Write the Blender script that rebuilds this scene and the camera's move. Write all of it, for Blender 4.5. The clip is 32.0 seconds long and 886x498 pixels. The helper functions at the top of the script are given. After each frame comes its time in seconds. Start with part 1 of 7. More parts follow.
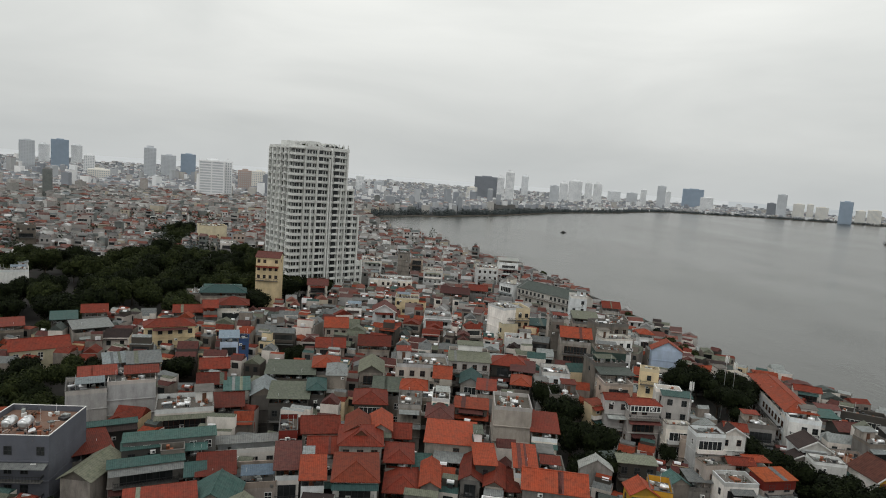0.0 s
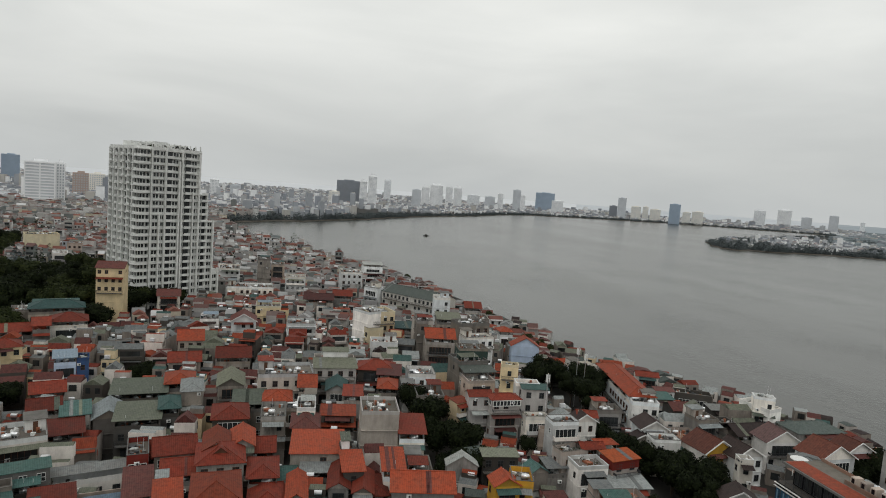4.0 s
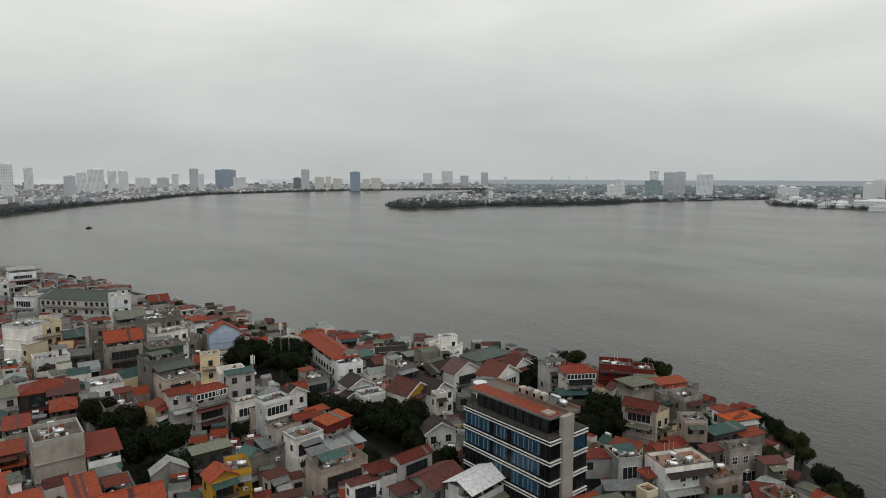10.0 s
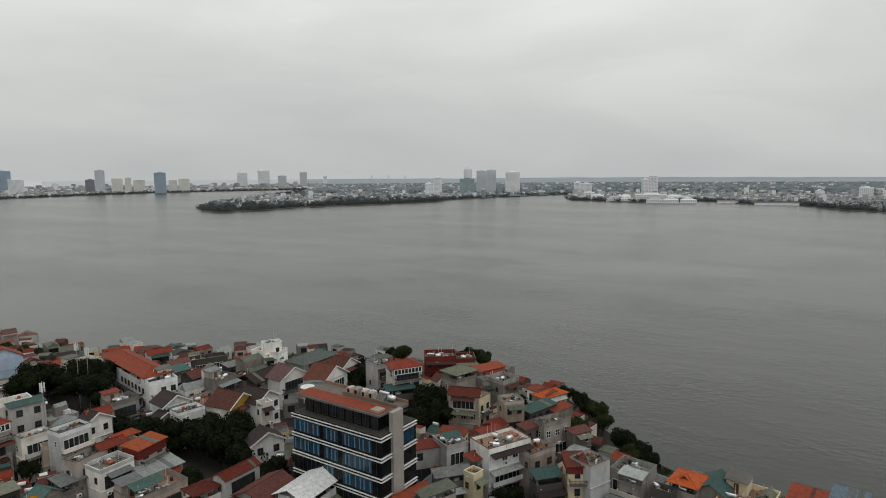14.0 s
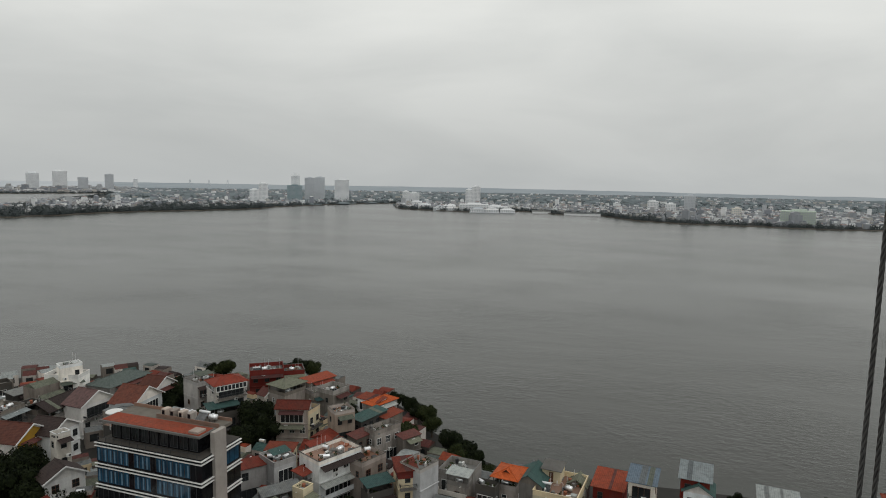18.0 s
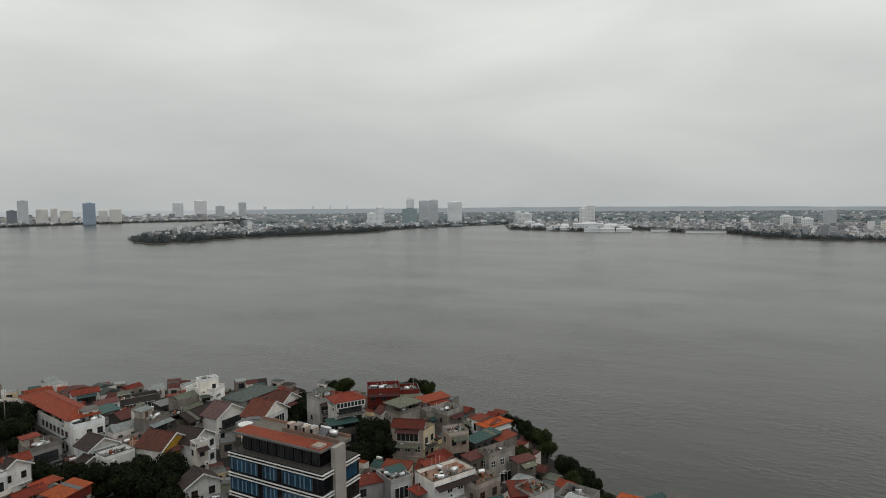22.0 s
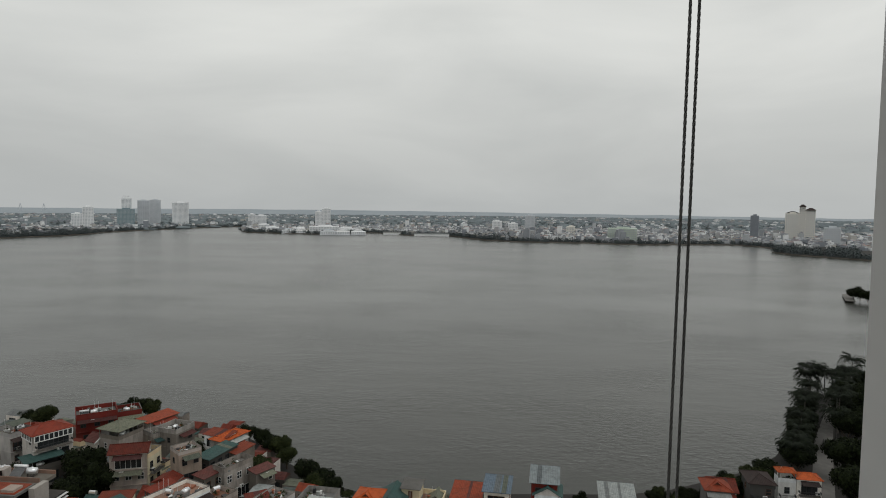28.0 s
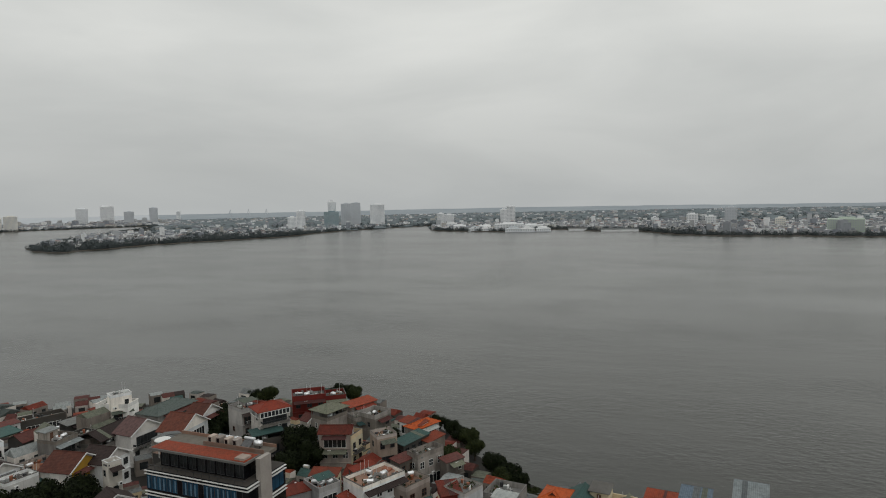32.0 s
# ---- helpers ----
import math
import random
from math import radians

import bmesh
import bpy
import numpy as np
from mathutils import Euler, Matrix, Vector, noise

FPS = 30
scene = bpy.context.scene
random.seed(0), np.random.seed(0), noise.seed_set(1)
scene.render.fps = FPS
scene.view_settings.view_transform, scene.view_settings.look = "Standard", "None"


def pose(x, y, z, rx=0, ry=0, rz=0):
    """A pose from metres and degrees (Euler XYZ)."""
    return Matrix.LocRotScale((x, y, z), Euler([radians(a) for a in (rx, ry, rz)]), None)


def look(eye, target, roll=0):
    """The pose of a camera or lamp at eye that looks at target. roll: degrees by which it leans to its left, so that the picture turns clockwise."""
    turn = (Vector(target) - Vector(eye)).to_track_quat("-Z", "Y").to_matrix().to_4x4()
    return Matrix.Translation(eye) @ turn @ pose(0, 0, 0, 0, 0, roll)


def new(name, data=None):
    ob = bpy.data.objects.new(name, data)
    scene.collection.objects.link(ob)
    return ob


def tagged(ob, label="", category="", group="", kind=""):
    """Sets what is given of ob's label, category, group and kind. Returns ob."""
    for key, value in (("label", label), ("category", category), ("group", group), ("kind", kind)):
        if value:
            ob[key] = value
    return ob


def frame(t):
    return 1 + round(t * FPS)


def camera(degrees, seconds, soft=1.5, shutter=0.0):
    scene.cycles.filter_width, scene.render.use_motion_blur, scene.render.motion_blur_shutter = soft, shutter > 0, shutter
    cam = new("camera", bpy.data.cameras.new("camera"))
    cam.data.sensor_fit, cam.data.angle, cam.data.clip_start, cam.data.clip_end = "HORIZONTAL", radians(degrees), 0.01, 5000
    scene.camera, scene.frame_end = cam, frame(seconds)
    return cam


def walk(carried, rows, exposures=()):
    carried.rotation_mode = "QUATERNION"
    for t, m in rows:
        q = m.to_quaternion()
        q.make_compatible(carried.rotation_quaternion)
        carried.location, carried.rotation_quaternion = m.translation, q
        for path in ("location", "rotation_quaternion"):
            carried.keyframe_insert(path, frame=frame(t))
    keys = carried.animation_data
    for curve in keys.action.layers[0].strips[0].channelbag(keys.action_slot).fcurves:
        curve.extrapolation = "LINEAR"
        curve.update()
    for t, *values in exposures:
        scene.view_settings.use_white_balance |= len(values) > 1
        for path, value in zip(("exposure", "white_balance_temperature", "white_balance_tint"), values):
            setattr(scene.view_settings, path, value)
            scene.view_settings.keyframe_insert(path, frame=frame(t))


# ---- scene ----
cam = camera(70.47, 32.0, soft=1.0)
PATH = [
    (0.0, pose(0.000, 0.000, 62, 83.44, -4.14, 0.52)),
    (0.5, pose(0.000, 0.000, 62, 83.65, -4.30, -0.46)),
    (1.0, pose(0.000, 0.000, 62, 83.91, -4.42, -1.74)),
    (1.5, pose(0.000, 0.000, 62, 84.14, -4.48, -3.03)),
    (2.0, pose(0.000, 0.000, 62, 84.40, -4.56, -4.59)),
    (2.5, pose(0.000, 0.000, 62, 84.58, -4.65, -6.54)),
    (4.5, pose(0.000, 0.000, 62, 84.90, -3.97, -14.15)),
    (5.0, pose(0.000, 0.000, 62, 85.13, -3.61, -17.12)),
    (5.5, pose(0.000, 0.000, 62, 84.69, -3.06, -21.19)),
    (6.0, pose(0.000, 0.000, 62, 84.30, -2.67, -24.07)),
    (6.5, pose(0.000, 0.000, 62, 84.16, -2.03, -26.74)),
    (7.0, pose(0.000, 0.000, 62, 83.96, -1.41, -29.70)),
    (7.5, pose(0.000, 0.000, 62, 83.72, -0.88, -31.38)),
    (8.0, pose(0.000, 0.000, 62, 83.57, -0.54, -33.04)),
    (8.5, pose(0.000, 0.000, 62, 83.60, -0.17, -34.11)),
    (9.0, pose(0.000, 0.000, 62, 83.58, 0.17, -35.97)),
    (9.5, pose(0.009, 0.001, 62, 83.44, 0.01, -37.35)),
    (10.0, pose(0.018, 0.001, 62, 83.35, -0.10, -40.20)),
    (10.5, pose(0.027, 0.002, 62, 83.23, -0.16, -42.32)),
    (11.0, pose(0.036, 0.003, 62, 83.33, 0.03, -44.18)),
    (11.5, pose(0.045, 0.004, 62, 83.52, 0.17, -46.11)),
    (12.0, pose(0.053, 0.004, 62, 83.42, 0.24, -48.63)),
    (12.5, pose(0.062, 0.005, 62, 83.51, -0.20, -51.15)),
    (13.0, pose(0.071, 0.006, 62, 83.66, -0.00, -52.94)),
    (13.5, pose(0.080, 0.006, 62, 83.60, -0.25, -54.99)),
    (14.0, pose(0.089, 0.007, 62, 83.24, 0.41, -56.44)),
    (14.5, pose(0.098, 0.008, 62, 83.11, 0.50, -58.58)),
    (16.5, pose(0.135, 0.011, 62, 83.25, -0.47, -64.18)),
    (17.0, pose(0.169, 0.013, 62, 83.50, -0.78, -66.68)),
    (17.5, pose(0.178, 0.050, 62, 83.69, -0.85, -69.83)),
    (18.0, pose(0.178, 0.050, 62, 84.05, -0.98, -71.85)),
    (18.5, pose(0.169, 0.013, 62, 84.32, -0.75, -75.25)),
    (19.0, pose(-0.066, 0.027, 62, 84.44, -1.03, -77.30)),
    (19.5, pose(-0.116, -0.015, 62, 84.51, -0.58, -76.34)),
    (20.0, pose(0.164, -0.094, 62, 84.88, -0.09, -73.44)),
    (20.5, pose(0.498, -0.171, 62, 85.13, 0.36, -70.68)),
    (21.0, pose(0.383, -0.131, 62, 85.27, -0.25, -70.32)),
    (21.5, pose(0.296, -0.112, 62, 85.64, 0.35, -66.08)),
    (22.0, pose(0.210, -0.093, 62, 85.92, 0.52, -61.67)),
    (22.5, pose(0.123, -0.074, 62, 86.07, 0.61, -58.64)),
    (23.0, pose(0.036, -0.056, 62, 85.77, 0.30, -63.13)),
    (23.5, pose(-0.045, -0.010, 62, 85.45, 0.00, -67.37)),
    (24.0, pose(-0.138, -0.018, 62, 85.39, 0.38, -71.29)),
    (24.5, pose(0.218, -0.095, 62, 85.66, -0.44, -74.44)),
    (25.0, pose(0.083, -0.047, 62, 85.72, -1.17, -78.21)),
    (25.5, pose(-0.329, 0.100, 62, 85.72, -1.20, -80.27)),
    (26.0, pose(-0.435, 0.159, 62, 85.99, -0.66, -82.60)),
    (26.5, pose(-0.209, 0.117, 62, 86.22, -0.81, -85.74)),
    (28.5, pose(-0.396, 0.193, 62, 86.18, -0.26, -84.98)),
    (29.0, pose(-0.231, 0.110, 62, 86.12, 0.18, -81.81)),
    (29.5, pose(-0.320, 0.131, 62, 86.21, 0.84, -78.07)),
    (30.0, pose(-0.171, 0.108, 62, 86.30, 0.98, -76.64)),
    (30.5, pose(0.051, 0.070, 62, 86.23, 1.63, -73.30)),
    (31.0, pose(0.051, 0.070, 62, 86.16, 2.00, -70.82)),
    (31.5, pose(0.051, 0.070, 62, 86.07, 1.59, -69.81)),
    (32.0, pose(0.051, 0.070, 62, 86.00, 1.22, -68.72)),
]
walk(cam, PATH, exposures=[(0, 0.12), (5, 0.03), (9, 0.0), (13, -0.02), (19, -0.08), (23, -0.1), (26, -0.17), (29, -0.17), (32, -0.19)])

# ---- light and sky ----
world = bpy.data.worlds.new("overcast")
scene.world = world
world.use_nodes = True
wn, wl = world.node_tree.nodes, world.node_tree.links
wn.clear()
w_out = wn.new("ShaderNodeOutputWorld")
w_bg = wn.new("ShaderNodeBackground")
w_sky = wn.new("ShaderNodeTexSky")
w_sky.sky_type = "NISHITA"
w_sky.sun_disc = False
w_sky.sun_elevation = radians(59)
w_sky.sun_rotation = radians(205)
w_sky.dust_density = 6.0
w_hsv = wn.new("ShaderNodeHueSaturation")
w_hsv.inputs["Saturation"].default_value = 0.1
w_hsv.inputs["Value"].default_value = 0.06
w_co = wn.new("ShaderNodeTexCoord")
w_map = wn.new("ShaderNodeMapping")
w_map.inputs["Scale"].default_value = (1.3, 1.3, 5.0)
w_n = wn.new("ShaderNodeTexNoise")
w_n.inputs["Scale"].default_value = 1.6
w_n.inputs["Detail"].default_value = 6.0
w_n.inputs["Roughness"].default_value = 0.5
w_n.inputs["Distortion"].default_value = 0.4
w_ramp = wn.new("ShaderNodeValToRGB")
w_ramp.color_ramp.elements[0].position, w_ramp.color_ramp.elements[0].color = 0.3, (0.60, 0.615, 0.604, 1)
w_ramp.color_ramp.elements[1].position, w_ramp.color_ramp.elements[1].color = 0.66, (0.735, 0.745, 0.725, 1)
# cloud deck grows paler overhead and greyer towards the horizon
w_sep = wn.new("ShaderNodeSeparateXYZ")
w_el = wn.new("ShaderNodeValToRGB")
for e, (p, c) in zip([w_el.color_ramp.elements[0], w_el.color_ramp.elements[1], w_el.color_ramp.elements.new(0.06), w_el.color_ramp.elements.new(0.25)],
                     [(0.0, (0.83, 0.845, 0.86, 1)), (1.0, (1.05, 1.05, 1.04, 1)), (0.06, (0.86, 0.87, 0.875, 1)), (0.25, (1.20, 1.20, 1.19, 1))]):
    e.position, e.color = p, c
w_mul = wn.new("ShaderNodeMix")
w_mul.data_type, w_mul.blend_type = "RGBA", "MULTIPLY"
w_mul.inputs[0].default_value = 1.0
w_mix = wn.new("ShaderNodeMix")
w_mix.data_type = "RGBA"
w_mix.inputs[0].default_value = 0.92
wl.new(w_co.outputs["Generated"], w_map.inputs["Vector"])
wl.new(w_map.outputs["Vector"], w_n.inputs["Vector"])
wl.new(w_n.outputs["Fac"], w_ramp.inputs["Fac"])
wl.new(w_co.outputs["Generated"], w_sep.inputs[0])
wl.new(w_sep.outputs["Z"], w_el.inputs["Fac"])
wl.new(w_ramp.outputs["Color"], w_mul.inputs[6])
wl.new(w_el.outputs["Color"], w_mul.inputs[7])
wl.new(w_sky.outputs["Color"], w_hsv.inputs["Color"])
wl.new(w_hsv.outputs["Color"], w_mix.inputs[6])
wl.new(w_mul.outputs[2], w_mix.inputs[7])
wl.new(w_mix.outputs[2], w_bg.inputs["Color"])
w_bg.inputs["Strength"].default_value = 1.0
wl.new(w_bg.outputs["Background"], w_out.inputs["Surface"])
sun = new("sun", bpy.data.lights.new("sun", "SUN"))
sun.data.energy, sun.data.angle, sun.data.color = 0.5, radians(30), (1.0, 0.985, 0.96)
sun.matrix_world = look((0, 0, 900), (105, 226, 480))

# ---- materials ----
MATS = {}


def nodes_of(name):
    m = bpy.data.materials.new(name)
    m.use_nodes = True
    n, l = m.node_tree.nodes, m.node_tree.links
    b = n["Principled BSDF"]
    MATS[name] = m
    return m, n, l, b


def ramp_node(n, stops):
    r = n.new("ShaderNodeValToRGB")
    els = r.color_ramp.elements
    while len(els) < len(stops):
        els.new(0.5)
    for e, (p, c) in zip(els, stops):
        e.position, e.color = p, (*c, 1)
    return r


def mix_node(n, l, fac, a, b, mode="MIX"):
    m = n.new("ShaderNodeMix")
    m.data_type, m.blend_type = "RGBA", mode
    for sock, v in ((m.inputs[0], fac), (m.inputs[6], a), (m.inputs[7], b)):
        if isinstance(v, bpy.types.NodeSocket):
            l.new(v, sock)
        elif isinstance(v, (int, float)):
            sock.default_value = v
        else:
            sock.default_value = (*v, 1)
    return m.outputs[2]


def noise_node(n, l, scale, detail=4.0, rough=0.6, stretch=None, world_space=True):
    if world_space:
        src = n.new("ShaderNodeNewGeometry").outputs["Position"]
    else:
        src = n.new("ShaderNodeTexCoord").outputs["Object"]
    if stretch:
        mp = n.new("ShaderNodeMapping")
        mp.inputs["Scale"].default_value = stretch
        l.new(src, mp.inputs["Vector"])
        src = mp.outputs["Vector"]
    t = n.new("ShaderNodeTexNoise")
    t.inputs["Scale"].default_value, t.inputs["Detail"].default_value, t.inputs["Roughness"].default_value = scale, detail, rough
    l.new(src, t.inputs["Vector"])
    return t.outputs["Fac"]


def bump_of(n, l, b, height, strength, distance):
    bp = n.new("ShaderNodeBump")
    bp.inputs["Strength"].default_value, bp.inputs["Distance"].default_value = strength, distance
    l.new(height, bp.inputs["Height"])
    l.new(bp.outputs["Normal"], b.inputs["Normal"])


def plaster(name, col, dirt=(0.075, 0.07, 0.063), amount=0.6, rough=0.85, vary=0.26):
    """Painted or bare render with rain streaks, blotches and a small shift of tone from house to house."""
    m, n, l, b = nodes_of(name)
    streak = noise_node(n, l, 0.8, 6, 0.7, (0.75, 0.75, 0.22))
    blot = noise_node(n, l, 0.35, 4, 0.6)
    fine = noise_node(n, l, 6.0, 3, 0.6)
    sr = ramp_node(n, [(0.44, (0, 0, 0)), (0.74, (amount, amount, amount))])
    l.new(streak, sr.inputs["Fac"])
    br = ramp_node(n, [(0.3, (0.82, 0.82, 0.82)), (0.72, (1.08, 1.08, 1.08))])
    l.new(blot, br.inputs["Fac"])
    fr = ramp_node(n, [(0.3, (0.93, 0.93, 0.93)), (0.7, (1.05, 1.05, 1.05))])
    l.new(fine, fr.inputs["Fac"])
    oi = n.new("ShaderNodeObjectInfo")
    orr = ramp_node(n, [(0.0, (1 - vary,) * 3), (1.0, (1 + vary,) * 3)])
    l.new(oi.outputs["Random"], orr.inputs["Fac"])
    hue = n.new("ShaderNodeMath")
    hue.operation = "MULTIPLY"
    hue.inputs[1].default_value = 7.31
    l.new(oi.outputs["Random"], hue.inputs[0])
    part_of = n.new("ShaderNodeMath")
    part_of.operation = "FRACT"
    l.new(hue.outputs[0], part_of.inputs[0])
    tint = ramp_node(n, [(0.0, (1.07, 0.995, 0.9)), (0.35, (1.0, 1.0, 1.0)), (0.65, (0.94, 0.99, 1.04)), (1.0, (1.05, 0.98, 0.93))])
    l.new(part_of.outputs[0], tint.inputs["Fac"])
    c = mix_node(n, l, 1.0 if vary else 0.0, col, tint.outputs["Color"], "MULTIPLY")
    c = mix_node(n, l, 1.0, c, br.outputs["Color"], "MULTIPLY")
    c = mix_node(n, l, 1.0, c, fr.outputs["Color"], "MULTIPLY")
    c = mix_node(n, l, 1.0, c, orr.outputs["Color"], "MULTIPLY")
    c = mix_node(n, l, sr.outputs["Color"], c, dirt)
    l.new(c, b.inputs["Base Color"])
    b.inputs["Roughness"].default_value = rough
    b.inputs["Specular IOR Level"].default_value = 0.2
    bump_of(n, l, b, fine, 0.25, 0.03)
    return m


def sheet_roof(name, col, worn, pitch=0.32, rough=0.55, rust=0.5):
    """Ribbed sheet or tile roof: ribs run down the local y axis, with faded and stained patches."""
    m, n, l, b = nodes_of(name)
    tc = n.new("ShaderNodeTexCoord")
    wv = n.new("ShaderNodeTexWave")
    wv.wave_type, wv.bands_direction, wv.wave_profile = "BANDS", "X", "SIN"
    wv.inputs["Scale"].default_value = 0.314 / pitch
    l.new(tc.outputs["Object"], wv.inputs["Vector"])
    blot = noise_node(n, l, 0.5, 6, 0.65)
    streak = noise_node(n, l, 1.6, 4, 0.7, (1.0, 1.0, 0.4))
    br = ramp_node(n, [(0.36, (0, 0, 0)), (0.72, (rust, rust, rust))])
    l.new(blot, br.inputs["Fac"])
    sr = ramp_node(n, [(0.28, (0.56, 0.57, 0.59)), (0.5, (0.95, 0.95, 0.95)), (0.75, (1.24, 1.22, 1.2))])
    l.new(streak, sr.inputs["Fac"])
    wr = ramp_node(n, [(0.0, (0.88, 0.88, 0.88)), (0.5, (1.04, 1.04, 1.04))])
    l.new(wv.outputs["Fac"], wr.inputs["Fac"])
    oi = n.new("ShaderNodeObjectInfo")
    orr = ramp_node(n, [(0.0, (0.58, 0.64, 0.7)), (0.4, (0.9, 0.92, 0.94)), (0.8, (1.12, 1.1, 1.08)), (1.0, (1.3, 1.34, 1.36))])
    l.new(oi.outputs["Random"], orr.inputs["Fac"])
    c = mix_node(n, l, br.outputs["Color"], col, worn)
    c = mix_node(n, l, 1.0, c, sr.outputs["Color"], "MULTIPLY")
    c = mix_node(n, l, 1.0, c, wr.outputs["Color"], "MULTIPLY")
    c = mix_node(n, l, 1.0, c, orr.outputs["Color"], "MULTIPLY")
    l.new(c, b.inputs["Base Color"])
    b.inputs["Roughness"].default_value = rough + 0.12
    b.inputs["Specular IOR Level"].default_value = 0.16
    bump_of(n, l, b, wv.outputs["Fac"], 0.45, 0.04)
    return m


def plain(name, col, rough=0.6, metal=0.0, spec=0.4, vary=0.25, scale=2.0):
    m, n, l, b = nodes_of(name)
    f = noise_node(n, l, scale, 4, 0.65)
    r = ramp_node(n, [(0.25, (1 - vary,) * 3), (0.75, (1 + vary * 0.6,) * 3)])
    l.new(f, r.inputs["Fac"])
    l.new(mix_node(n, l, 1.0, col, r.outputs["Color"], "MULTIPLY"), b.inputs["Base Color"])
    b.inputs["Roughness"].default_value, b.inputs["Metallic"].default_value = rough, metal
    b.inputs["Specular IOR Level"].default_value = spec
    return m


def island(name, stops, rough=0.8, blot_scale=0.3, dark=0.75):
    """Each separate piece of the mesh takes one tone of the palette."""
    m, n, l, b = nodes_of(name)
    g = n.new("ShaderNodeNewGeometry")
    r = ramp_node(n, stops)
    r.color_ramp.interpolation = "CONSTANT"
    l.new(g.outputs["Random Per Island"], r.inputs["Fac"])
    f = noise_node(n, l, blot_scale, 5, 0.65)
    fr = ramp_node(n, [(0.3, (dark,) * 3), (0.7, (1.1,) * 3)])
    l.new(f, fr.inputs["Fac"])
    l.new(mix_node(n, l, 1.0, r.outputs["Color"], fr.outputs["Color"], "MULTIPLY"), b.inputs["Base Color"])
    b.inputs["Roughness"].default_value = rough
    b.inputs["Specular IOR Level"].default_value = 0.25
    return m


plaster("grey_render", (0.27, 0.25, 0.228), amount=0.8, vary=0.5)
plaster("pale_render", (0.48, 0.465, 0.45), amount=0.42, vary=0.18)
plaster("dark_render", (0.075, 0.071, 0.065))
plaster("white_paint", (0.78, 0.775, 0.75), amount=0.34)
plaster("shaft_paint", (0.37, 0.34, 0.31), amount=0.12, vary=0.0)
plaster("cream_paint", (0.70, 0.60, 0.41), amount=0.22, vary=0.1)
plaster("yellow_paint", (0.550, 0.300, 0.035), amount=0.3)
plaster("blue_paint", (0.52, 0.60, 0.72), amount=0.2, vary=0.1)
plaster("deep_blue_paint", (0.048, 0.102, 0.245), amount=0.3)
plaster("pink_paint", (0.43, 0.365, 0.32), amount=0.5)
plaster("slate_paint", (0.156, 0.160, 0.184), amount=0.25)
plaster("tower_paint", (0.74, 0.75, 0.725), amount=0.16, vary=0.0)
plaster("green_paint", (0.035, 0.062, 0.055), amount=0.3)
plaster("brick_red", (0.165, 0.024, 0.018), amount=0.3, vary=0.12)
plaster("concrete", (0.165, 0.158, 0.146), amount=0.6)
plaster("terrace", (0.272, 0.156, 0.109), amount=0.5, dirt=(0.22, 0.2, 0.18))
sheet_roof("red_roof", (0.19, 0.031, 0.017), (0.11, 0.036, 0.024), rust=0.7)
sheet_roof("orange_roof", (0.29, 0.052, 0.022), (0.175, 0.056, 0.034), rust=0.7)
sheet_roof("bright_roof", (0.43, 0.085, 0.022), (0.30, 0.08, 0.03))
sheet_roof("dull_red_roof", (0.118, 0.038, 0.032), (0.082, 0.046, 0.040), rust=0.7)
sheet_roof("green_roof", (0.046, 0.099, 0.089), (0.086, 0.112, 0.102))
sheet_roof("olive_roof", (0.145, 0.155, 0.112), (0.172, 0.168, 0.139))
sheet_roof("grey_roof", (0.178, 0.188, 0.185), (0.132, 0.122, 0.109))
sheet_roof("pale_roof", (0.330, 0.350, 0.337), (0.238, 0.234, 0.221))
sheet_roof("brown_roof", (0.040, 0.027, 0.025), (0.034, 0.028, 0.026))
sheet_roof("terracotta_roof", (0.155, 0.05, 0.032), (0.11, 0.052, 0.04))
sheet_roof("mauve_roof", (0.16, 0.09, 0.082), (0.12, 0.08, 0.072))
sheet_roof("white_sheet", (0.72, 0.73, 0.735), (0.6, 0.61, 0.61), rust=0.4)
sheet_roof("slate_roof", (0.075, 0.09, 0.082), (0.10, 0.11, 0.1))
sheet_roof("blue_roof", (0.172, 0.218, 0.264), (0.165, 0.185, 0.198))
plain("steel", (0.86, 0.87, 0.88), 0.3, 0.85, vary=0.1)
# dark metal, also put under roof plates as painted eaves shade
plain("dark_metal_and_shade", (0.05, 0.052, 0.055), 0.5, 0.3)
plain("white_trim", (0.74, 0.74, 0.72), 0.6, vary=0.12)
plain("dark_wood", (0.11, 0.05, 0.028), 0.55)
plain("paving", (0.17, 0.163, 0.152), 0.9, vary=0.3, scale=0.5)
# soil coloured extra dark to stand in for deep shade between houses
plain("alley_shade_earth", (0.03, 0.028, 0.025), 0.95, vary=0.4, scale=0.15)
plain("bark", (0.085, 0.065, 0.05), 0.9)
plain("rope_steel", (0.130, 0.130, 0.125), 0.55, 0.4, vary=0.35, scale=60)
plain("wall_sill", (0.62, 0.62, 0.61), 0.7, vary=0.05)


def glass_mat(name, col, rough=0.12):
    m, n, l, b = nodes_of(name)
    f = noise_node(n, l, 0.5, 3, 0.6)
    r = ramp_node(n, [(0.3, tuple(v * 0.5 for v in col)), (0.7, tuple(v * 1.3 for v in col))])
    l.new(f, r.inputs["Fac"])
    l.new(r.outputs["Color"], b.inputs["Base Color"])
    b.inputs["Roughness"].default_value = rough
    b.inputs["Specular IOR Level"].default_value = 0.5
    return m


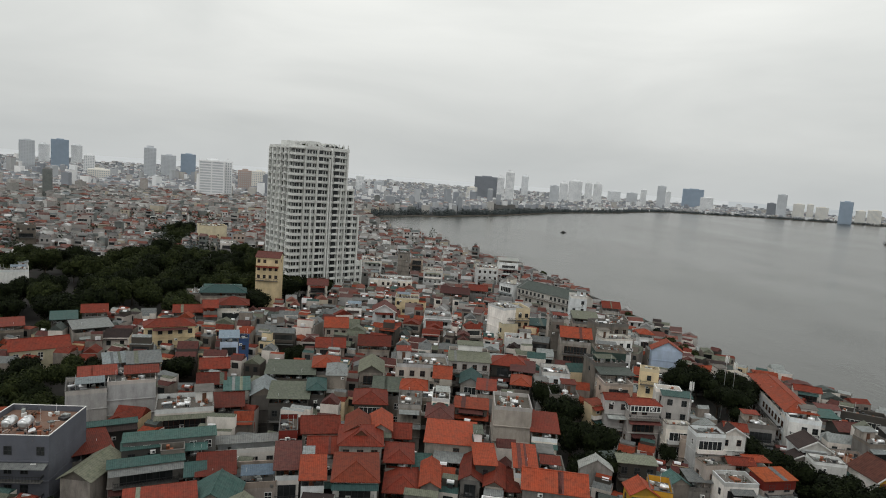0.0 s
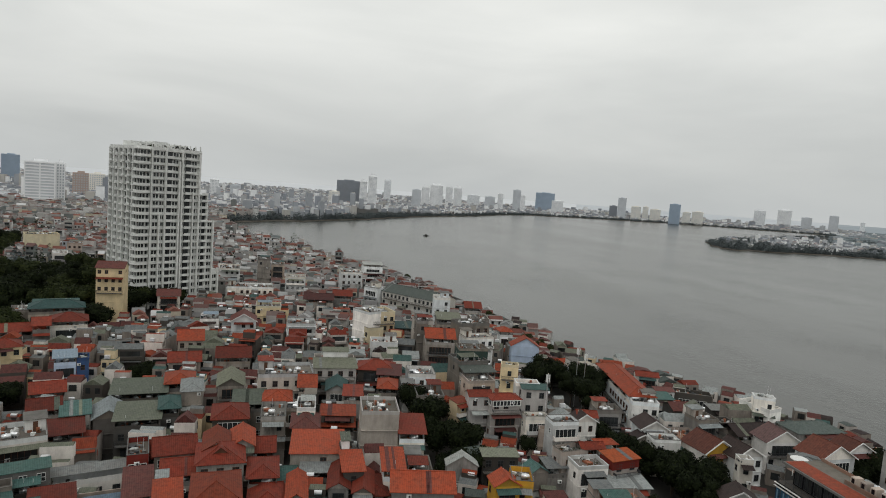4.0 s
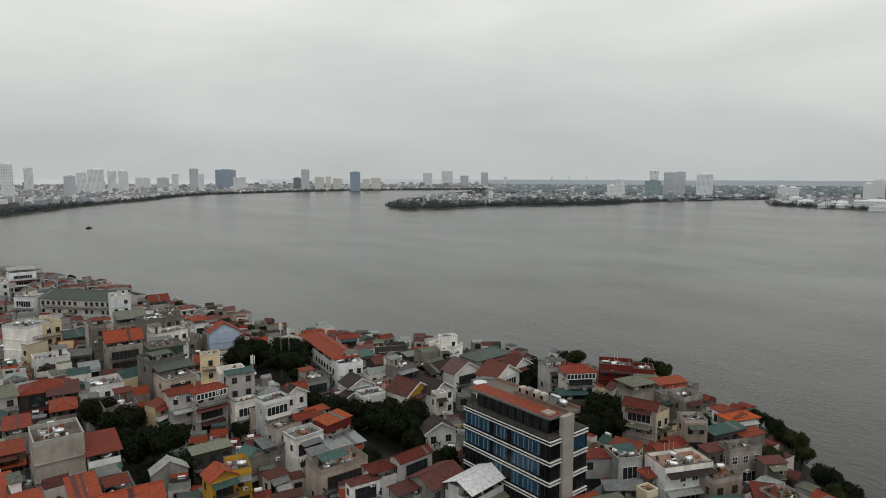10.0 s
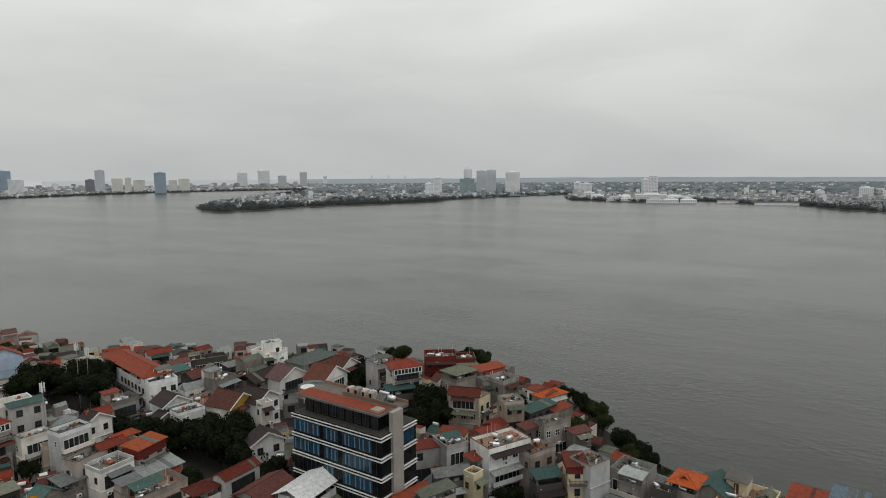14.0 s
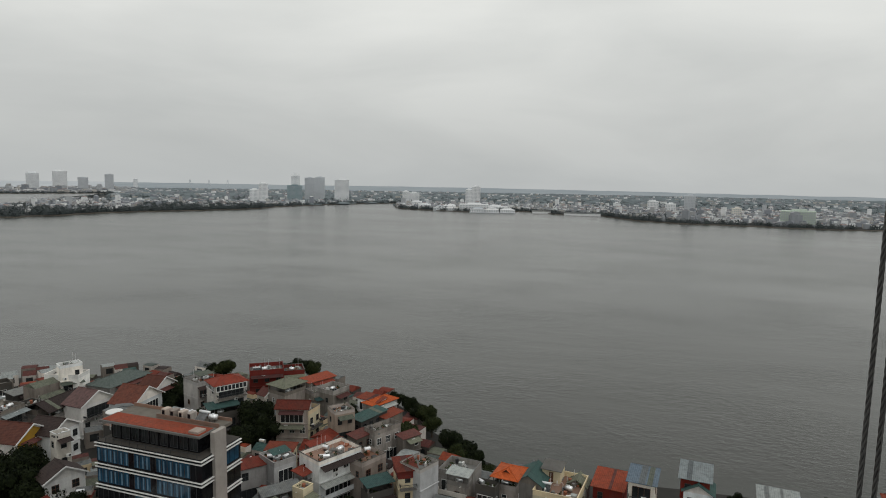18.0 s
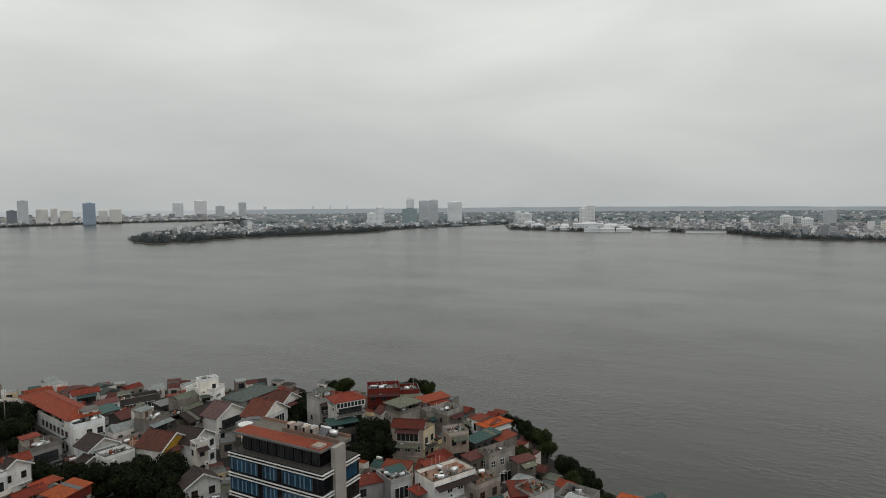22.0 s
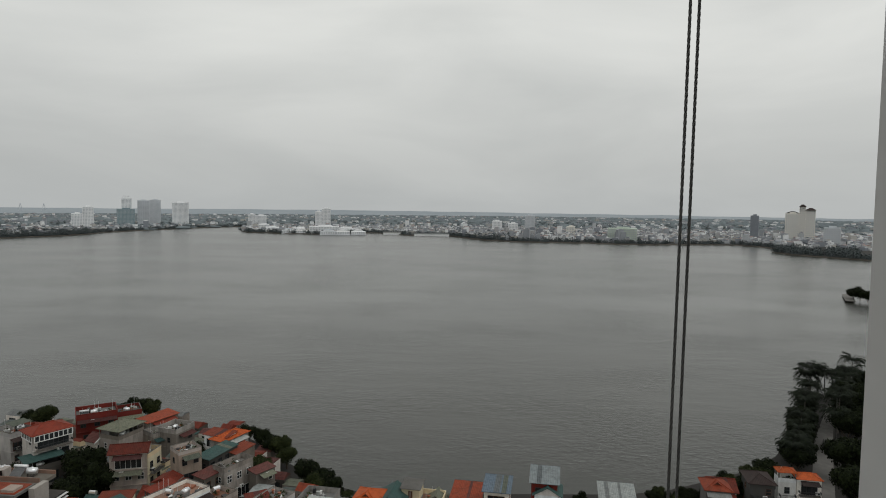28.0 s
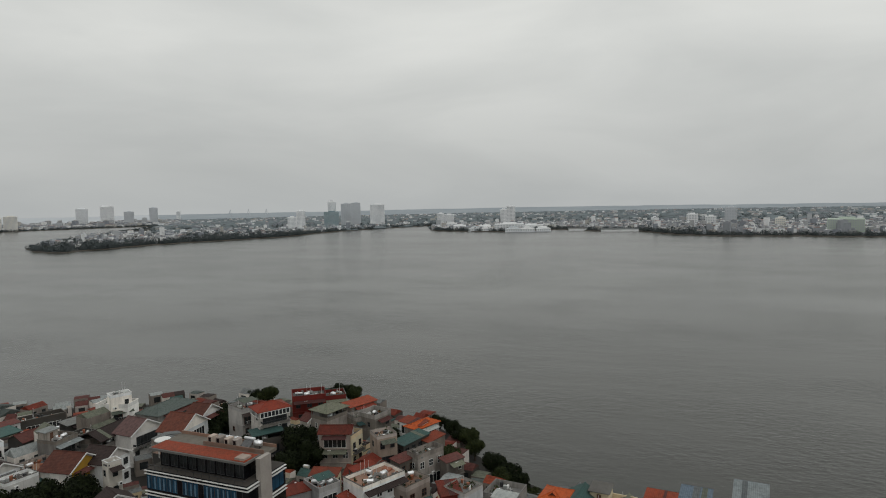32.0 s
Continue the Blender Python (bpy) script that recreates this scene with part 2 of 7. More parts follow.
glass_mat("window_glass", (0.03, 0.034, 0.036))
glass_mat("blue_glass", (0.016, 0.062, 0.108))
plain("blind_cloth", (0.10, 0.19, 0.27), 0.7, vary=0.3)
glass_mat("black_glass", (0.009, 0.010, 0.012))
MATS["black_glass"].node_tree.nodes["Principled BSDF"].inputs["Specular IOR Level"].default_value = 0.2


def leaf_mat(name, a, b2):
    m, n, l, b = nodes_of(name)
    g = n.new("ShaderNodeNewGeometry")
    f = noise_node(n, l, 0.25, 4, 0.6)
    add = n.new("ShaderNodeMath")
    add.operation = "ADD"
    l.new(g.outputs["Random Per Island"], add.inputs[0])
    l.new(f, add.inputs[1])
    hf = n.new("ShaderNodeMath")
    hf.operation = "MULTIPLY"
    hf.inputs[1].default_value = 0.5
    l.new(add.outputs[0], hf.inputs[0])
    r = ramp_node(n, [(0.25, a), (0.8, b2)])
    l.new(hf.outputs[0], r.inputs["Fac"])
    l.new(r.outputs["Color"], b.inputs["Base Color"])
    b.inputs["Roughness"].default_value = 0.75
    b.inputs["Specular IOR Level"].default_value = 0.08
    return m


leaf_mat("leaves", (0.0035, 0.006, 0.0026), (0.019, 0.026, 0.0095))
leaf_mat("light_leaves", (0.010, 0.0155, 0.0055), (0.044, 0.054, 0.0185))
# far-shore copy of the leaf colour, paled and blued for haze
leaf_mat("hazed_leaves", (0.064, 0.077, 0.080), (0.105, 0.121, 0.122))
leaf_mat("street_leaves", (0.018, 0.024, 0.016), (0.06, 0.07, 0.045))
leaf_mat("palm_leaves", (0.006, 0.009, 0.006), (0.022, 0.028, 0.017))

# lake water: dull green-grey, small wind ripples
m, n, l, b = nodes_of("lake_water")
big = noise_node(n, l, 0.004, 4, 0.55, (1.0, 0.35, 1.0))
r = ramp_node(n, [(0.3, (0.0175, 0.0195, 0.0135)), (0.7, (0.0245, 0.0266, 0.0195))])
l.new(big, r.inputs["Fac"])
l.new(r.outputs["Color"], b.inputs["Base Color"])
rough_r = ramp_node(n, [(0.35, (0.20, 0.20, 0.20)), (0.65, (0.245, 0.245, 0.245))])
l.new(noise_node(n, l, 0.007, 5, 0.6, (0.8, 0.22, 1.0)), rough_r.inputs["Fac"])
l.new(rough_r.outputs["Color"], b.inputs["Roughness"])
b.inputs["IOR"].default_value = 1.45
w1 = noise_node(n, l, 0.62, 4, 0.6, (1.0, 0.62, 1.0))
w2 = noise_node(n, l, 0.09, 3, 0.55, (1.0, 0.35, 1.0))
ad = n.new("ShaderNodeMath")
ad.operation = "MULTIPLY_ADD"
l.new(w2, ad.inputs[0])
ad.inputs[1].default_value = 0.9
patch = ramp_node(n, [(0.42, (0.2, 0.2, 0.2)), (0.62, (2.1, 2.1, 2.1))])
l.new(noise_node(n, l, 0.018, 4, 0.6, (1.0, 0.6, 1.0)), patch.inputs["Fac"])
gust = n.new("ShaderNodeMath")
gust.operation = "MULTIPLY"
l.new(w1, gust.inputs[0])
l.new(patch.outputs["Color"], gust.inputs[1])
l.new(gust.outputs[0], ad.inputs[2])
bump_of(n, l, b, ad.outputs[0], 0.26, 0.5)

# wall tones for houses beyond 250 m, raised to imitate haze
island("hazed_city_wall", [(0.0, (0.33, 0.32, 0.305)), (0.16, (0.46, 0.445, 0.425)), (0.30, (0.60, 0.595, 0.58)), (0.38, (0.18, 0.195, 0.188)), (0.56, (0.48, 0.43, 0.345)), (0.62, (0.37, 0.36, 0.345)), (0.76, (0.41, 0.38, 0.36)), (0.93, (0.74, 0.74, 0.73)), (0.965, (0.37, 0.40, 0.425))])
island("city_roof", [(0.0, (0.165, 0.066, 0.053)), (0.16, (0.14, 0.078, 0.07)), (0.30, (0.23, 0.228, 0.225)), (0.40, (0.15, 0.147, 0.145)), (0.51, (0.14, 0.16, 0.158)), (0.56, (0.21, 0.085, 0.064)), (0.70, (0.36, 0.36, 0.358)), (0.75, (0.20, 0.205, 0.19)), (0.86, (0.15, 0.11, 0.10)), (0.95, (0.56, 0.56, 0.56))])
# distance haze is put into these paler, bluer wall and roof tones
island("hazed_wall", [(0.0, (0.33, 0.35, 0.375)), (0.2, (0.46, 0.475, 0.495)), (0.36, (0.40, 0.405, 0.41)), (0.48, (0.80, 0.81, 0.82)), (0.66, (0.27, 0.29, 0.32)), (0.82, (0.47, 0.455, 0.43)), (0.92, (0.86, 0.86, 0.86))], blot_scale=0.05, dark=0.88)
island("hazed_roof", [(0.0, (0.31, 0.235, 0.22)), (0.2, (0.35, 0.365, 0.385)), (0.5, (0.27, 0.285, 0.31)), (0.72, (0.5, 0.51, 0.52)), (0.88, (0.31, 0.275, 0.27))], blot_scale=0.05, dark=0.88)


# ---- mesh helpers ----
class Solid:
    """Collects faces with material slots; part() turns it into one mesh."""

    def __init__(self):
        self.v, self.f, self.m, self.mats = [], [], [], []

    def slot(self, mat):
        if mat not in self.mats:
            self.mats.append(mat)
        return self.mats.index(mat)

    def add(self, verts, faces, mat):
        o, s = len(self.v), self.slot(mat)
        self.v.extend(verts)
        for f in faces:
            self.f.append(tuple(i + o for i in f))
            self.m.append(s)
        return self

    def box(self, x0, x1, y0, y1, z0, z1, mat, top=None):
        v = [(x0, y0, z0), (x1, y0, z0), (x1, y1, z0), (x0, y1, z0), (x0, y0, z1), (x1, y0, z1), (x1, y1, z1), (x0, y1, z1)]
        self.add(v, [(0, 1, 5, 4), (1, 2, 6, 5), (2, 3, 7, 6), (3, 0, 4, 7), (3, 2, 1, 0)], mat)
        if top is None:
            o = len(self.v) - 8
            self.f.append((o + 4, o + 5, o + 6, o + 7))
            self.m.append(self.slot(mat))
        else:
            self.add([(x0, y0, z1), (x1, y0, z1), (x1, y1, z1), (x0, y1, z1)], [(0, 1, 2, 3)], top)
        return self

    def ring(self, x0, x1, y0, y1, z0, z1, t, mat):
        """A closed frame of thickness t standing on z0, in one piece."""
        o = [(x0, y0), (x1, y0), (x1, y1), (x0, y1)]
        i = [(x0 + t, y0 + t), (x1 - t, y0 + t), (x1 - t, y1 - t), (x0 + t, y1 - t)]
        v = [(x, y, z0) for x, y in o + i] + [(x, y, z1) for x, y in o + i]
        fs = []
        for k in range(4):
            n = (k + 1) % 4
            fs += [(k, n, 8 + n, 8 + k), (4 + n, 4 + k, 12 + k, 12 + n), (8 + k, 8 + n, 12 + n, 12 + k), (n, k, 4 + k, 4 + n)]
        return self.add(v, fs, mat)

    def storeys(self, w, d, h, ledge, mat, top):
        """One house body with a thin slab edge standing proud at each floor."""
        prof = [(-0.3, 0.0)]
        if ledge:
            z = h - 3.25 * int(h / 3.25)
            while z < h - 0.5:
                if z > 0.6:
                    prof += [(z - 0.16, 0.0), (z - 0.15, ledge), (z - 0.02, ledge), (z - 0.01, 0.0)]
                z += 3.25
        prof.append((h, 0.0))
        v, fs = [], []
        for z, e in prof:
            v += [(-w / 2 - e * 0.3, -e, z), (w / 2 + e * 0.3, -e, z), (w / 2 + e * 0.3, d, z), (-w / 2 - e * 0.3, d, z)]
        for i in range(len(prof) - 1):
            for k in range(4):
                a, b2 = i * 4 + k, i * 4 + (k + 1) % 4
                fs.append((a, b2, b2 + 4, a + 4))
        self.add(v, fs, mat)
        n = len(self.v)
        self.f.append((n - 4, n - 3, n - 2, n - 1))
        self.m.append(self.slot(top))
        return self

    def rot_box(self, cx, cy, w, d, z0, z1, ang, mat, top=None):
        c, s = math.cos(ang), math.sin(ang)
        q = [(cx + a * c - b_ * s, cy + a * s + b_ * c) for a, b_ in ((-w / 2, -d / 2), (w / 2, -d / 2), (w / 2, d / 2), (-w / 2, d / 2))]
        v = [(x, y, z0) for x, y in q] + [(x, y, z1) for x, y in q]
        self.add(v, [(0, 1, 5, 4), (1, 2, 6, 5), (2, 3, 7, 6), (3, 0, 4, 7)], mat)
        if top is None:
            self.add([(x, y, z1) for x, y in q], [(0, 1, 2, 3)], mat)
        elif top[1] <= 0:
            self.add([(x, y, z1) for x, y in q], [(0, 1, 2, 3)], top[0])
        else:
            self.roof_on(q, z1, top[1], top[0])
        return self

    def roof_on(self, q, z, rise, mat):
        """A gable with its ridge along the first side, over a quad."""
        a = ((q[0][0] + q[3][0]) / 2, (q[0][1] + q[3][1]) / 2, z + rise)
        b_ = ((q[1][0] + q[2][0]) / 2, (q[1][1] + q[2][1]) / 2, z + rise)
        v = [(x, y, z) for x, y in q] + [a, b_]
        return self.add(v, [(0, 1, 5, 4), (2, 3, 4, 5), (1, 2, 5), (3, 0, 4)], mat)

    def slab(self, pts, thick, mat, under=None):
        """A thin plate: a polygon of 3D points given anticlockwise from above, thickened downwards."""
        k = len(pts)
        lo = [(x, y, z - thick) for x, y, z in pts]
        self.add(list(pts) + lo, [tuple(range(k))] + [(i, k + i, k + (i + 1) % k, (i + 1) % k) for i in range(k)], mat)
        return self.add(lo, [tuple(reversed(range(k)))], under or mat)

    def tube(self, p0, p1, r0, r1, mat, k=8, cap=True):
        p0, p1 = Vector(p0), Vector(p1)
        ax = (p1 - p0).normalized()
        u = ax.orthogonal().normalized()
        w = ax.cross(u)
        v, fs = [], []
        for p, rr in ((p0, r0), (p1, r1)):
            for i in range(k):
                a = 2 * math.pi * i / k
                v.append(tuple(p + rr * (math.cos(a) * u + math.sin(a) * w)))
        fs = [(i, (i + 1) % k, k + (i + 1) % k, k + i) for i in range(k)]
        if cap:
            fs += [tuple(range(k, 2 * k)), tuple(reversed(range(k)))]
        return self.add(v, fs, mat)

    def mesh(self, name, smooth=False):
        me = bpy.data.meshes.new(name)
        me.from_pydata(self.v, [], self.f)
        for mt in self.mats:
            me.materials.append(MATS[mt])
        me.polygons.foreach_set("material_index", self.m)
        if smooth:
            me.polygons.foreach_set("use_smooth", [True] * len(self.f))
        me.update()
        return me


def part(name, solid, parent, label="", at=None, smooth=False):
    """One mesh object under a thing or part. solid: a Solid or a shared mesh."""
    ob = new(name, solid if isinstance(solid, bpy.types.Mesh) else solid.mesh(name, smooth))
    ob.parent = parent
    if at is not None:
        ob.matrix_basis = at
    if label:
        ob["label"] = label
    return ob


def thing(name, m, label, category, group="", kind=""):
    ob = new(name)
    ob.empty_display_size = 0.5
    ob.matrix_basis = m
    return tagged(ob, label, category, group, kind)


def polar(az, d):
    return d * math.sin(radians(az)), d * math.cos(radians(az))

# ---- ground and lake ----
def shore_line(ctrl, step=9.0, wobble=2.0, seed=3.0):
    """A shore through (bearing, distance) marks fitted to the camera's view: evenly spaced points, pushed in and out a
    little.
    """
    pts = [Vector((*polar(a, d), 0)) for a, d in ctrl]
    out = []
    for i in range(len(pts) - 1):
        p0, p1, p2, p3 = pts[max(i - 1, 0)], pts[i], pts[i + 1], pts[min(i + 2, len(pts) - 1)]
        k = max(2, min(60, int((p2 - p1).length / step)))
        nrm = Vector((-(p2 - p1).y, (p2 - p1).x, 0)).normalized()
        for j in range(k):
            t = j / k
            q = 0.5 * ((2 * p1) + (p2 - p0) * t + (2 * p0 - 5 * p1 + 4 * p2 - p3) * t * t + (3 * p1 - p0 - 3 * p2 + p3) * t ** 3)
            q += nrm * wobble * noise.noise(Vector((q.x / 25, q.y / 25, seed)))
            out.append((q.x, q.y))
    out.append((pts[-1].x, pts[-1].y))
    return out


NEAR_SHORE = [(-7.2, 846), (-6.3, 710), (-5.2, 640), (-1.6, 605), (0.7, 545), (5.0, 478), (9.2, 430), (12.9, 372), (16.5, 330), (21.5, 282), (24.6, 250), (30.0, 240),
              (36.2, 226), (42.0, 218), (48.6, 207), (55.0, 201), (61.3, 190), (67.5, 170), (71.1, 150), (75.5, 134), (80.0, 129),
              (86.0, 128), (94.3, 131), (102.0, 136), (108.4, 146), (113.0, 161), (115.0, 186), (115.6, 216), (117.0, 240), (120.5, 258),
              (124.0, 300), (125.0, 520), (127.0, 800)]
FAR_SHORE = [(127.0, 800), (121.5, 930), (117.7, 975), (113.9, 1030), (114.0, 1125), (111.7, 1200), (108.9, 1216), (103.2, 1145), (98.5, 1154), (91.6, 1157),
             (88.0, 1250), (86.0, 1349), (82.1, 1373), (79.2, 1480), (75.8, 1395), (70.8, 1450), (67.7, 1556), (67.9, 1886), (64.0, 1807), (58.5, 1600),
             (53.9, 1404), (44.6, 1283), (39.0, 1170), (36.7, 1149), (35.3, 1250), (36.0, 1400), (41.0, 2000), (44.0, 2780), (40.6, 2790), (33.0, 2661),
             (29.0, 2520), (25.3, 2378), (19.0, 2120), (14.8, 1697), (10.0, 1420), (6.0, 1191), (0.6, 1006), (-4.0, 930), (-7.2, 846)]
near_pts = shore_line(NEAR_SHORE, 9, 3.0, 3.0)
far_pts = shore_line(FAR_SHORE, 22, 14.0, 8.0)
LAKE = near_pts + far_pts[1:]

water = Solid()
water.add([(x * 4950, y * 4950, 0) for x, y in [(math.cos(a * math.pi / 24), math.sin(a * math.pi / 24)) for a in range(48)]], [tuple(range(48))], "lake_water")
tagged(new("water", water.mesh("water")), "calm grey-green lake under an overcast sky", "lake", kind="structure")


def in_poly(x, y, poly):
    c, j = False, len(poly) - 1
    for i in range(len(poly)):
        (xi, yi), (xj, yj) = poly[i], poly[j]
        if (yi > y) != (yj > y) and x < (xj - xi) * (y - yi) / (yj - yi) + xi:
            c = not c
        j = i
    return c


# one sheet of land round the lake, out to the horizon, with a quay step at the water
from mathutils import geometry
rim = [(4930 * math.cos(a * math.pi / 36), 4930 * math.sin(a * math.pi / 36)) for a in range(72)]
tris = geometry.tessellate_polygon([[Vector((x, y, 0)) for x, y in rim], [Vector((x, y, 0)) for x, y in LAKE]])
land = Solid()
allp = rim + LAKE
land.add([(x, y, 1.3) for x, y in allp], [tuple(t) for t in tris], "alley_shade_earth")
k = len(LAKE)
land.add([(x, y, 1.3) for x, y in LAKE] + [(x, y, -1.0) for x, y in LAKE], [(i, (i + 1) % k, k + (i + 1) % k, k + i) for i in range(k)], "concrete")
ground_mesh = land.mesh("ground")
bm = bmesh.new()
bm.from_mesh(ground_mesh)
for f in bm.faces:
    if abs(f.normal.z) > 0.5 and f.normal.z < 0:
        f.normal_flip()
bm.to_mesh(ground_mesh)
bm.free()
tagged(new("ground", ground_mesh), "grey-brown city ground with a low concrete lake edge", "ground", kind="structure")

# ---- far city, joined ----
rng = random.Random(11)


def bearing(x, y):
    return math.degrees(math.atan2(x, y)), math.hypot(x, y)


def far_city(name, az0, az1, d0, d1, count, size, height, wall, roof, label, setback=30, tall=0.0):
    s = Solid()
    made = 0
    while made < count:
        az = rng.uniform(az0, az1)
        d = math.sqrt(rng.uniform(d0 * d0, d1 * d1))
        x, y = polar(az, d)
        if in_poly(x, y, LAKE) or in_poly(x * (1 - setback / d), y * (1 - setback / d), LAKE):
            made += 0.2
            continue
        if d < 800 and any(in_poly(x * (1 + q / d), y * (1 + q / d), LAKE) for q in (30, 60, 90)):
            made += 0.2
            continue
        w, dp = rng.uniform(*size), rng.uniform(*size) * 1.3
        h = rng.uniform(*height) * (rng.uniform(1.5, 2.6) if rng.random() < tall else 1)
        ang = rng.choice((0.1, 0.35, -0.2)) + rng.gauss(0, 0.08) + rng.choice((0, math.pi / 2))
        s.rot_box(x, y, w, dp, 1.0, 1.3 + h, ang, wall, (roof, rng.choice((0, 0, 1.2, 1.8))))
        if rng.random() < 0.5:
            s.rot_box(x + rng.uniform(-1, 1), y + rng.uniform(-1, 1), w * 0.5, dp * 0.4, 1.2 + h, 1.3 + h + rng.uniform(1.8, 3), ang, wall, (roof, 0))
        made += 1
    return tagged(new(name, s.mesh(name)), label, "houses", kind="stuff")


# ---- open yards, some kept clear to show facades to the camera, the tower's and the park's places ----
TOWER_AT = polar(-10.9, 300)
BOAT = (10.7, 843)
OPENS = [(*polar(az, d), r_) for az, d, r_ in ((35.3, 133, 13), (31.5, 142, 9), (14.0, 134, 12), (55.2, 143, 9), (48.5, 173, 8), (28.5, 150, 7), (24.5, 194, 12), (10.3, 156, 7),
         (26.5, 178, 9), (9.0, 255, 12), (10.5, 262, 9), (37.6, 120, 8), (-22.7, 172, 7), (-13.0, 188, 7), (41.5, 105, 12), (46.5, 96, 14), (45.6, 118, 9), (50, 103, 12), (40.5, 150, 9), (44.5, 166, 9), (38.5, 163, 7))]


def in_open(x, y):
    return any((x - a) ** 2 + (y - b_) ** 2 < r_ * r_ for a, b_, r_ in OPENS)


# ---- houses ----
PLACED = []
DECKS = []
hr = random.Random(5)
BASE = 1.3


def cached(key, make):
    if key not in CACHE:
        CACHE[key] = make()
    return CACHE[key]


CACHE = {}


def grid_window(w, h, cols, rows, frame_mat, glass_mat_name, f=0.08, deep=0.06, out=0.08):
    """One joined frame with set-back panes; back on y = 0, facing -y."""
    xs, zs = [-w / 2], [0.0]
    for i in range(cols):
        a = -w / 2 + f + i * (w - f) / cols
        xs += [a, a + (w - f) / cols - f]
    xs.append(w / 2)
    for i in range(rows):
        a = f + i * (h - f) / rows
        zs += [a, a + (h - f) / rows - f]
    zs.append(h)
    s = Solid()
    nx = len(xs)
    v = [(x, -out, z) for z in zs for x in xs]
    fr, pane, vv = [], [], list(v)
    for j in range(len(zs) - 1):
        for i in range(nx - 1):
            q = (j * nx + i, j * nx + i + 1, (j + 1) * nx + i + 1, (j + 1) * nx + i)
            if i % 2 == 1 and j % 2 == 1:
                o = len(vv)
                vv += [(vv[k][0], -out + deep, vv[k][2]) for k in q]
                pane.append((o, o + 1, o + 2, o + 3))
                for k in range(4):
                    fr.append((q[k], q[(k + 1) % 4], o + (k + 1) % 4, o + k))
            else:
                fr.append(q)
    o = len(vv)
    corners = (0, nx - 1, nx * len(zs) - 1, nx * (len(zs) - 1))
    vv += [(vv[k][0], 0.02, vv[k][2]) for k in corners]
    n0 = len(zs) - 1
    edges = [list(range(0, nx)), [nx - 1 + nx * j for j in range(n0 + 1)], list(reversed(range(nx * n0, nx * (n0 + 1)))), list(reversed([nx * j for j in range(n0 + 1)]))]
    for k in range(4):
        fr.append(tuple(reversed(edges[k])) + (o + k, o + (k + 1) % 4))
    s.add(vv, fr, frame_mat)
    gi = s.slot(glass_mat_name)
    for p in pane:
        s.f.append(p)
        s.m.append(gi)
    return s.mesh("window")


def window_mesh(w, h, style):
    return grid_window(w, h, 2 if w > 1 else 1, 2, ("white_trim", "dark_wood", "dark_metal_and_shade")[style], "window_glass", 0.055, 0.06, 0.07)


def balcony_mesh(w, deep=1.0, style=0):
    s = Solid()
    s.box(-w / 2, w / 2, -deep, 0.0, -0.14, 0.0, "concrete")
    if style == 0:
        s.box(-w / 2, w / 2, -deep, -deep + 0.1, 0.0, 0.9, "white_paint")
        s.box(-w / 2, -w / 2 + 0.1, -deep + 0.1, 0.0, 0.0, 0.9, "white_paint")
        s.box(w / 2 - 0.1, w / 2, -deep + 0.1, 0.0, 0.0, 0.9, "white_paint")
    else:
        k = max(4, int(w / 0.22))
        for i in range(k + 1):
            x = -w / 2 + 0.04 + (w - 0.08) * i / k
            s.box(x - 0.02, x + 0.02, -deep, -deep + 0.04, 0.0, 0.9, "dark_metal_and_shade")
        s.box(-w / 2, w / 2, -deep - 0.02, -deep + 0.06, 0.9, 0.97, "dark_metal_and_shade")
        s.box(-w / 2, -w / 2 + 0.05, -deep, 0.0, 0.5, 0.97, "dark_metal_and_shade")
        s.box(w / 2 - 0.05, w / 2, -deep, 0.0, 0.5, 0.97, "dark_metal_and_shade")
    return s.mesh("balcony")


def drum_mesh():
    s = Solid()
    s.tube((-0.62, 0, 0.75), (0.62, 0, 0.75), 0.48, 0.48, "steel", 14)
    s.tube((0, 0, 1.2), (0, 0, 1.32), 0.16, 0.16, "steel", 10)
    s.tube((-0.74, 0, 0.75), (-0.62, 0, 0.75), 0.25, 0.48, "steel", 14)
    s.tube((0.62, 0, 0.75), (0.74, 0, 0.75), 0.48, 0.25, "steel", 14)
    return s.mesh("drum", True)


def stand_mesh():
    s = Solid()
    for x in (-0.45, 0.45):
        s.box(x - 0.03, x + 0.03, -0.4, 0.4, 0.26, 0.32, "dark_metal_and_shade")
        for y in (-0.37, 0.37):
            if x > 0:
                s.box(-0.42, 0.42, y - 0.02, y + 0.02, 0.1, 0.14, "dark_metal_and_shade")
            s.box(x - 0.03, x + 0.03, y - 0.03, y + 0.03, 0.0, 0.6, "dark_metal_and_shade")
    return s.mesh("stand")


def collector_mesh():
    s = Solid()
    vs = []
    for i in range(25):
        x, lift = -0.9 + 1.8 * i / 24, 0.05 * (i % 2)
        vs += [(x, -1.05, 0.12 + lift), (x, 0.3, 1.0 + lift)]
    s.add(vs, [(2 * i, 2 * i + 2, 2 * i + 3, 2 * i + 1) for i in range(24)], "window_glass")
    s.box(-0.95, 0.95, -1.12, -1.04, 0.0, 0.16, "steel")
    s.box(-0.95, -0.9, 0.28, 0.34, 0.0, 1.0, "steel")
    s.box(0.9, 0.95, 0.28, 0.34, 0.0, 1.0, "steel")
    return s.mesh("tube_collector")


def tank_drum_mesh():
    s = Solid()
    s.tube((-1.0, 0.38, 1.12), (1.0, 0.38, 1.12), 0.24, 0.24, "pale_metal", 12)
    return s.mesh("drum", True)


plain("pale_metal", (0.78, 0.79, 0.80), 0.35, 0.3, vary=0.1)


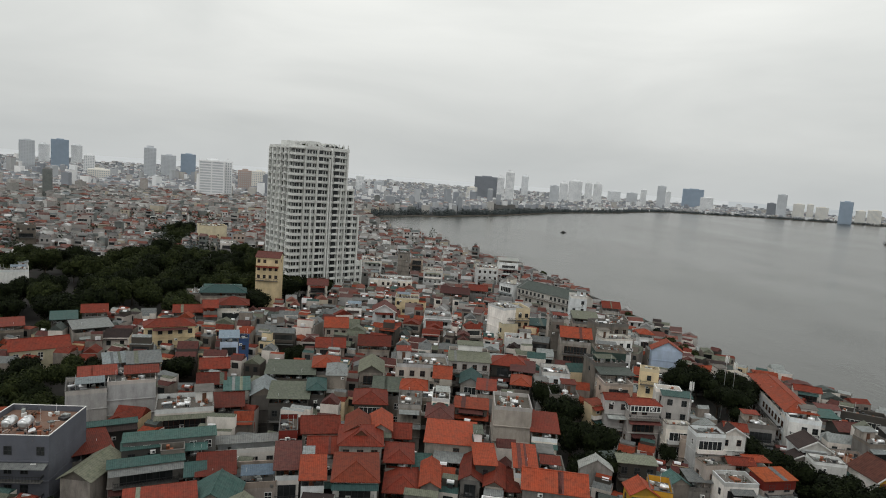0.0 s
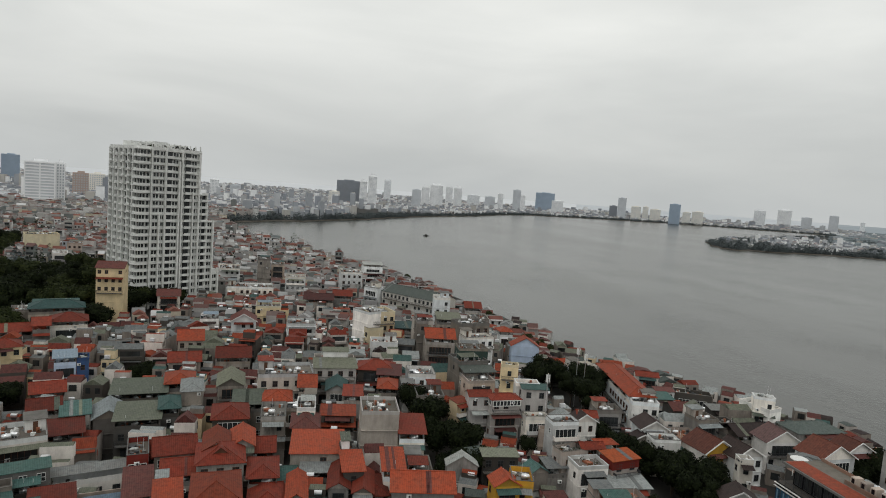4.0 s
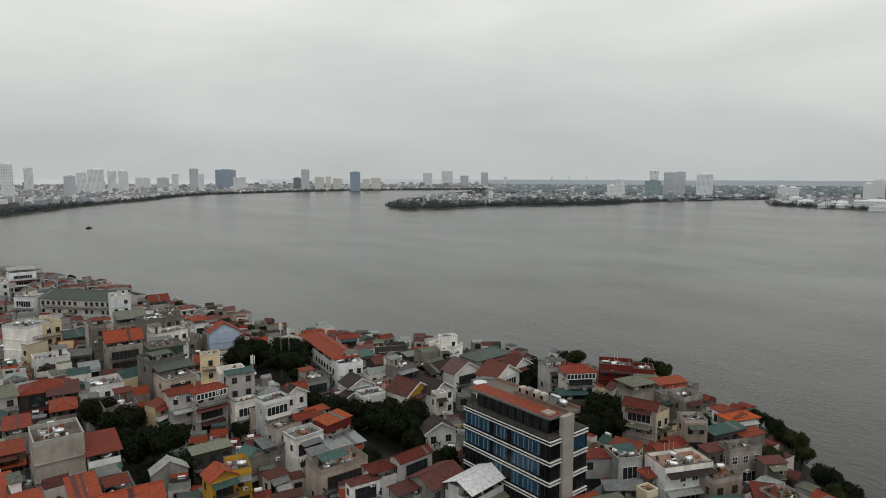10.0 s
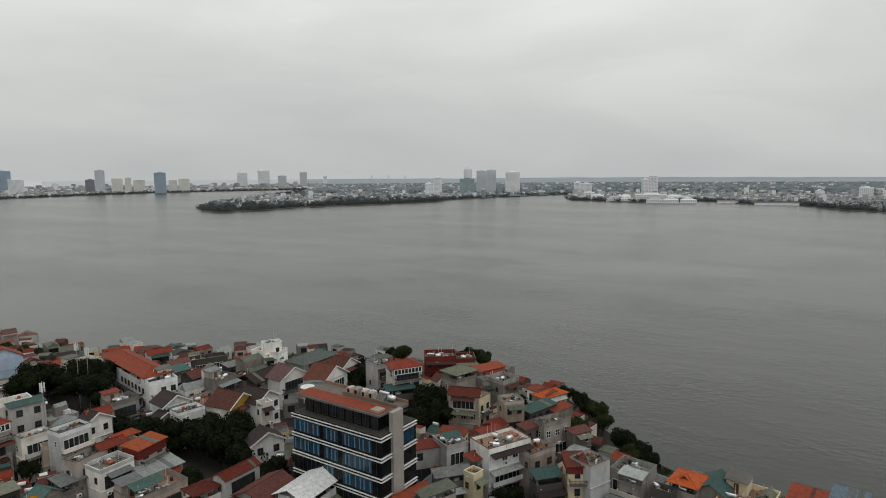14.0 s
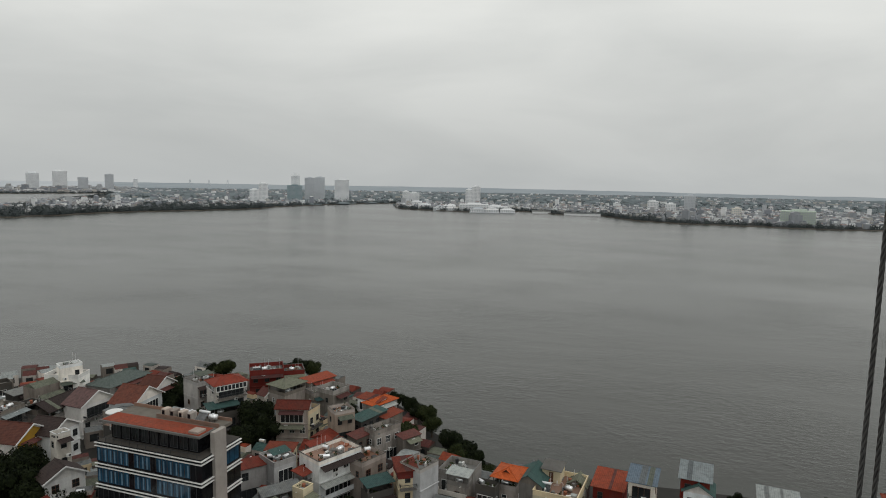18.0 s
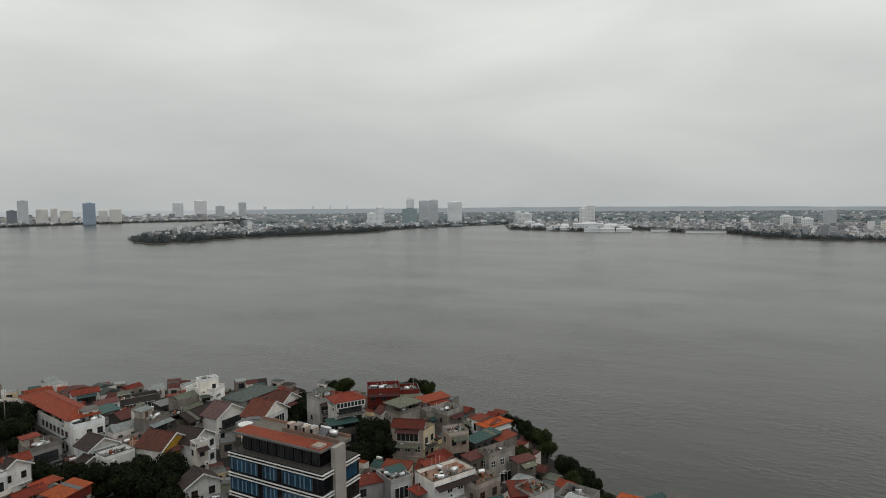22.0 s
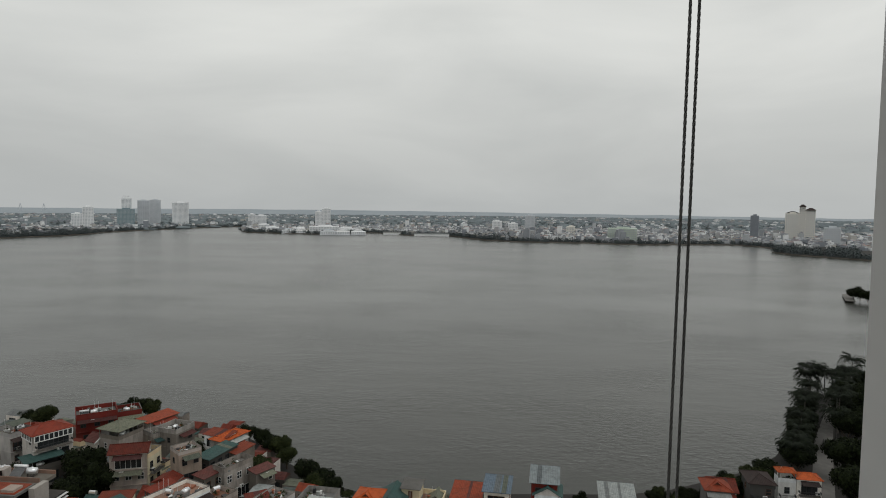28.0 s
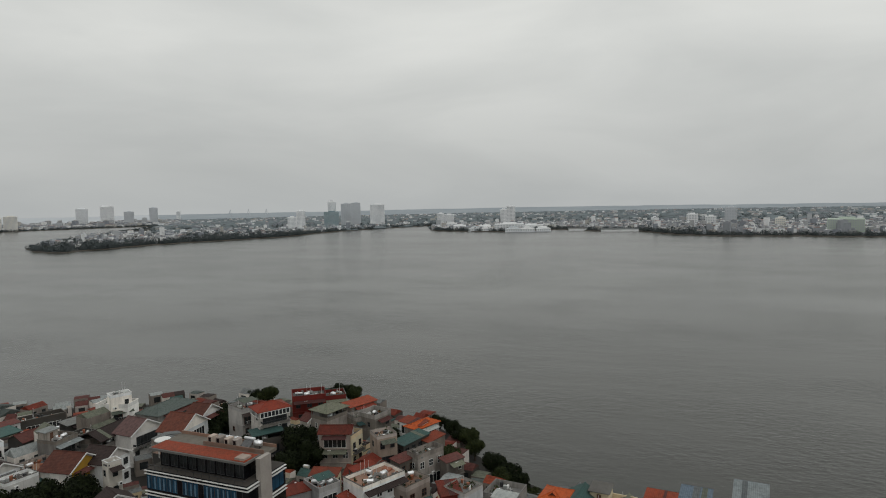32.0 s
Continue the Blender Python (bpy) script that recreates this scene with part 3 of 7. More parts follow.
def tank(m):
    """Stainless roof tank lying on a steel stand."""
    t = thing("water_tank", m, "horizontal stainless steel water tank on a rooftop stand", "water tank", "rooftop water tanks")
    part("drum", cached("drum", drum_mesh), t)
    part("stand", cached("stand", stand_mesh), t)


def heater(m):
    t = thing("solar_water_heater", m, "solar water heater with glass tubes and pale drum on a roof", "solar heater", "rooftop solar heaters")
    part("tube_collector", cached("collector", collector_mesh), t)
    part("drum", cached("hdrum", tank_drum_mesh), t)


COLOURS = {"pale_render": "pale grey rendered", "grey_render": "bare grey rendered", "dark_render": "dark grey weathered", "white_paint": "white painted", "cream_paint": "cream painted",
           "yellow_paint": "bright yellow painted", "blue_paint": "pale blue painted", "deep_blue_paint": "deep blue painted", "pink_paint": "pinkish plastered",
           "slate_paint": "slate grey painted", "green_paint": "dark green clad", "brick_red": "dark red walled"}
ROOFS = {"bright_roof": "bright orange tiled roof", "red_roof": "red sheet roof", "orange_roof": "orange-red tiled roof", "dull_red_roof": "dull red roof", "green_roof": "dark green sheet roof",
         "olive_roof": "olive sheet roof", "grey_roof": "grey sheet roof", "pale_roof": "pale metal roof", "brown_roof": "brown tiled roof", "blue_roof": "blue-grey metal roof",
         "slate_roof": "dark grey-green sheet roof", "concrete": "flat concrete roof terrace", "terrace": "flat tiled roof terrace", "terracotta_roof": "weathered terracotta tiled roof", "mauve_roof": "faded mauve-brown tiled roof", "white_sheet": "white sheet metal roof"}


SMALL_ROOFS = ["red_roof", "dull_red_roof", "grey_roof", "grey_roof", "green_roof", "olive_roof", "pale_roof", "brown_roof"]


def shed_rise(d):
    return 0.07 * d + 0.22


def roof_solid(style, w, d, z, roof, rise=None):
    """Roof plates with overhang and real thickness, over a body w by d whose eaves are at z."""
    s, o = Solid(), min(0.45, 0.09 * d)
    x0, x1, y0, y1 = -w / 2 - o, w / 2 + o, -o, d + o
    pq = random.Random(int(w * 31 + d * 57 + z * 13))
    if style in ("shed", "gablex") and w > 3 and d > 3:
        r = rise or (shed_rise(d) if style == "shed" else 0.2 * d + 0.3)
        run = y1 - y0 if style == "shed" else d / 2 - y0
        for _ in range(pq.choice((0, 0, 1, 1, 2))):
            px_, pw_ = pq.uniform(x0 + 0.5, x1 - 1.6), pq.uniform(0.4, 1.1)
            f0, f1 = 0.01, 0.985
            s.slab([(px_, y0 + run * f0, z + r * f0 + 0.035), (px_ + pw_, y0 + run * f0, z + r * f0 + 0.035), (px_ + pw_, y0 + run * f1, z + r * f1 + 0.035), (px_, y0 + run * f1, z + r * f1 + 0.035)], 0.03,
                   pq.choice(("dull_red_roof", roof, roof, "olive_roof") if "red" in roof or "orange" in roof else ("grey_roof", roof, "olive_roof")))
    # undersides are coloured near-black to deepen the shade below the eaves
    if style == "shed":
        r = rise or shed_rise(d)
        s.slab([(x0, y0, z), (x1, y0, z), (x1, y1, z + r), (x0, y1, z + r)], 0.1, roof, "dark_metal_and_shade")
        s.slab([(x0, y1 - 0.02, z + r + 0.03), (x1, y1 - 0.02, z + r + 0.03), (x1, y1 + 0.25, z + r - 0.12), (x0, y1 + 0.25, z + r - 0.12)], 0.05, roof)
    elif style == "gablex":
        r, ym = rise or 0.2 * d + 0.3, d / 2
        s.slab([(x0, y0, z), (x1, y0, z), (x1, ym, z + r), (x0, ym, z + r)], 0.1, roof, "dark_metal_and_shade")
        s.slab([(x0, ym, z + r), (x1, ym, z + r), (x1, y1, z), (x0, y1, z)], 0.1, roof, "dark_metal_and_shade")
        s.tube((x0, ym, z + r), (x1, ym, z + r), 0.12, 0.12, roof, 6)
    elif style == "gabley":
        r = rise or 0.3 * w + 0.2
        s.slab([(x0, y0, z), (0, y0, z + r), (0, y1, z + r), (x0, y1, z)], 0.1, roof, "dark_metal_and_shade")
        s.slab([(0, y0, z + r), (x1, y0, z), (x1, y1, z), (0, y1, z + r)], 0.1, roof, "dark_metal_and_shade")
        s.tube((0, y0, z + r), (0, y1, z + r), 0.12, 0.12, roof, 6)
    else:
        k = min(w, d) / 2 + o
        r = rise or 0.42 * k
        if w >= d:
            a, b_ = (x0 + k, d / 2, z + r), (x1 - k, d / 2, z + r)
            fs = [[(x0, y0, z), (x1, y0, z), b_, a], [(x1, y0, z), (x1, y1, z), b_], [(x1, y1, z), (x0, y1, z), a, b_], [(x0, y1, z), (x0, y0, z), a]]
        else:
            a, b_ = (0, y0 + k, z + r), (0, y1 - k, z + r)
            fs = [[(x0, y0, z), (x1, y0, z), a], [(x1, y0, z), (x1, y1, z), b_, a], [(x1, y1, z), (x0, y1, z), b_], [(x0, y1, z), (x0, y0, z), a, b_]]
        if abs(w - d) < 0.06:
            fs = [[f[0], f[1], a] for f in fs]
        for f in fs:
            s.slab(f, 0.1, roof, "dark_metal_and_shade")
        s.tube(a, b_, 0.12, 0.12, roof, 6)
        if 4 < w < 16 and d > 3.5 and int(w * 10 + d * 7) % 3 == 0:
            gw, gz = min(w, d) * 0.16, z + r * 0.55
            gy = y0 + (k if w >= d else k) * 0.55
            # dark face fills the gablet in place of its shaded vent opening
            s.add([(-gw, gy, gz), (gw, gy, gz), (0, gy, gz + gw * 0.9)], [(0, 1, 2)], "dark_wood")
            top_y = min(gy + 2.0, y0 + k)
            s.slab([(-gw - 0.2, gy - 0.25, gz - 0.12), (0, gy - 0.25, gz + gw * 0.9), (0, top_y, z + r + 0.02), (-gw * 0.3, top_y, z + r - 0.05)], 0.06, roof)
            s.slab([(0, gy - 0.25, gz + gw * 0.9), (gw + 0.2, gy - 0.25, gz - 0.12), (gw * 0.3, top_y, z + r - 0.05), (0, top_y, z + r + 0.02)], 0.06, roof)
        for c in ((x0, y0), (x1, y0), (x1, y1), (x0, y1)):
            e = a if (c[0] < 0 if w >= d else c[1] < d / 2) else b_
            s.tube((c[0], c[1], z), e, 0.09, 0.09, roof, 5)
    return s


def house(x, y, ang, w, d, top, style, wall, roof, detail=2, group="lakeside houses", cap=None, band=False, face=None):
    """A town house whose front middle stands at (x, y), with eaves or parapet at height top."""
    w, h = max(w, 2.6), top - BASE
    PLACED.append((x, y, ang, w, d))
    hs = thing("house", pose(x, y, BASE, 0, 0, ang), "%s town house with a %s" % (COLOURS.get(wall, "plain"), ROOFS.get(roof, "roof")), "house", group)
    forced_blank = style == "flatb" or wall == "blue_paint" and style == "gabley"
    kind = {"hipx": "gablex", "flatb": "flat"}.get(style, style)
    open_top = detail and not cap and not band and kind in ("shed", "gablex", "hip") and hr.random() < 0.55 and h > 7 and wall not in ("yellow_paint", "cream_paint", "pale_render")
    ph = hr.choice((0.7, 0.9, 1.0))
    bh = h - 2.1 if open_top else h - ph if kind == "flat" else h
    rd = d * 0.64 if (d > 10.5 or detail == 1 and d > 5.5) and kind in ("shed", "gablex", "hip") and style != "hipx" and w < 20 else d
    s = Solid()
    ledge = hr.choice((0.0, 0.16, 0.22, 0.3)) if w > 3 else 0.0
    s.storeys(w, d, bh, ledge, wall, "concrete" if roof != "terrace" else "terrace")
    part("wall", s, hs)
    if cap:
        part("clad_storey", Solid().box(-w / 2 - 0.06, w / 2 + 0.06, -0.06, d + 0.06, bh - cap[1], bh - 0.03, cap[0]), hs, "clad top storey")
    if face:
        r = 0.3 * w + 0.2
        part("front_panel", Solid().add([(-w / 2 + 0.4, -0.05, 1), (w / 2 - 0.4, -0.05, 1), (w / 2 - 0.4, -0.05, bh), (0, -0.05, bh + r - 0.5), (-w / 2 + 0.4, -0.05, bh)], [(0, 1, 2, 3, 4)], face), hs, "yellow painted gable front")
    if band:
        for bx, by, ba, bw in ((0, -0.31, 0, w * 0.97), (-w / 2 - 0.1, d / 2, -90, d * 0.94), (w / 2 + 0.1, d / 2, 90, d * 0.94)):
            part("window_band", grid_window(bw, 1.45, max(3, int(bw / 0.85)), 1, "white_trim", "window_glass", 0.16, 0.08, 0.1), hs, "white-framed window band under the eaves", at=pose(bx, by, bh - 1.55, 0, 0, ba))
    if kind == "gabley":
        r = 0.3 * w + 0.2
        for yy in (0.0, d - 0.15):
            part("gable", Solid().slab([(-w / 2, yy, bh), (w / 2, yy, bh), (w / 2, yy + 0.15, bh), (-w / 2, yy + 0.15, bh)], 0.02, wall).add(
                [(-w / 2, yy, bh - 0.01), (w / 2, yy, bh - 0.01), (0, yy, bh + r - 0.12), (-w / 2, yy + 0.15, bh - 0.01), (w / 2, yy + 0.15, bh - 0.01), (0, yy + 0.15, bh + r - 0.12)],
                [(0, 1, 2), (5, 4, 3), (1, 4, 5, 2), (3, 0, 2, 5)], wall), hs)
    if kind in ("gablex", "shed") and not open_top:
        r = (0.2 * rd + 0.3 if kind == "gablex" else shed_rise(rd)) - 0.12
        peak = rd / 2 if kind == "gablex" else rd
        for xx in (-w / 2, w / 2 - 0.15):
            part("gable", Solid().add([(xx, 0, bh - 0.01), (xx, rd, bh - 0.01), (xx, peak, bh + r), (xx + 0.15, 0, bh - 0.01), (xx + 0.15, rd, bh - 0.01), (xx + 0.15, peak, bh + r)],
                                      [(2, 1, 0), (3, 4, 5), (0, 3, 5, 2), (1, 2, 5, 4)], wall), hs)
        if kind == "shed":
            part("back_wall", Solid().box(-w / 2 + 0.15, w / 2 - 0.15, rd - 0.15, rd, bh - 0.01, bh + r, wall), hs)
    if open_top:
        for px in (-w / 2 + 0.12, w / 2 - 0.12):
            for py in (0.12, rd - 0.12):
                p = Solid().box(px - 0.08, px + 0.08, py - 0.08, py + 0.08, bh, bh + 2.1 + (shed_rise(rd) * 0.8 if kind == "shed" and py > 1 else 0), "concrete")
                part("post", p, hs)
        s = Solid()
        s.box(-w / 2, w / 2, 0.0, 0.12, bh, bh + 0.85, wall)
        s.box(-w / 2, -w / 2 + 0.12, 0.12, d, bh, bh + 0.85, wall)
        s.box(w / 2 - 0.12, w / 2, 0.12, d, bh, bh + 0.85, wall)
        part("parapet", s, hs)
        s = Solid().box(-w / 2 + 0.4, w / 2 - 0.4, rd * 0.55, rd - 0.2, bh, bh + 2.0, wall)
        part("roof_room", s, hs)
        DECKS.append((pose(x, y, BASE, 0, 0, ang), w - 0.6, 0.2, rd * 0.5, bh))
    if kind == "flat":
        s = Solid()
        s.ring(-w / 2, w / 2, 0, d, bh - 0.02, bh + ph, 0.14, wall)
        cope = "white_trim" if wall == "slate_paint" or hr.random() < 0.06 else wall if hr.random() < 0.35 else "concrete"
        par = part("parapet", s, hs)
        part("coping", Solid().ring(-w / 2 - 0.06, w / 2 + 0.06, -0.06, d + 0.06, bh + ph, bh + ph + 0.07, 0.2, cope), par)
        DECKS.append((pose(x, y, BASE, 0, 0, ang), w - 0.6, 0.3, d - 0.3, bh))
        if w > 3.4 and d > 5 and detail and wall != "brick_red" and hr.random() < 0.45:
            sw, sd = min(w * 0.55, 3.4), min(d * 0.4, 3.6)
            sx = hr.choice((-1, 1)) * (w / 2 - sw / 2 - 0.1)
            s = Solid().box(sx - sw / 2, sx + sw / 2, d - sd - 0.2, d - 0.2, bh, bh + 2.5, wall)
            s.slab([(sx - sw / 2 - 0.3, d - sd - 0.6, bh + 2.5), (sx + sw / 2 + 0.3, d - sd - 0.6, bh + 2.5), (sx + sw / 2 + 0.3, d + 0.1, bh + 2.75), (sx - sw / 2 - 0.3, d + 0.1, bh + 2.75)], 0.1,
                   roof if roof not in ("concrete", "terrace") else "concrete" if wall in ("slate_paint", "white_paint") else hr.choice(("concrete", "grey_roof", "red_roof", "orange_roof")))
            hut = part("stair_hut", s, hs)
            part("door", Solid().box(sx - 0.4, sx + 0.4, d - sd - 0.24, d - sd - 0.2, bh + 0.05, bh + 2.0, "dark_wood"), hut, "brown door")
    else:
        rz = h
        part("roof", roof_solid(kind, w, rd, rz, roof), hs)
        if kind == "gabley" and roof in ("brown_roof", "dull_red_roof", "grey_roof", "terracotta_roof", "mauve_roof"):
            r = 0.3 * w + 0.2
            for sg in (-1, 1):
                b2 = Solid().slab([(0, -0.55, rz + r + 0.06), (sg * (w / 2 + 0.5), -0.55, rz + 0.02), (sg * (w / 2 + 0.5), -0.42, rz + 0.02), (0, -0.42, rz + r + 0.06)][::sg], 0.28, "white_trim")
                part("bargeboard", b2, hs)
        if rd < d:
            s = Solid()
            for a in ((-w / 2, w / 2, d - 0.12, d), (-w / 2, -w / 2 + 0.12, rd + 0.3, d - 0.12), (w / 2 - 0.12, w / 2, rd + 0.3, d - 0.12)):
                s.box(*a, bh, bh + 0.8, wall)
            part("rear_parapet", s, hs)
            DECKS.append((pose(x, y, BASE, 0, 0, ang), w - 0.5, rd + 0.6, d - 0.2, bh))
            if hr.random() < 0.55 and d - rd > 2.2:
                rw = w * hr.uniform(0.4, 0.9)
                rx = hr.uniform(-1, 1) * (w - rw) / 2 * 0.9
                s = Solid().box(rx - rw / 2, rx + rw / 2, rd + 0.7, d - 0.15, bh, bh + 2.3, hr.choice((wall, "grey_render", "white_paint")))
                room = part("rear_room", s, hs)
                part("rear_roof", roof_solid("shed", rw, d - rd - 0.9, 0, hr.choice(SMALL_ROOFS), 0.4), room, at=pose(rx, rd + 0.7, bh + 2.35))
            elif hr.random() < 0.6:
                tank(pose(x, y, BASE, 0, 0, ang) @ pose(hr.uniform(-0.25, 0.25) * w, (rd + d) / 2 + 0.3, bh + 0.001, 0, 0, hr.uniform(-20, 20)))
    # openings on the front and the sides
    floors = max(1, int(bh / 3.25))
    style_w = hr.choice((0, 1, 2, 2)) if wall != "slate_paint" else 2
    blank = wall in ("grey_render", "dark_render") and hr.random() < 0.35 or forced_blank
    ww, wh = (1.0, 1.35) if w < 6 else (1.2, 1.45)
    cols = max(1, int(w / 2.3))
    wm = cached(("win", ww, style_w), lambda: window_mesh(ww, wh, style_w))
    wm2 = cached(("win", 0.8, style_w), lambda: window_mesh(0.8, 1.2, style_w))
    shown = 1 if not detail else 3 if wall in ("cream_paint", "slate_paint", "white_paint", "pale_render") and detail > 1 else 2
    for f in range(min(floors, shown)):
        zf = bh - (f + 1) * 3.25 + 0.95
        if zf < 0.3:
            continue
        bal = hr.random() < 0.35 and w > 3.2 and not blank
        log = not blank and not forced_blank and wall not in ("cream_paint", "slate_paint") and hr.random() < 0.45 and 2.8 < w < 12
        # a wide dark glazed panel imitates the shaded recess of a loggia
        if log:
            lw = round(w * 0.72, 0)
            part("glazed_door", cached(("loggia", lw, style_w), lambda: grid_window(lw, 2.35, max(2, int(lw / 0.9)), 1, ("white_trim", "dark_wood", "dark_metal_and_shade")[style_w], "window_glass", 0.07, 0.06, 0.09)), hs, at=pose(0, -0.004, zf - 0.85))
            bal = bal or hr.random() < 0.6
        for c in range(0 if log else cols):
            if forced_blank or blank and hr.random() < 0.8 or hr.random() < 0.12:
                continue
            part("window", wm, hs, at=pose(-w / 2 + w * (c + 0.5) / cols, -0.002, zf))
        if bal:
            bw = round(w * 0.9, 0)
            part("balcony", cached(("bal", bw, style_w > 0), lambda: balcony_mesh(bw, 1.0, int(style_w > 0))), hs, at=pose(0, -0.072, zf - 0.9))
        if not forced_blank and detail and w < 14 and hr.random() < 0.3:
            aw = round(w * hr.choice((0.7, 0.95)), 0) + 0.4
            ak = hr.choice(SMALL_ROOFS)
            part("awning", cached(("awn", aw, ak), lambda: Solid().slab([(-aw / 2, -1.5, -0.45), (aw / 2, -1.5, -0.45), (aw / 2, 0, 0), (-aw / 2, 0, 0)], 0.05, ak, "dark_metal_and_shade").mesh("awning")), hs, at=pose(0, -0.075, zf + 1.95))
        for side in (-1, 1):
            if detail and hr.random() < 0.45 and not forced_blank:
                part("window", wm2, hs, at=pose(side * (w / 2 + 0.002), d * hr.uniform(0.25, 0.75), zf + 0.1, 0, 0, 90 * side))
    if kind == "flat" and detail and w > 3.2 and d > 5 and hr.random() < 0.38:
        cw_, cd_ = min(w * 0.8, 5.5), min(d * 0.42, 3.6)
        sheet = hr.choice(("green_roof", "grey_roof", "pale_roof", "olive_roof", "red_roof", "blue_roof"))
        cx_ = hr.choice((-1, 1)) * (w - cw_) / 2 * 0.7
        can = part("roof_canopy", cached(("can", round(cw_, 1), round(cd_, 1), sheet), lambda: Solid().slab([(-cw_ / 2, 0, 2.15), (cw_ / 2, 0, 2.15), (cw_ / 2, cd_, 2.5), (-cw_ / 2, cd_, 2.5)], 0.06, sheet, "dark_metal_and_shade").mesh("roof_canopy")), hs, at=pose(cx_, 0.35, bh))
        for px in (-cw_ / 2 + 0.1, cw_ / 2 - 0.1):
            for py, pz in ((0.1, 2.1), (cd_ - 0.1, 2.44)):
                part("canopy_post", cached(("cpost", pz), lambda: Solid().tube((0, 0, 0), (0, 0, pz), 0.04, 0.04, "steel", 6).mesh("canopy_post")), can, at=pose(px, py, 0))
    if detail and not forced_blank and bh > 5 and hr.random() < 0.6:
        part("cooling_unit", cached("acu", lambda: Solid().box(-0.42, 0.42, -0.36, 0.0, 0, 0.58, "white_trim").tube((0.1, -0.36, 0.29), (0.1, -0.375, 0.29), 0.22, 0.22, "dark_metal_and_shade", 10).mesh("cooling_unit")), hs, at=pose(hr.uniform(-0.35, 0.35) * w, -0.075, bh - hr.choice((1.0, 3.0, 4.2))))
    # roof clutter
    m = pose(x, y, BASE, 0, 0, ang)
    if kind == "flat" and hr.random() < 0.75 and w > 3 and d > 5:
        tank(m @ pose(hr.uniform(-0.25, 0.25) * w, d * hr.uniform(0.25, 0.45), bh, 0, 0, hr.uniform(-20, 20)))
        if hr.random() < 0.45 and w > 5:
            heater(m @ pose(-0.3 * w, d * 0.22 + 0.6, bh, 0, 0, hr.uniform(-15, 15)))
    elif open_top and hr.random() < 0.5:
        tank(m @ pose(hr.uniform(-0.2, 0.2) * w, 1.2, bh + 0.001, 0, 0, hr.uniform(-20, 20)))
    return hs


house(-67.5, 95.8, 6, 12.5, 13.0, 16.0, "flat", "slate_paint", "terrace")
house(-71.7, 125.1, 30, 7.6, 9.0, 13.0, "flatb", "pale_render", "red_roof")
house(-64.4, 129.5, 26, 9.3, 9.0, 14.0, "flatb", "pale_render", "red_roof")
house(-72.1, 130.0, 29, 6.9, 5.0, 14.5, "shed", "grey_render", "red_roof")
house(-63.6, 132.1, 26, 6.4, 4.0, 15.0, "shed", "grey_render", "red_roof")
house(-46.7, 99.3, 27, 11.6, 2.4, 11.0, "shed", "grey_render", "green_roof")
house(-49.8, 103.8, 26, 6.2, 2.6, 11.5, "shed", "dark_render", "green_roof")
house(-44.0, 103.0, 23, 3.8, 3.0, 12.0, "flatb", "grey_render", "concrete")
house(-41.2, 105.9, 21, 3.5, 3.0, 11.0, "shed", "dark_render", "green_roof")
house(-45.9, 106.4, 23, 15.1, 3.0, 12.5, "shed", "grey_render", "green_roof")
house(-38.3, 98.6, 21, 3.0, 4.0, 10.0, "shed", "dark_render", "green_roof")
house(-39.1, 87.6, 24, 9.7, 4.6, 11.0, "shed", "grey_render", "red_roof")
house(-59.8, 106.2, 39, 6.6, 9.0, 9.0, "shed", "grey_render", "red_roof")
house(-55.8, 94.4, -4, 5.0, 9.0, 10.0, "gabley", "grey_render", "olive_roof")
house(-77.9, 178.7, 28, 13.5, 7.0, 13.0, "hip", "cream_paint", "red_roof")
house(-83.6, 209.8, 22, 12.6, 8.0, 10.0, "gablex", "grey_render", "red_roof")
house(-123.7, 177.7, 35, 5.7, 8.0, 10.0, "shed", "grey_render", "red_roof")
house(-111.0, 181.8, 31, 6.6, 8.0, 12.0, "shed", "dark_render", "green_roof")
house(-109.9, 196.2, 29, 7.1, 8.0, 11.0, "gablex", "grey_render", "red_roof")
house(-100.4, 178.6, 39, 10.1, 8.0, 11.0, "shed", "grey_render", "grey_roof")
house(-104.8, 161.5, 38, 13.6, 9.0, 9.0, "gablex", "cream_paint", "red_roof")
house(-79.7, 152.1, 31, 5.2, 7.0, 10.0, "shed", "pink_paint", "pale_roof")
house(-72.6, 152.2, 28, 7.4, 8.0, 10.5, "shed", "grey_render", "grey_roof")
house(-49.8, 121.8, 22, 11.1, 9.0, 12.0, "flat", "white_paint", "concrete")
house(-73.0, 259.6, 4, 9.6, 9.0, 23.2, "gablex", "cream_paint", "dull_red_roof")
house(-59.3, 174.9, 19, 4.9, 6.0, 12.0, "shed", "blue_paint", "blue_roof")
house(-55.6, 176.5, 17, 2.8, 5.0, 11.5, "flat", "deep_blue_paint", "concrete")
house(-36.3, 153.2, 9, 11.9, 9.0, 10.0, "shed", "dark_render", "olive_roof")
house(-32.5, 136.5, 9, 8.7, 9.0, 10.0, "shed", "dark_render", "olive_roof")
house(-38.8, 139.8, 15, 5.9, 9.0, 9.0, "gabley", "grey_render", "pale_roof")
house(-34.1, 112.5, 19, 11.2, 2.6, 10.0, "shed", "white_paint", "grey_roof")
house(-62.9, 115.0, 29, 12.4, 1.8, 10.0, "shed", "dark_render", "green_roof")
house(-27.0, 114.6, 13, 3.5, 8.0, 12.0, "flat", "brick_red", "concrete")
house(-51.9, 141.9, 20, 6.0, 7.0, 10.0, "gablex", "grey_render", "red_roof")
house(-45.1, 139.4, 18, 5.2, 7.0, 10.0, "shed", "white_paint", "green_roof")
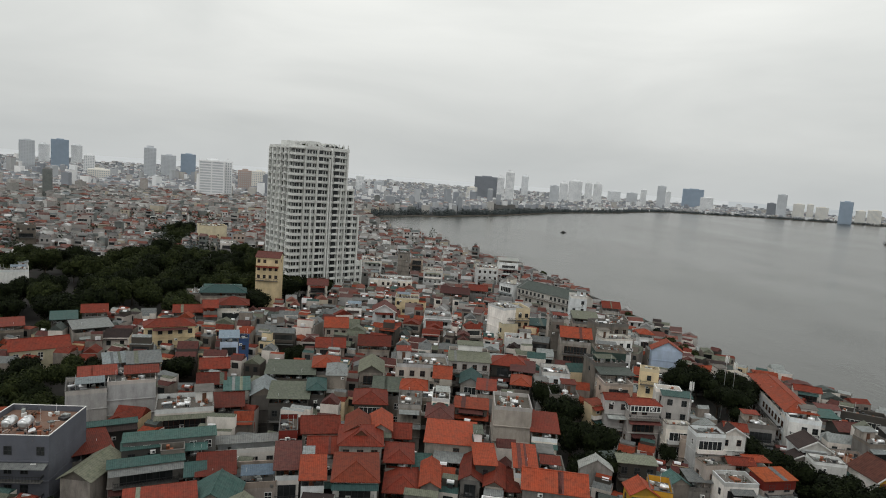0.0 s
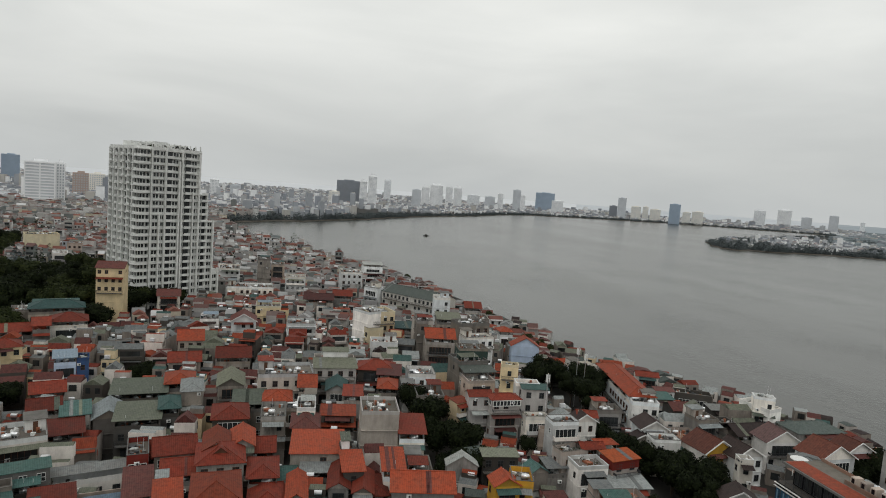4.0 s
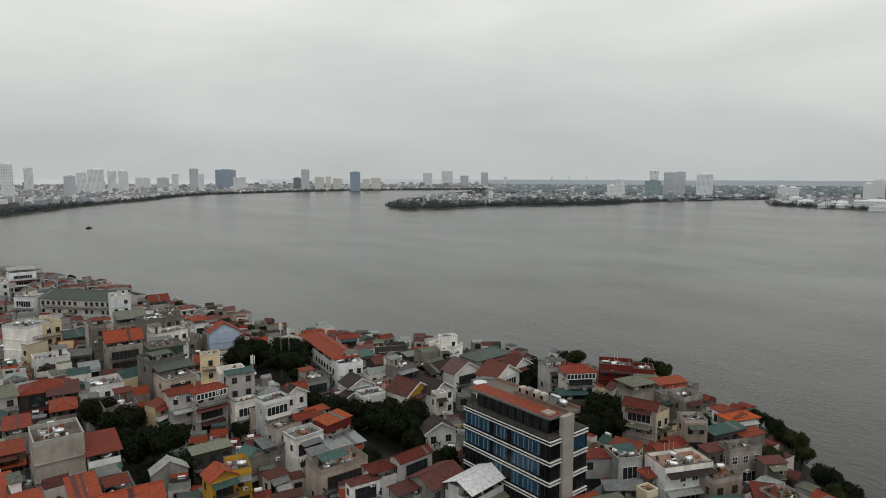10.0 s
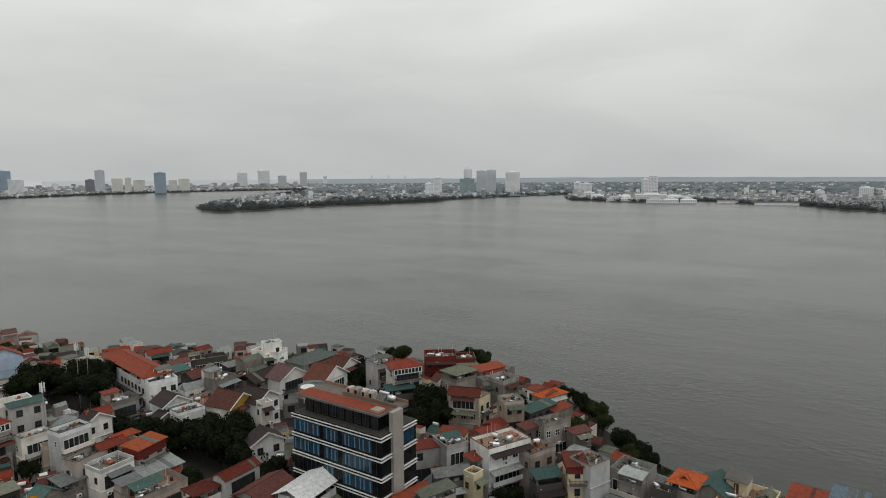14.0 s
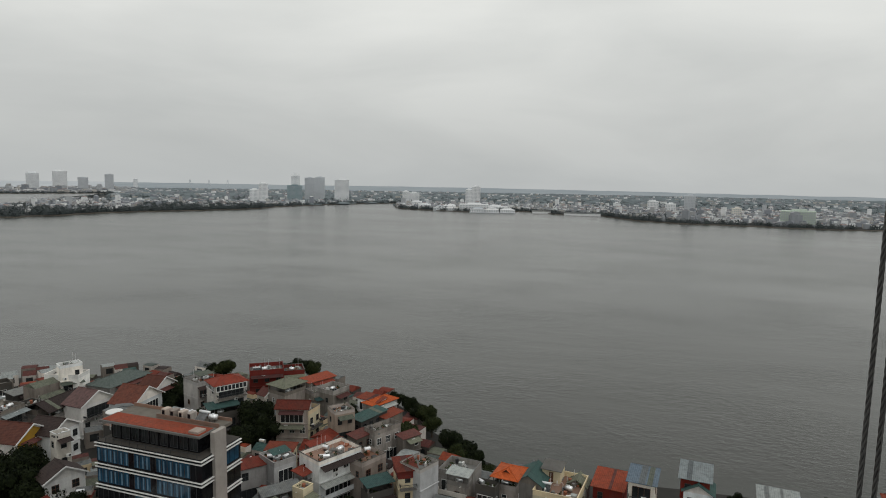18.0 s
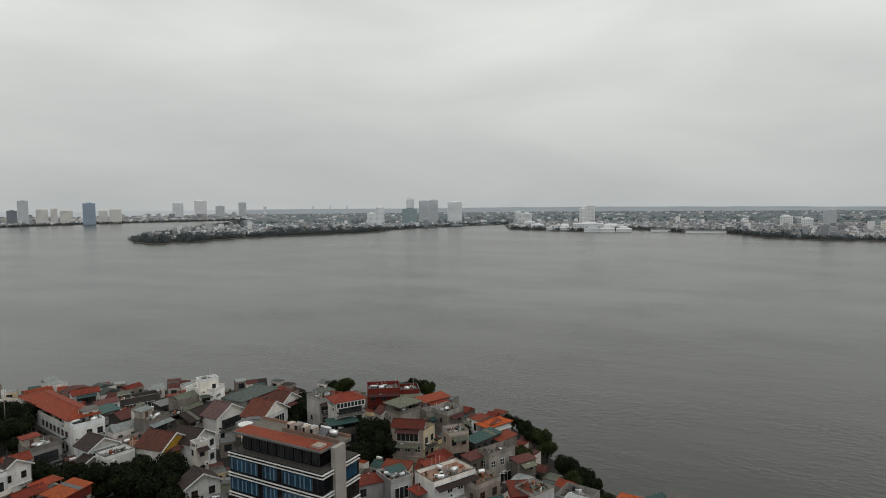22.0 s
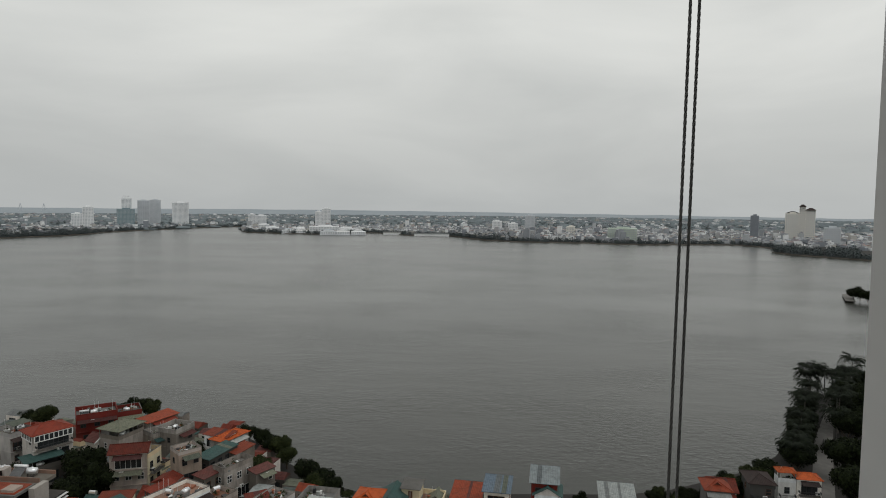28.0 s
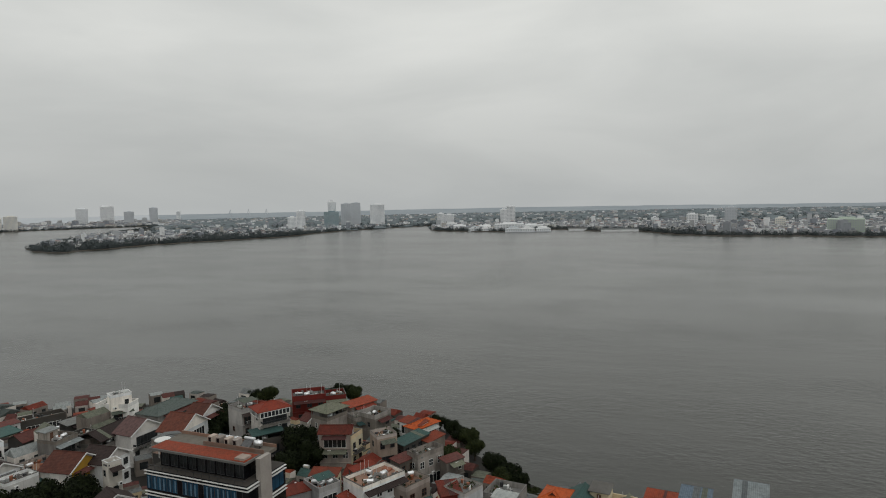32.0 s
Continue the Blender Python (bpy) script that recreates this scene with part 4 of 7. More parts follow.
house(-55.4, 153.3, 20, 6.7, 7.0, 10.0, "gablex", "grey_render", "red_roof")
house(-45.0, 131.4, 19, 7.6, 7.0, 9.0, "shed", "dark_render", "red_roof")
house(-77.9, 209.8, 20, 4.5, 8.0, 12.0, "gablex", "grey_render", "red_roof")
house(-72.5, 216.5, 18, 10.4, 9.0, 12.0, "hip", "white_paint", "red_roof")
house(-81.3, 231.6, 19, 16.2, 14.0, 13.0, "hip", "grey_render", "green_roof")
house(-29.0, 99.5, 16, 7.7, 8.0, 9.0, "flat", "pink_paint", "concrete")
house(-35.2, 99.5, 19, 5.8, 7.0, 10.0, "shed", "grey_render", "red_roof")
house(-11.3, 94.9, 7, 7.0, 10.0, 13.0, "hip", "white_paint", "orange_roof")
house(-18.4, 96.5, 11, 3.7, 11.0, 12.0, "shed", "white_paint", "orange_roof")
house(-23.7, 101.3, 13, 3.9, 9.0, 11.0, "shed", "white_paint", "dull_red_roof")
house(-19.3, 110.4, 10, 5.6, 7.0, 10.0, "gablex", "grey_render", "red_roof")
house(-12.6, 110.4, 7, 7.8, 9.0, 12.0, "hip", "grey_render", "red_roof")
house(-9.7, 117.7, 5, 4.1, 8.0, 12.0, "gabley", "grey_render", "orange_roof")
house(-13.9, 115.0, 7, 4.3, 8.0, 12.5, "gabley", "grey_render", "orange_roof")
house(-13.7, 134.1, 6, 7.1, 9.0, 11.0, "hip", "dark_render", "red_roof")
house(-21.2, 116.9, 13, 7.0, 8.0, 11.0, "gablex", "grey_render", "red_roof")
house(-27.0, 119.5, 16, 4.4, 8.0, 9.0, "gablex", "grey_render", "red_roof")
house(4.0, 114.1, -2, 9.4, 9.0, 12.0, "shed", "grey_render", "orange_roof")
house(10.3, 106.4, 2, 3.5, 11.0, 12.0, "shed", "dark_render", "orange_roof")
house(8.7, 134.8, -4, 7.1, 5.0, 11.5, "shed", "grey_render", "orange_roof")
house(8.6, 133.3, -4, 7.3, 4.0, 9.5, "shed", "grey_render", "orange_roof")
house(1.7, 126.3, -1, 5.3, 8.0, 12.0, "hip", "white_paint", "dull_red_roof")
house(1.8, 132.3, -1, 3.9, 7.0, 14.0, "flat", "white_paint", "concrete")
house(-4.9, 132.8, 2, 5.2, 9.0, 12.0, "flat", "grey_render", "concrete")
house(0.6, 140.3, -0, 6.4, 6.0, 11.0, "flat", "grey_render", "concrete")
house(2.0, 149.3, -1, 4.0, 8.0, 13.0, "gablex", "grey_render", "orange_roof")
house(-3.0, 153.2, 5, 13.2, 10.0, 15.0, "flat", "pale_render", "concrete")
house(9.2, 162.0, 1, 10.7, 11.0, 14.0, "shed", "pale_render", "olive_roof")
house(16.8, 124.6, -2, 7.7, 9.0, 16.0, "flatb", "pale_render", "concrete")
house(12.4, 143.3, -5, 4.0, 6.0, 13.0, "shed", "grey_render", "red_roof")
house(9.0, 149.6, -3, 4.8, 8.0, 12.0, "gabley", "grey_render", "green_roof")
house(23.4, 122.9, -5, 5.2, 9.0, 12.0, "shed", "white_paint", "red_roof")
house(17.4, 106.2, -3, 3.7, 8.0, 12.0, "shed", "white_paint", "orange_roof")
house(22.7, 108.9, -4, 4.9, 8.0, 10.0, "flat", "grey_render", "concrete")
house(21.6, 99.9, -7, 10.6, 8.0, 11.0, "gablex", "grey_render", "orange_roof")
house(11.6, 102.2, -6, 3.1, 8.0, 10.0, "gabley", "grey_render", "red_roof")
house(7.6, 104.0, -4, 3.4, 9.0, 10.0, "gabley", "grey_render", "red_roof")
house(0.6, 100.6, -0, 3.0, 9.0, 10.0, "gabley", "grey_render", "orange_roof")
house(-5.2, 106.8, 3, 4.8, 8.0, 11.0, "hip", "grey_render", "red_roof")
house(-4.0, 99.9, 2, 5.9, 9.0, 9.0, "hip", "dark_render", "red_roof")
house(-6.9, 119.4, 3, 5.9, 7.0, 10.0, "gablex", "grey_render", "red_roof")
house(-3.0, 105.4, 2, 7.0, 8.0, 9.0, "shed", "dark_render", "green_roof")
house(4.8, 110.6, -3, 7.1, 7.0, 10.0, "shed", "grey_render", "grey_roof")
house(-15.8, 152.7, 6, 5.9, 10.0, 12.0, "gabley", "grey_render", "olive_roof")
house(-23.9, 149.0, 9, 4.4, 9.0, 12.0, "hip", "grey_render", "grey_roof")
house(-27.0, 140.5, 11, 3.9, 8.0, 11.0, "hip", "dark_render", "green_roof")
house(-10.7, 143.2, 4, 6.9, 8.0, 11.0, "shed", "grey_render", "olive_roof")
house(-4.6, 143.9, 2, 6.0, 7.0, 11.5, "hip", "grey_render", "orange_roof")
house(-18.7, 184.7, 6, 9.3, 9.0, 10.0, "gablex", "grey_render", "red_roof")
house(-32.9, 199.3, 9, 7.2, 10.0, 11.0, "gablex", "grey_render", "orange_roof")
house(-31.0, 179.5, 10, 8.2, 8.0, 10.0, "gablex", "grey_render", "red_roof")
house(-28.1, 157.7, 10, 6.5, 9.0, 11.0, "hip", "grey_render", "orange_roof")
house(20.9, 170.6, -7, 10.2, 8.0, 11.0, "hip", "dark_render", "red_roof")
house(22.5, 157.6, -8, 4.8, 8.0, 10.0, "hip", "grey_render", "orange_roof")
house(23.9, 166.2, -8, 6.1, 8.0, 11.0, "shed", "grey_render", "dull_red_roof")
house(33.4, 167.4, -3, 7.6, 8.0, 11.0, "flat", "white_paint", "concrete")
house(32.4, 149.2, -2, 6.8, 8.0, 11.0, "flat", "grey_render", "concrete")
house(27.5, 217.3, 16, 9.8, 9.0, 18, "flat", "cream_paint", "concrete")
house(20.0, 217.8, -56, 8.9, 8.0, 18.4, "flatb", "white_paint", "concrete")
house(20.9, 216.8, -67, 8.0, 6.0, 13, "flat", "cream_paint", "terrace")
house(59.6, 209.8, 12, 11.4, 8.0, 16.5, "flat", "grey_render", "concrete")
house(58.2, 197.6, 11, 10.1, 6.0, 14.5, "flat", "white_paint", "concrete")
house(41.2, 209.0, 1, 6.3, 7.0, 17, "flat", "pale_render", "concrete")
house(35.0, 219.3, -1, 12.1, 8.0, 12.0, "shed", "grey_render", "green_roof")
house(27.1, 202.3, 0, 8.6, 7.0, 11.0, "flat", "white_paint", "concrete")
house(24.8, 337.0, 2, 11.3, 14.0, 15.0, "flat", "white_paint", "concrete")
house(40.6, 381.0, -0, 11.7, 14.0, 14.0, "shed", "white_paint", "pale_roof")
house(47.3, 280.0, -49, 33.5, 13.0, 13.0, "hipx", "white_paint", "slate_roof")
house(62.9, 278.4, -5, 5.7, 6.0, 14.0, "flat", "white_paint", "concrete")
house(30.9, 294.5, -44, 8.0, 9.0, 14.0, "flat", "white_paint", "concrete")
house(57.5, 256.3, -6, 6.7, 8.4, 17.0, "flat", "white_paint", "concrete")
house(43.6, 192.6, -6, 9.3, 10.0, 15.0, "gablex", "grey_render", "orange_roof")
house(39.8, 204.8, -1, 3.8, 9.0, 18.0, "flat", "grey_render", "concrete")
house(48.7, 171.0, -2, 8.4, 6.0, 17.5, "flat", "grey_render", "concrete", cap=("green_paint", 2.6))
house(47.9, 166.7, 10, 9.0, 8.2, 15, "flat", "grey_render", "terrace")
house(48.4, 161.5, 5, 8.9, 4.6, 13.5, "shed", "grey_render", "slate_roof")
house(47.6, 156.7, 4, 7.5, 6.2, 12.5, "flat", "pink_paint", "concrete")
house(53.8, 153.1, -15, 4.5, 3.0, 18, "flat", "cream_paint", "concrete")
house(57.2, 142.4, -8, 6.4, 3.3, 15, "shed", "pale_render", "green_roof")
house(56.3, 145.6, -8, 5.9, 3.5, 15.5, "flat", "white_paint", "concrete")
house(42.6, 140.0, 2, 5.6, 3.6, 14, "gablex", "pale_render", "red_roof")
house(48.3, 137.8, 4, 7.3, 3.9, 14, "hip", "pale_render", "red_roof", band=True)
house(38.8, 141.7, 29, 3.9, 2.9, 12, "shed", "cream_paint", "orange_roof")
house(55.3, 134.8, -1, 5.7, 3.1, 11, "flat", "white_paint", "concrete")
house(59.2, 127.4, 3, 6.3, 4.3, 12.5, "flat", "white_paint", "concrete")
house(64.8, 129.4, 4, 5.7, 3.6, 11.6, "gabley", "white_paint", "brown_roof")
house(65.8, 130.4, -10, 4.5, 3.7, 12.4, "gablex", "grey_render", "red_roof")
house(56.9, 131.3, -16, 4.4, 2.4, 9, "flat", "pink_paint", "terrace")
house(41.1, 117.8, -4, 7.4, 3.1, 9, "shed", "dark_render", "olive_roof")
house(37.0, 120.7, 16, 3.3, 2.4, 8.5, "shed", "dark_render", "slate_roof")
house(32.6, 116.0, -7, 6.2, 2.8, 8, "gabley", "grey_render", "pale_roof")
house(37.0, 101.0, 1, 4.6, 4.0, 11, "gabley", "yellow_paint", "orange_roof")
house(39.9, 101.3, -13, 3.8, 6.0, 11.8, "flat", "yellow_paint", "concrete")
house(51.2, 112.1, 1, 4.2, 3.9, 9, "shed", "grey_render", "grey_roof")
house(46.9, 111.0, 10, 4.0, 3.5, 8.5, "gabley", "grey_render", "green_roof")
house(47.7, 103.1, 1, 4.0, 2.4, 7.2, "shed", "white_paint", "dull_red_roof")
house(55.2, 113.2, 13, 6.3, 3.5, 12, "flat", "pink_paint", "concrete")
house(56.9, 108.2, 3, 6.4, 5.0, 11, "flat", "white_paint", "concrete")
house(63.9, 108.6, 12, 6.5, 3.9, 12, "shed", "pink_paint", "bright_roof", cap=("brick_red", 1.9))
house(59.4, 113.8, 0, 5.0, 3.1, 12, "gablex", "grey_render", "red_roof")
house(63.1, 114.8, 2, 4.2, 2.8, 12.5, "hip", "white_paint", "orange_roof")
house(63.2, 103.8, -2, 7.1, 4.6, 8.5, "shed", "grey_render", "pale_roof")
house(56.8, 94.8, -3, 9.7, 6.2, 10, "flat", "pink_paint", "terrace")
house(60.8, 87.8, -6, 4.8, 3.7, 10, "hip", "white_paint", "red_roof")
house(66.9, 86.4, 2, 7.4, 3.2, 11, "gablex", "pale_render", "red_roof")
house(71.7, 72.0, 6, 10.0, 6.0, 10, "gablex", "white_paint", "white_sheet")
house(62.1, 80.4, -1, 7.3, 2.9, 9, "shed", "grey_render", "dull_red_roof")
house(67.4, 78.1, 6, 8.0, 6.0, 9.5, "gablex", "grey_render", "dull_red_roof")
house(56.8, 87.9, -8, 5.5, 2.5, 9, "hip", "white_paint", "dull_red_roof")
house(86.7, 103.1, -16, 2.6, 2.4, 14, "flat", "white_paint", "concrete")
house(80.8, 96.1, -21, 6.6, 4.3, 9, "gabley", "white_paint", "brown_roof")
house(81.8, 122.5, -8, 6.3, 4.1, 10, "flat", "white_paint", "concrete")
house(82.2, 128.6, -6, 6.4, 5.8, 10, "gabley", "white_paint", "brown_roof")
house(78.9, 127.3, -11, 4.1, 3.6, 8, "gabley", "grey_render", "brown_roof")
house(87.8, 123.3, -4, 9.0, 8.1, 9.5, "flat", "pink_paint", "terrace")
house(91.3, 116.9, 9, 8.3, 7.2, 9.5, "gabley", "white_paint", "terracotta_roof", face="yellow_paint")
house(96.2, 113.8, 5, 7.4, 6.5, 9.5, "gabley", "white_paint", "brown_roof")
house(117.8, 140.0, -74, 8.9, 4.9, 12, "flat", "white_paint", "concrete")
house(119.0, 137.8, -27, 5.1, 3.4, 14.6, "flat", "white_paint", "concrete")
house(112.4, 122.4, -3, 8.8, 5.8, 9, "gabley", "white_paint", "mauve_roof")
house(109.2, 128.2, 4, 9.9, 7.1, 8.5, "gablex", "grey_render", "brown_roof")
house(117.0, 111.8, 5, 10.0, 6.5, 9.5, "gabley", "white_paint", "terracotta_roof")
house(126.5, 115.3, 3, 7.3, 5.0, 9.5, "gabley", "white_paint", "terracotta_roof")
house(129.2, 129.0, 1, 13.8, 7.5, 8.5, "hip", "grey_render", "slate_roof")
house(102.4, 158.5, -5, 7.4, 5.0, 7, "shed", "dark_render", "green_roof")
house(102.7, 146.4, -2, 7.9, 5.8, 8, "gablex", "dark_render", "dull_red_roof")
house(98.8, 131.9, 5, 6.0, 5.3, 11, "flat", "grey_render", "concrete")
house(106.6, 134.9, -2, 4.2, 4.1, 9, "flat", "dark_render", "concrete")
house(115.5, 162.7, -24, 10.7, 4.7, 7, "flat", "dark_render", "concrete")
house(110.4, 180.1, -19, 7.0, 4.1, 7, "gablex", "white_paint", "red_roof")
house(114.0, 146.5, -7, 7.0, 3.7, 8, "shed", "dark_render", "grey_roof")
house(106.9, 163.8, -8, 5.6, 3.1, 7.5, "shed", "white_paint", "dull_red_roof")
house(87.9, 161.7, -100, 30.6, 7.0, 12, "hip", "white_paint", "orange_roof")
house(87.8, 142.6, -15, 6.9, 7.0, 11.6, "flat", "white_paint", "concrete")
house(83.7, 186.9, 11, 11.3, 4.2, 9, "gablex", "white_paint", "orange_roof")
house(90.0, 182.0, 14, 9.2, 6.0, 9.5, "flat", "white_paint", "concrete")
house(77.1, 141.4, -5, 6.7, 5.1, 10, "flat", "grey_render", "concrete")
house(75.2, 199.9, -11, 9.4, 5.0, 11, "gabley", "blue_paint", "orange_roof")
house(77.1, 226.5, 1, 5.0, 6.3, 10, "hip", "white_paint", "orange_roof")
house(122.5, 92.3, -32, 7.7, 5.6, 14, "hip", "pale_render", "red_roof", band=True)
house(126.1, 102.2, -19, 5.0, 6.3, 12.5, "flat", "pale_render", "concrete")
house(118.8, 91.5, -36, 7.0, 3.5, 9.5, "shed", "dark_render", "green_roof")
house(141.6, 95.2, -54, 8.9, 7.0, 11.5, "flat", "brick_red", "dull_red_roof")
house(146.8, 90.2, -53, 5.8, 6.0, 10.5, "flat", "brick_red", "dull_red_roof")
house(133.9, 88.9, -16, 4.1, 2.9, 8, "gabley", "white_paint", "dull_red_roof")
house(134.8, 82.4, -15, 7.2, 5.9, 11, "hip", "grey_render", "olive_roof")
house(146.7, 81.3, -23, 8.8, 3.8, 9, "shed", "grey_render", "orange_roof")
house(138.2, 76.4, -31, 5.6, 4.7, 9, "flat", "grey_render", "concrete")
house(139.0, 71.7, -15, 6.1, 5.8, 10, "flat", "grey_render", "concrete")
house(117.4, 72.7, -71, 6.9, 4.6, 12, "gablex", "pink_paint", "red_roof")
house(121.1, 69.2, -2, 4.9, 5.0, 11.5, "flat", "cream_paint", "concrete")
house(118.2, 60.1, -41, 4.6, 4.4, 13, "flat", "pink_paint", "terrace")
house(135.0, 62.6, -106, 6.3, 3.3, 9.5, "shed", "white_paint", "orange_roof")
house(136.5, 58.3, -21, 7.8, 4.0, 9, "hip", "grey_render", "bright_roof")
house(127.4, 57.3, -15, 9.3, 3.1, 9, "shed", "dark_render", "green_roof")
house(131.8, 54.2, -15, 6.4, 2.7, 8, "shed", "grey_render", "orange_roof")
house(120.0, 50.8, -26, 7.4, 3.4, 10, "flat", "grey_render", "concrete")
house(116.1, 54.5, -20, 4.6, 2.7, 9, "shed", "grey_render", "dull_red_roof")
house(101.6, 65.9, -76, 5.4, 3.1, 10, "shed", "cream_paint", "orange_roof")
house(96.7, 61.3, -27, 4.6, 5.6, 11, "flat", "pale_render", "concrete")
house(108.2, 59.8, -25, 5.4, 2.5, 9.5, "shed", "grey_render", "red_roof")
house(96.7, 56.0, -14, 3.9, 2.6, 9.5, "shed", "grey_render", "red_roof")
house(100.4, 51.9, -25, 9.8, 6.1, 12, "flat", "white_paint", "terrace")
house(94.1, 66.2, -38, 6.7, 3.1, 10, "shed", "pale_render", "red_roof")
house(90.1, 57.7, -39, 6.9, 2.7, 8.5, "shed", "grey_render", "grey_roof")
house(91.6, 53.6, -11, 2.6, 2.4, 9.5, "flat", "cream_paint", "concrete")
house(82.8, 56.0, -20, 6.9, 2.4, 9, "shed", "grey_render", "olive_roof")
house(79.7, 59.0, -12, 7.4, 2.4, 9, "gablex", "grey_render", "orange_roof")
house(104.1, 46.8, -21, 6.3, 4.6, 10.5, "flat", "pink_paint", "terrace")
house(100.4, 38.6, -56, 3.3, 4.6, 11, "shed", "cream_paint", "red_roof", cap=("brick_red", 1.5))
house(102.7, 35.3, -21, 5.1, 4.9, 11.5, "flatb", "pale_render", "concrete")
house(97.7, 42.6, -40, 5.1, 2.9, 9, "shed", "dark_render", "green_roof")
house(105.9, 56.1, -26, 2.6, 2.4, 9, "shed", "grey_render", "pale_roof")
house(108.5, 53.6, -22, 3.4, 2.4, 9, "shed", "grey_render", "orange_roof")
house(121.5, 45.8, -30, 4.8, 2.4, 8, "shed", "grey_render", "dull_red_roof")
house(68.4, 234.7, -6, 7.3, 9.1, 13.0, "flat", "grey_render", "concrete")
house(74.3, 266.9, -6, 7.3, 9.1, 11.0, "gablex", "grey_render", "red_roof")
house(55.3, 231.6, -6, 9.1, 10.0, 13.0, "shed", "grey_render", "olive_roof")
house(14.3, 103.2, 2, 3.6, 8.0, 9.0, "hip", "grey_render", "red_roof")
house(29.5, 156.1, -1, 5.6, 8.0, 9.0, "flat", "white_paint", "concrete")
house(106.6, 31.9, -96, 6.3, 6.3, 9.0, "flat", "grey_render", "concrete")
house(107.5, 22.5, -96, 4.5, 5.6, 9.0, "hip", "grey_render", "bright_roof")
house(108.8, 18.4, -96, 5.1, 6.4, 8.0, "gabley", "grey_render", "green_roof")
house(106.5, 13.3, -96, 7.9, 9.8, 8.0, "flat", "cream_paint", "terrace")
house(113.1, 10.2, -96, 3.6, 3.4, 7.0, "gabley", "grey_render", "olive_roof")
house(112.2, 4.6, -96, 5.2, 6.5, 8.0, "shed", "brick_red", "orange_roof")
house(107.8, -1.1, -96, 4.3, 5.4, 12.0, "shed", "white_paint", "blue_roof")
house(110.0, -9.7, -96, 4.6, 5.8, 13.0, "shed", "brick_red", "pale_roof")
house(109.2, -10.2, -96, 4.6, 4.6, 11.0, "gabley", "white_paint", "green_roof")
house(105.4, 25.6, -96, 3.8, 2.5, 8.0, "flat", "dark_render", "concrete")
house(105.6, 30.9, -96, 4.2, 2.5, 9.0, "shed", "grey_render", "pale_roof")
house(113.3, -23.5, -96, 6.1, 7.6, 8.0, "shed", "grey_render", "pale_roof")
house(119.1, -43.2, -96, 4.4, 4.9, 9.0, "hip", "grey_render", "orange_roof")
house(121.0, -44.8, -96, 4.7, 5.8, 8.0, "gablex", "white_paint", "red_roof")
house(125.2, -53.8, -96, 4.6, 5.8, 8.0, "hip", "dark_render", "brown_roof")
house(128.9, -60.2, -96, 3.4, 2.5, 9.0, "hip", "white_paint", "bright_roof")
house(128.2, -64.2, -96, 4.5, 3.2, 8.0, "hip", "white_paint", "bright_roof")
house(-39.7, 351.8, 6, 10.8, 18.0, 12.0, "flat", "white_paint", "concrete")
house(-24.3, 301.3, 5, 20.5, 12.0, 11.0, "flat", "white_paint", "pale_roof")
house(-22.0, 353.0, 4, 6.7, 10.0, 18.0, "flat", "grey_render", "concrete")
house(-15.0, 362.9, 2, 7.2, 10.0, 14.0, "flat", "pink_paint", "concrete")
house(-4.5, 325.6, 1, 10.1, 9.0, 13.0, "flat", "white_paint", "concrete")
house(-0.0, 222.4, 4, 9.8, 9.0, 12.0, "flat", "white_paint", "concrete")
house(-156.6, 421.7, 26, 17.9, 14.0, 18.0, "flatb", "cream_paint", "concrete")
house(-237.6, 353.4, 34, 9.6, 12.0, 18.0, "flat", "grey_render", "concrete")
house(-173.9, 250.3, 35, 11.3, 14.0, 12.0, "flatb", "white_paint", "pale_roof")
house(-339.3, 660.0, 27, 16.5, 14.0, 15.0, "flat", "white_paint", "concrete")
house(-134.0, 384.4, 19, 7.3, 10.0, 12.0, "flat", "white_paint", "concrete")
house(-135.4, 419.4, 18, 13.0, 12.0, 14.0, "flat", "pink_paint", "concrete")
house(-89.7, 236.6, 21, 14.2, 10.0, 11.0, "flat", "grey_render", "concrete")
house(-52.8, 265.7, 11, 8.3, 9.0, 12.0, "gablex", "white_paint", "dull_red_roof")
house(-13.5, 256.5, 3, 9.8, 9.0, 11.0, "flat", "cream_paint", "concrete")
house(6.5, 274.6, -1, 12.5, 9.0, 11.0, "gablex", "grey_render", "dull_red_roof")
house(17.3, 286.0, -3, 8.3, 9.0, 11.0, "gablex", "grey_render", "red_roof")
house(-31.5, 226.1, 8, 6.2, 9.0, 12.0, "flat", "white_paint", "concrete")
house(-19.8, 223.3, 5, 8.2, 9.0, 12.0, "gabley", "white_paint", "dull_red_roof")


# ---- fill between the placed houses ----
def near_placed(x, y, rad):
    for px, py, pa, pw, pd in PLACED:
        dx, dy = x - px, y - py
        if dx * dx + dy * dy > 900:
            continue
        c, s_ = math.cos(radians(pa)), math.sin(radians(pa))
        lx, ly = dx * c + dy * s_, -dx * s_ + dy * c
        if abs(lx) < pw / 2 + rad and -rad < ly < pd + rad:
            return True
    return False


PARKS = [(-26, 318, 95, 78), (-19.5, 295, 45, 50), (-34, 168, 17, 20), (-23.2, 480, 12, 60), (-36, 250, 30, 30)]


def in_park(x, y):
    for az, d, ra, rd in PARKS:
        a, r = bearing(x, y)
        u, v = (a - az) * math.pi / 180 * d, r - d
        if (u / ra) ** 2 + (v / rd) ** 2 < 1:
            return True
    return False


fill = random.Random(21)
shore_clear = [p for p in near_pts]


def near_shore(x, y, lim):
    return any((x - a) ** 2 + (y - b_) ** 2 < lim * lim for a, b_ in shore_clear[::2])


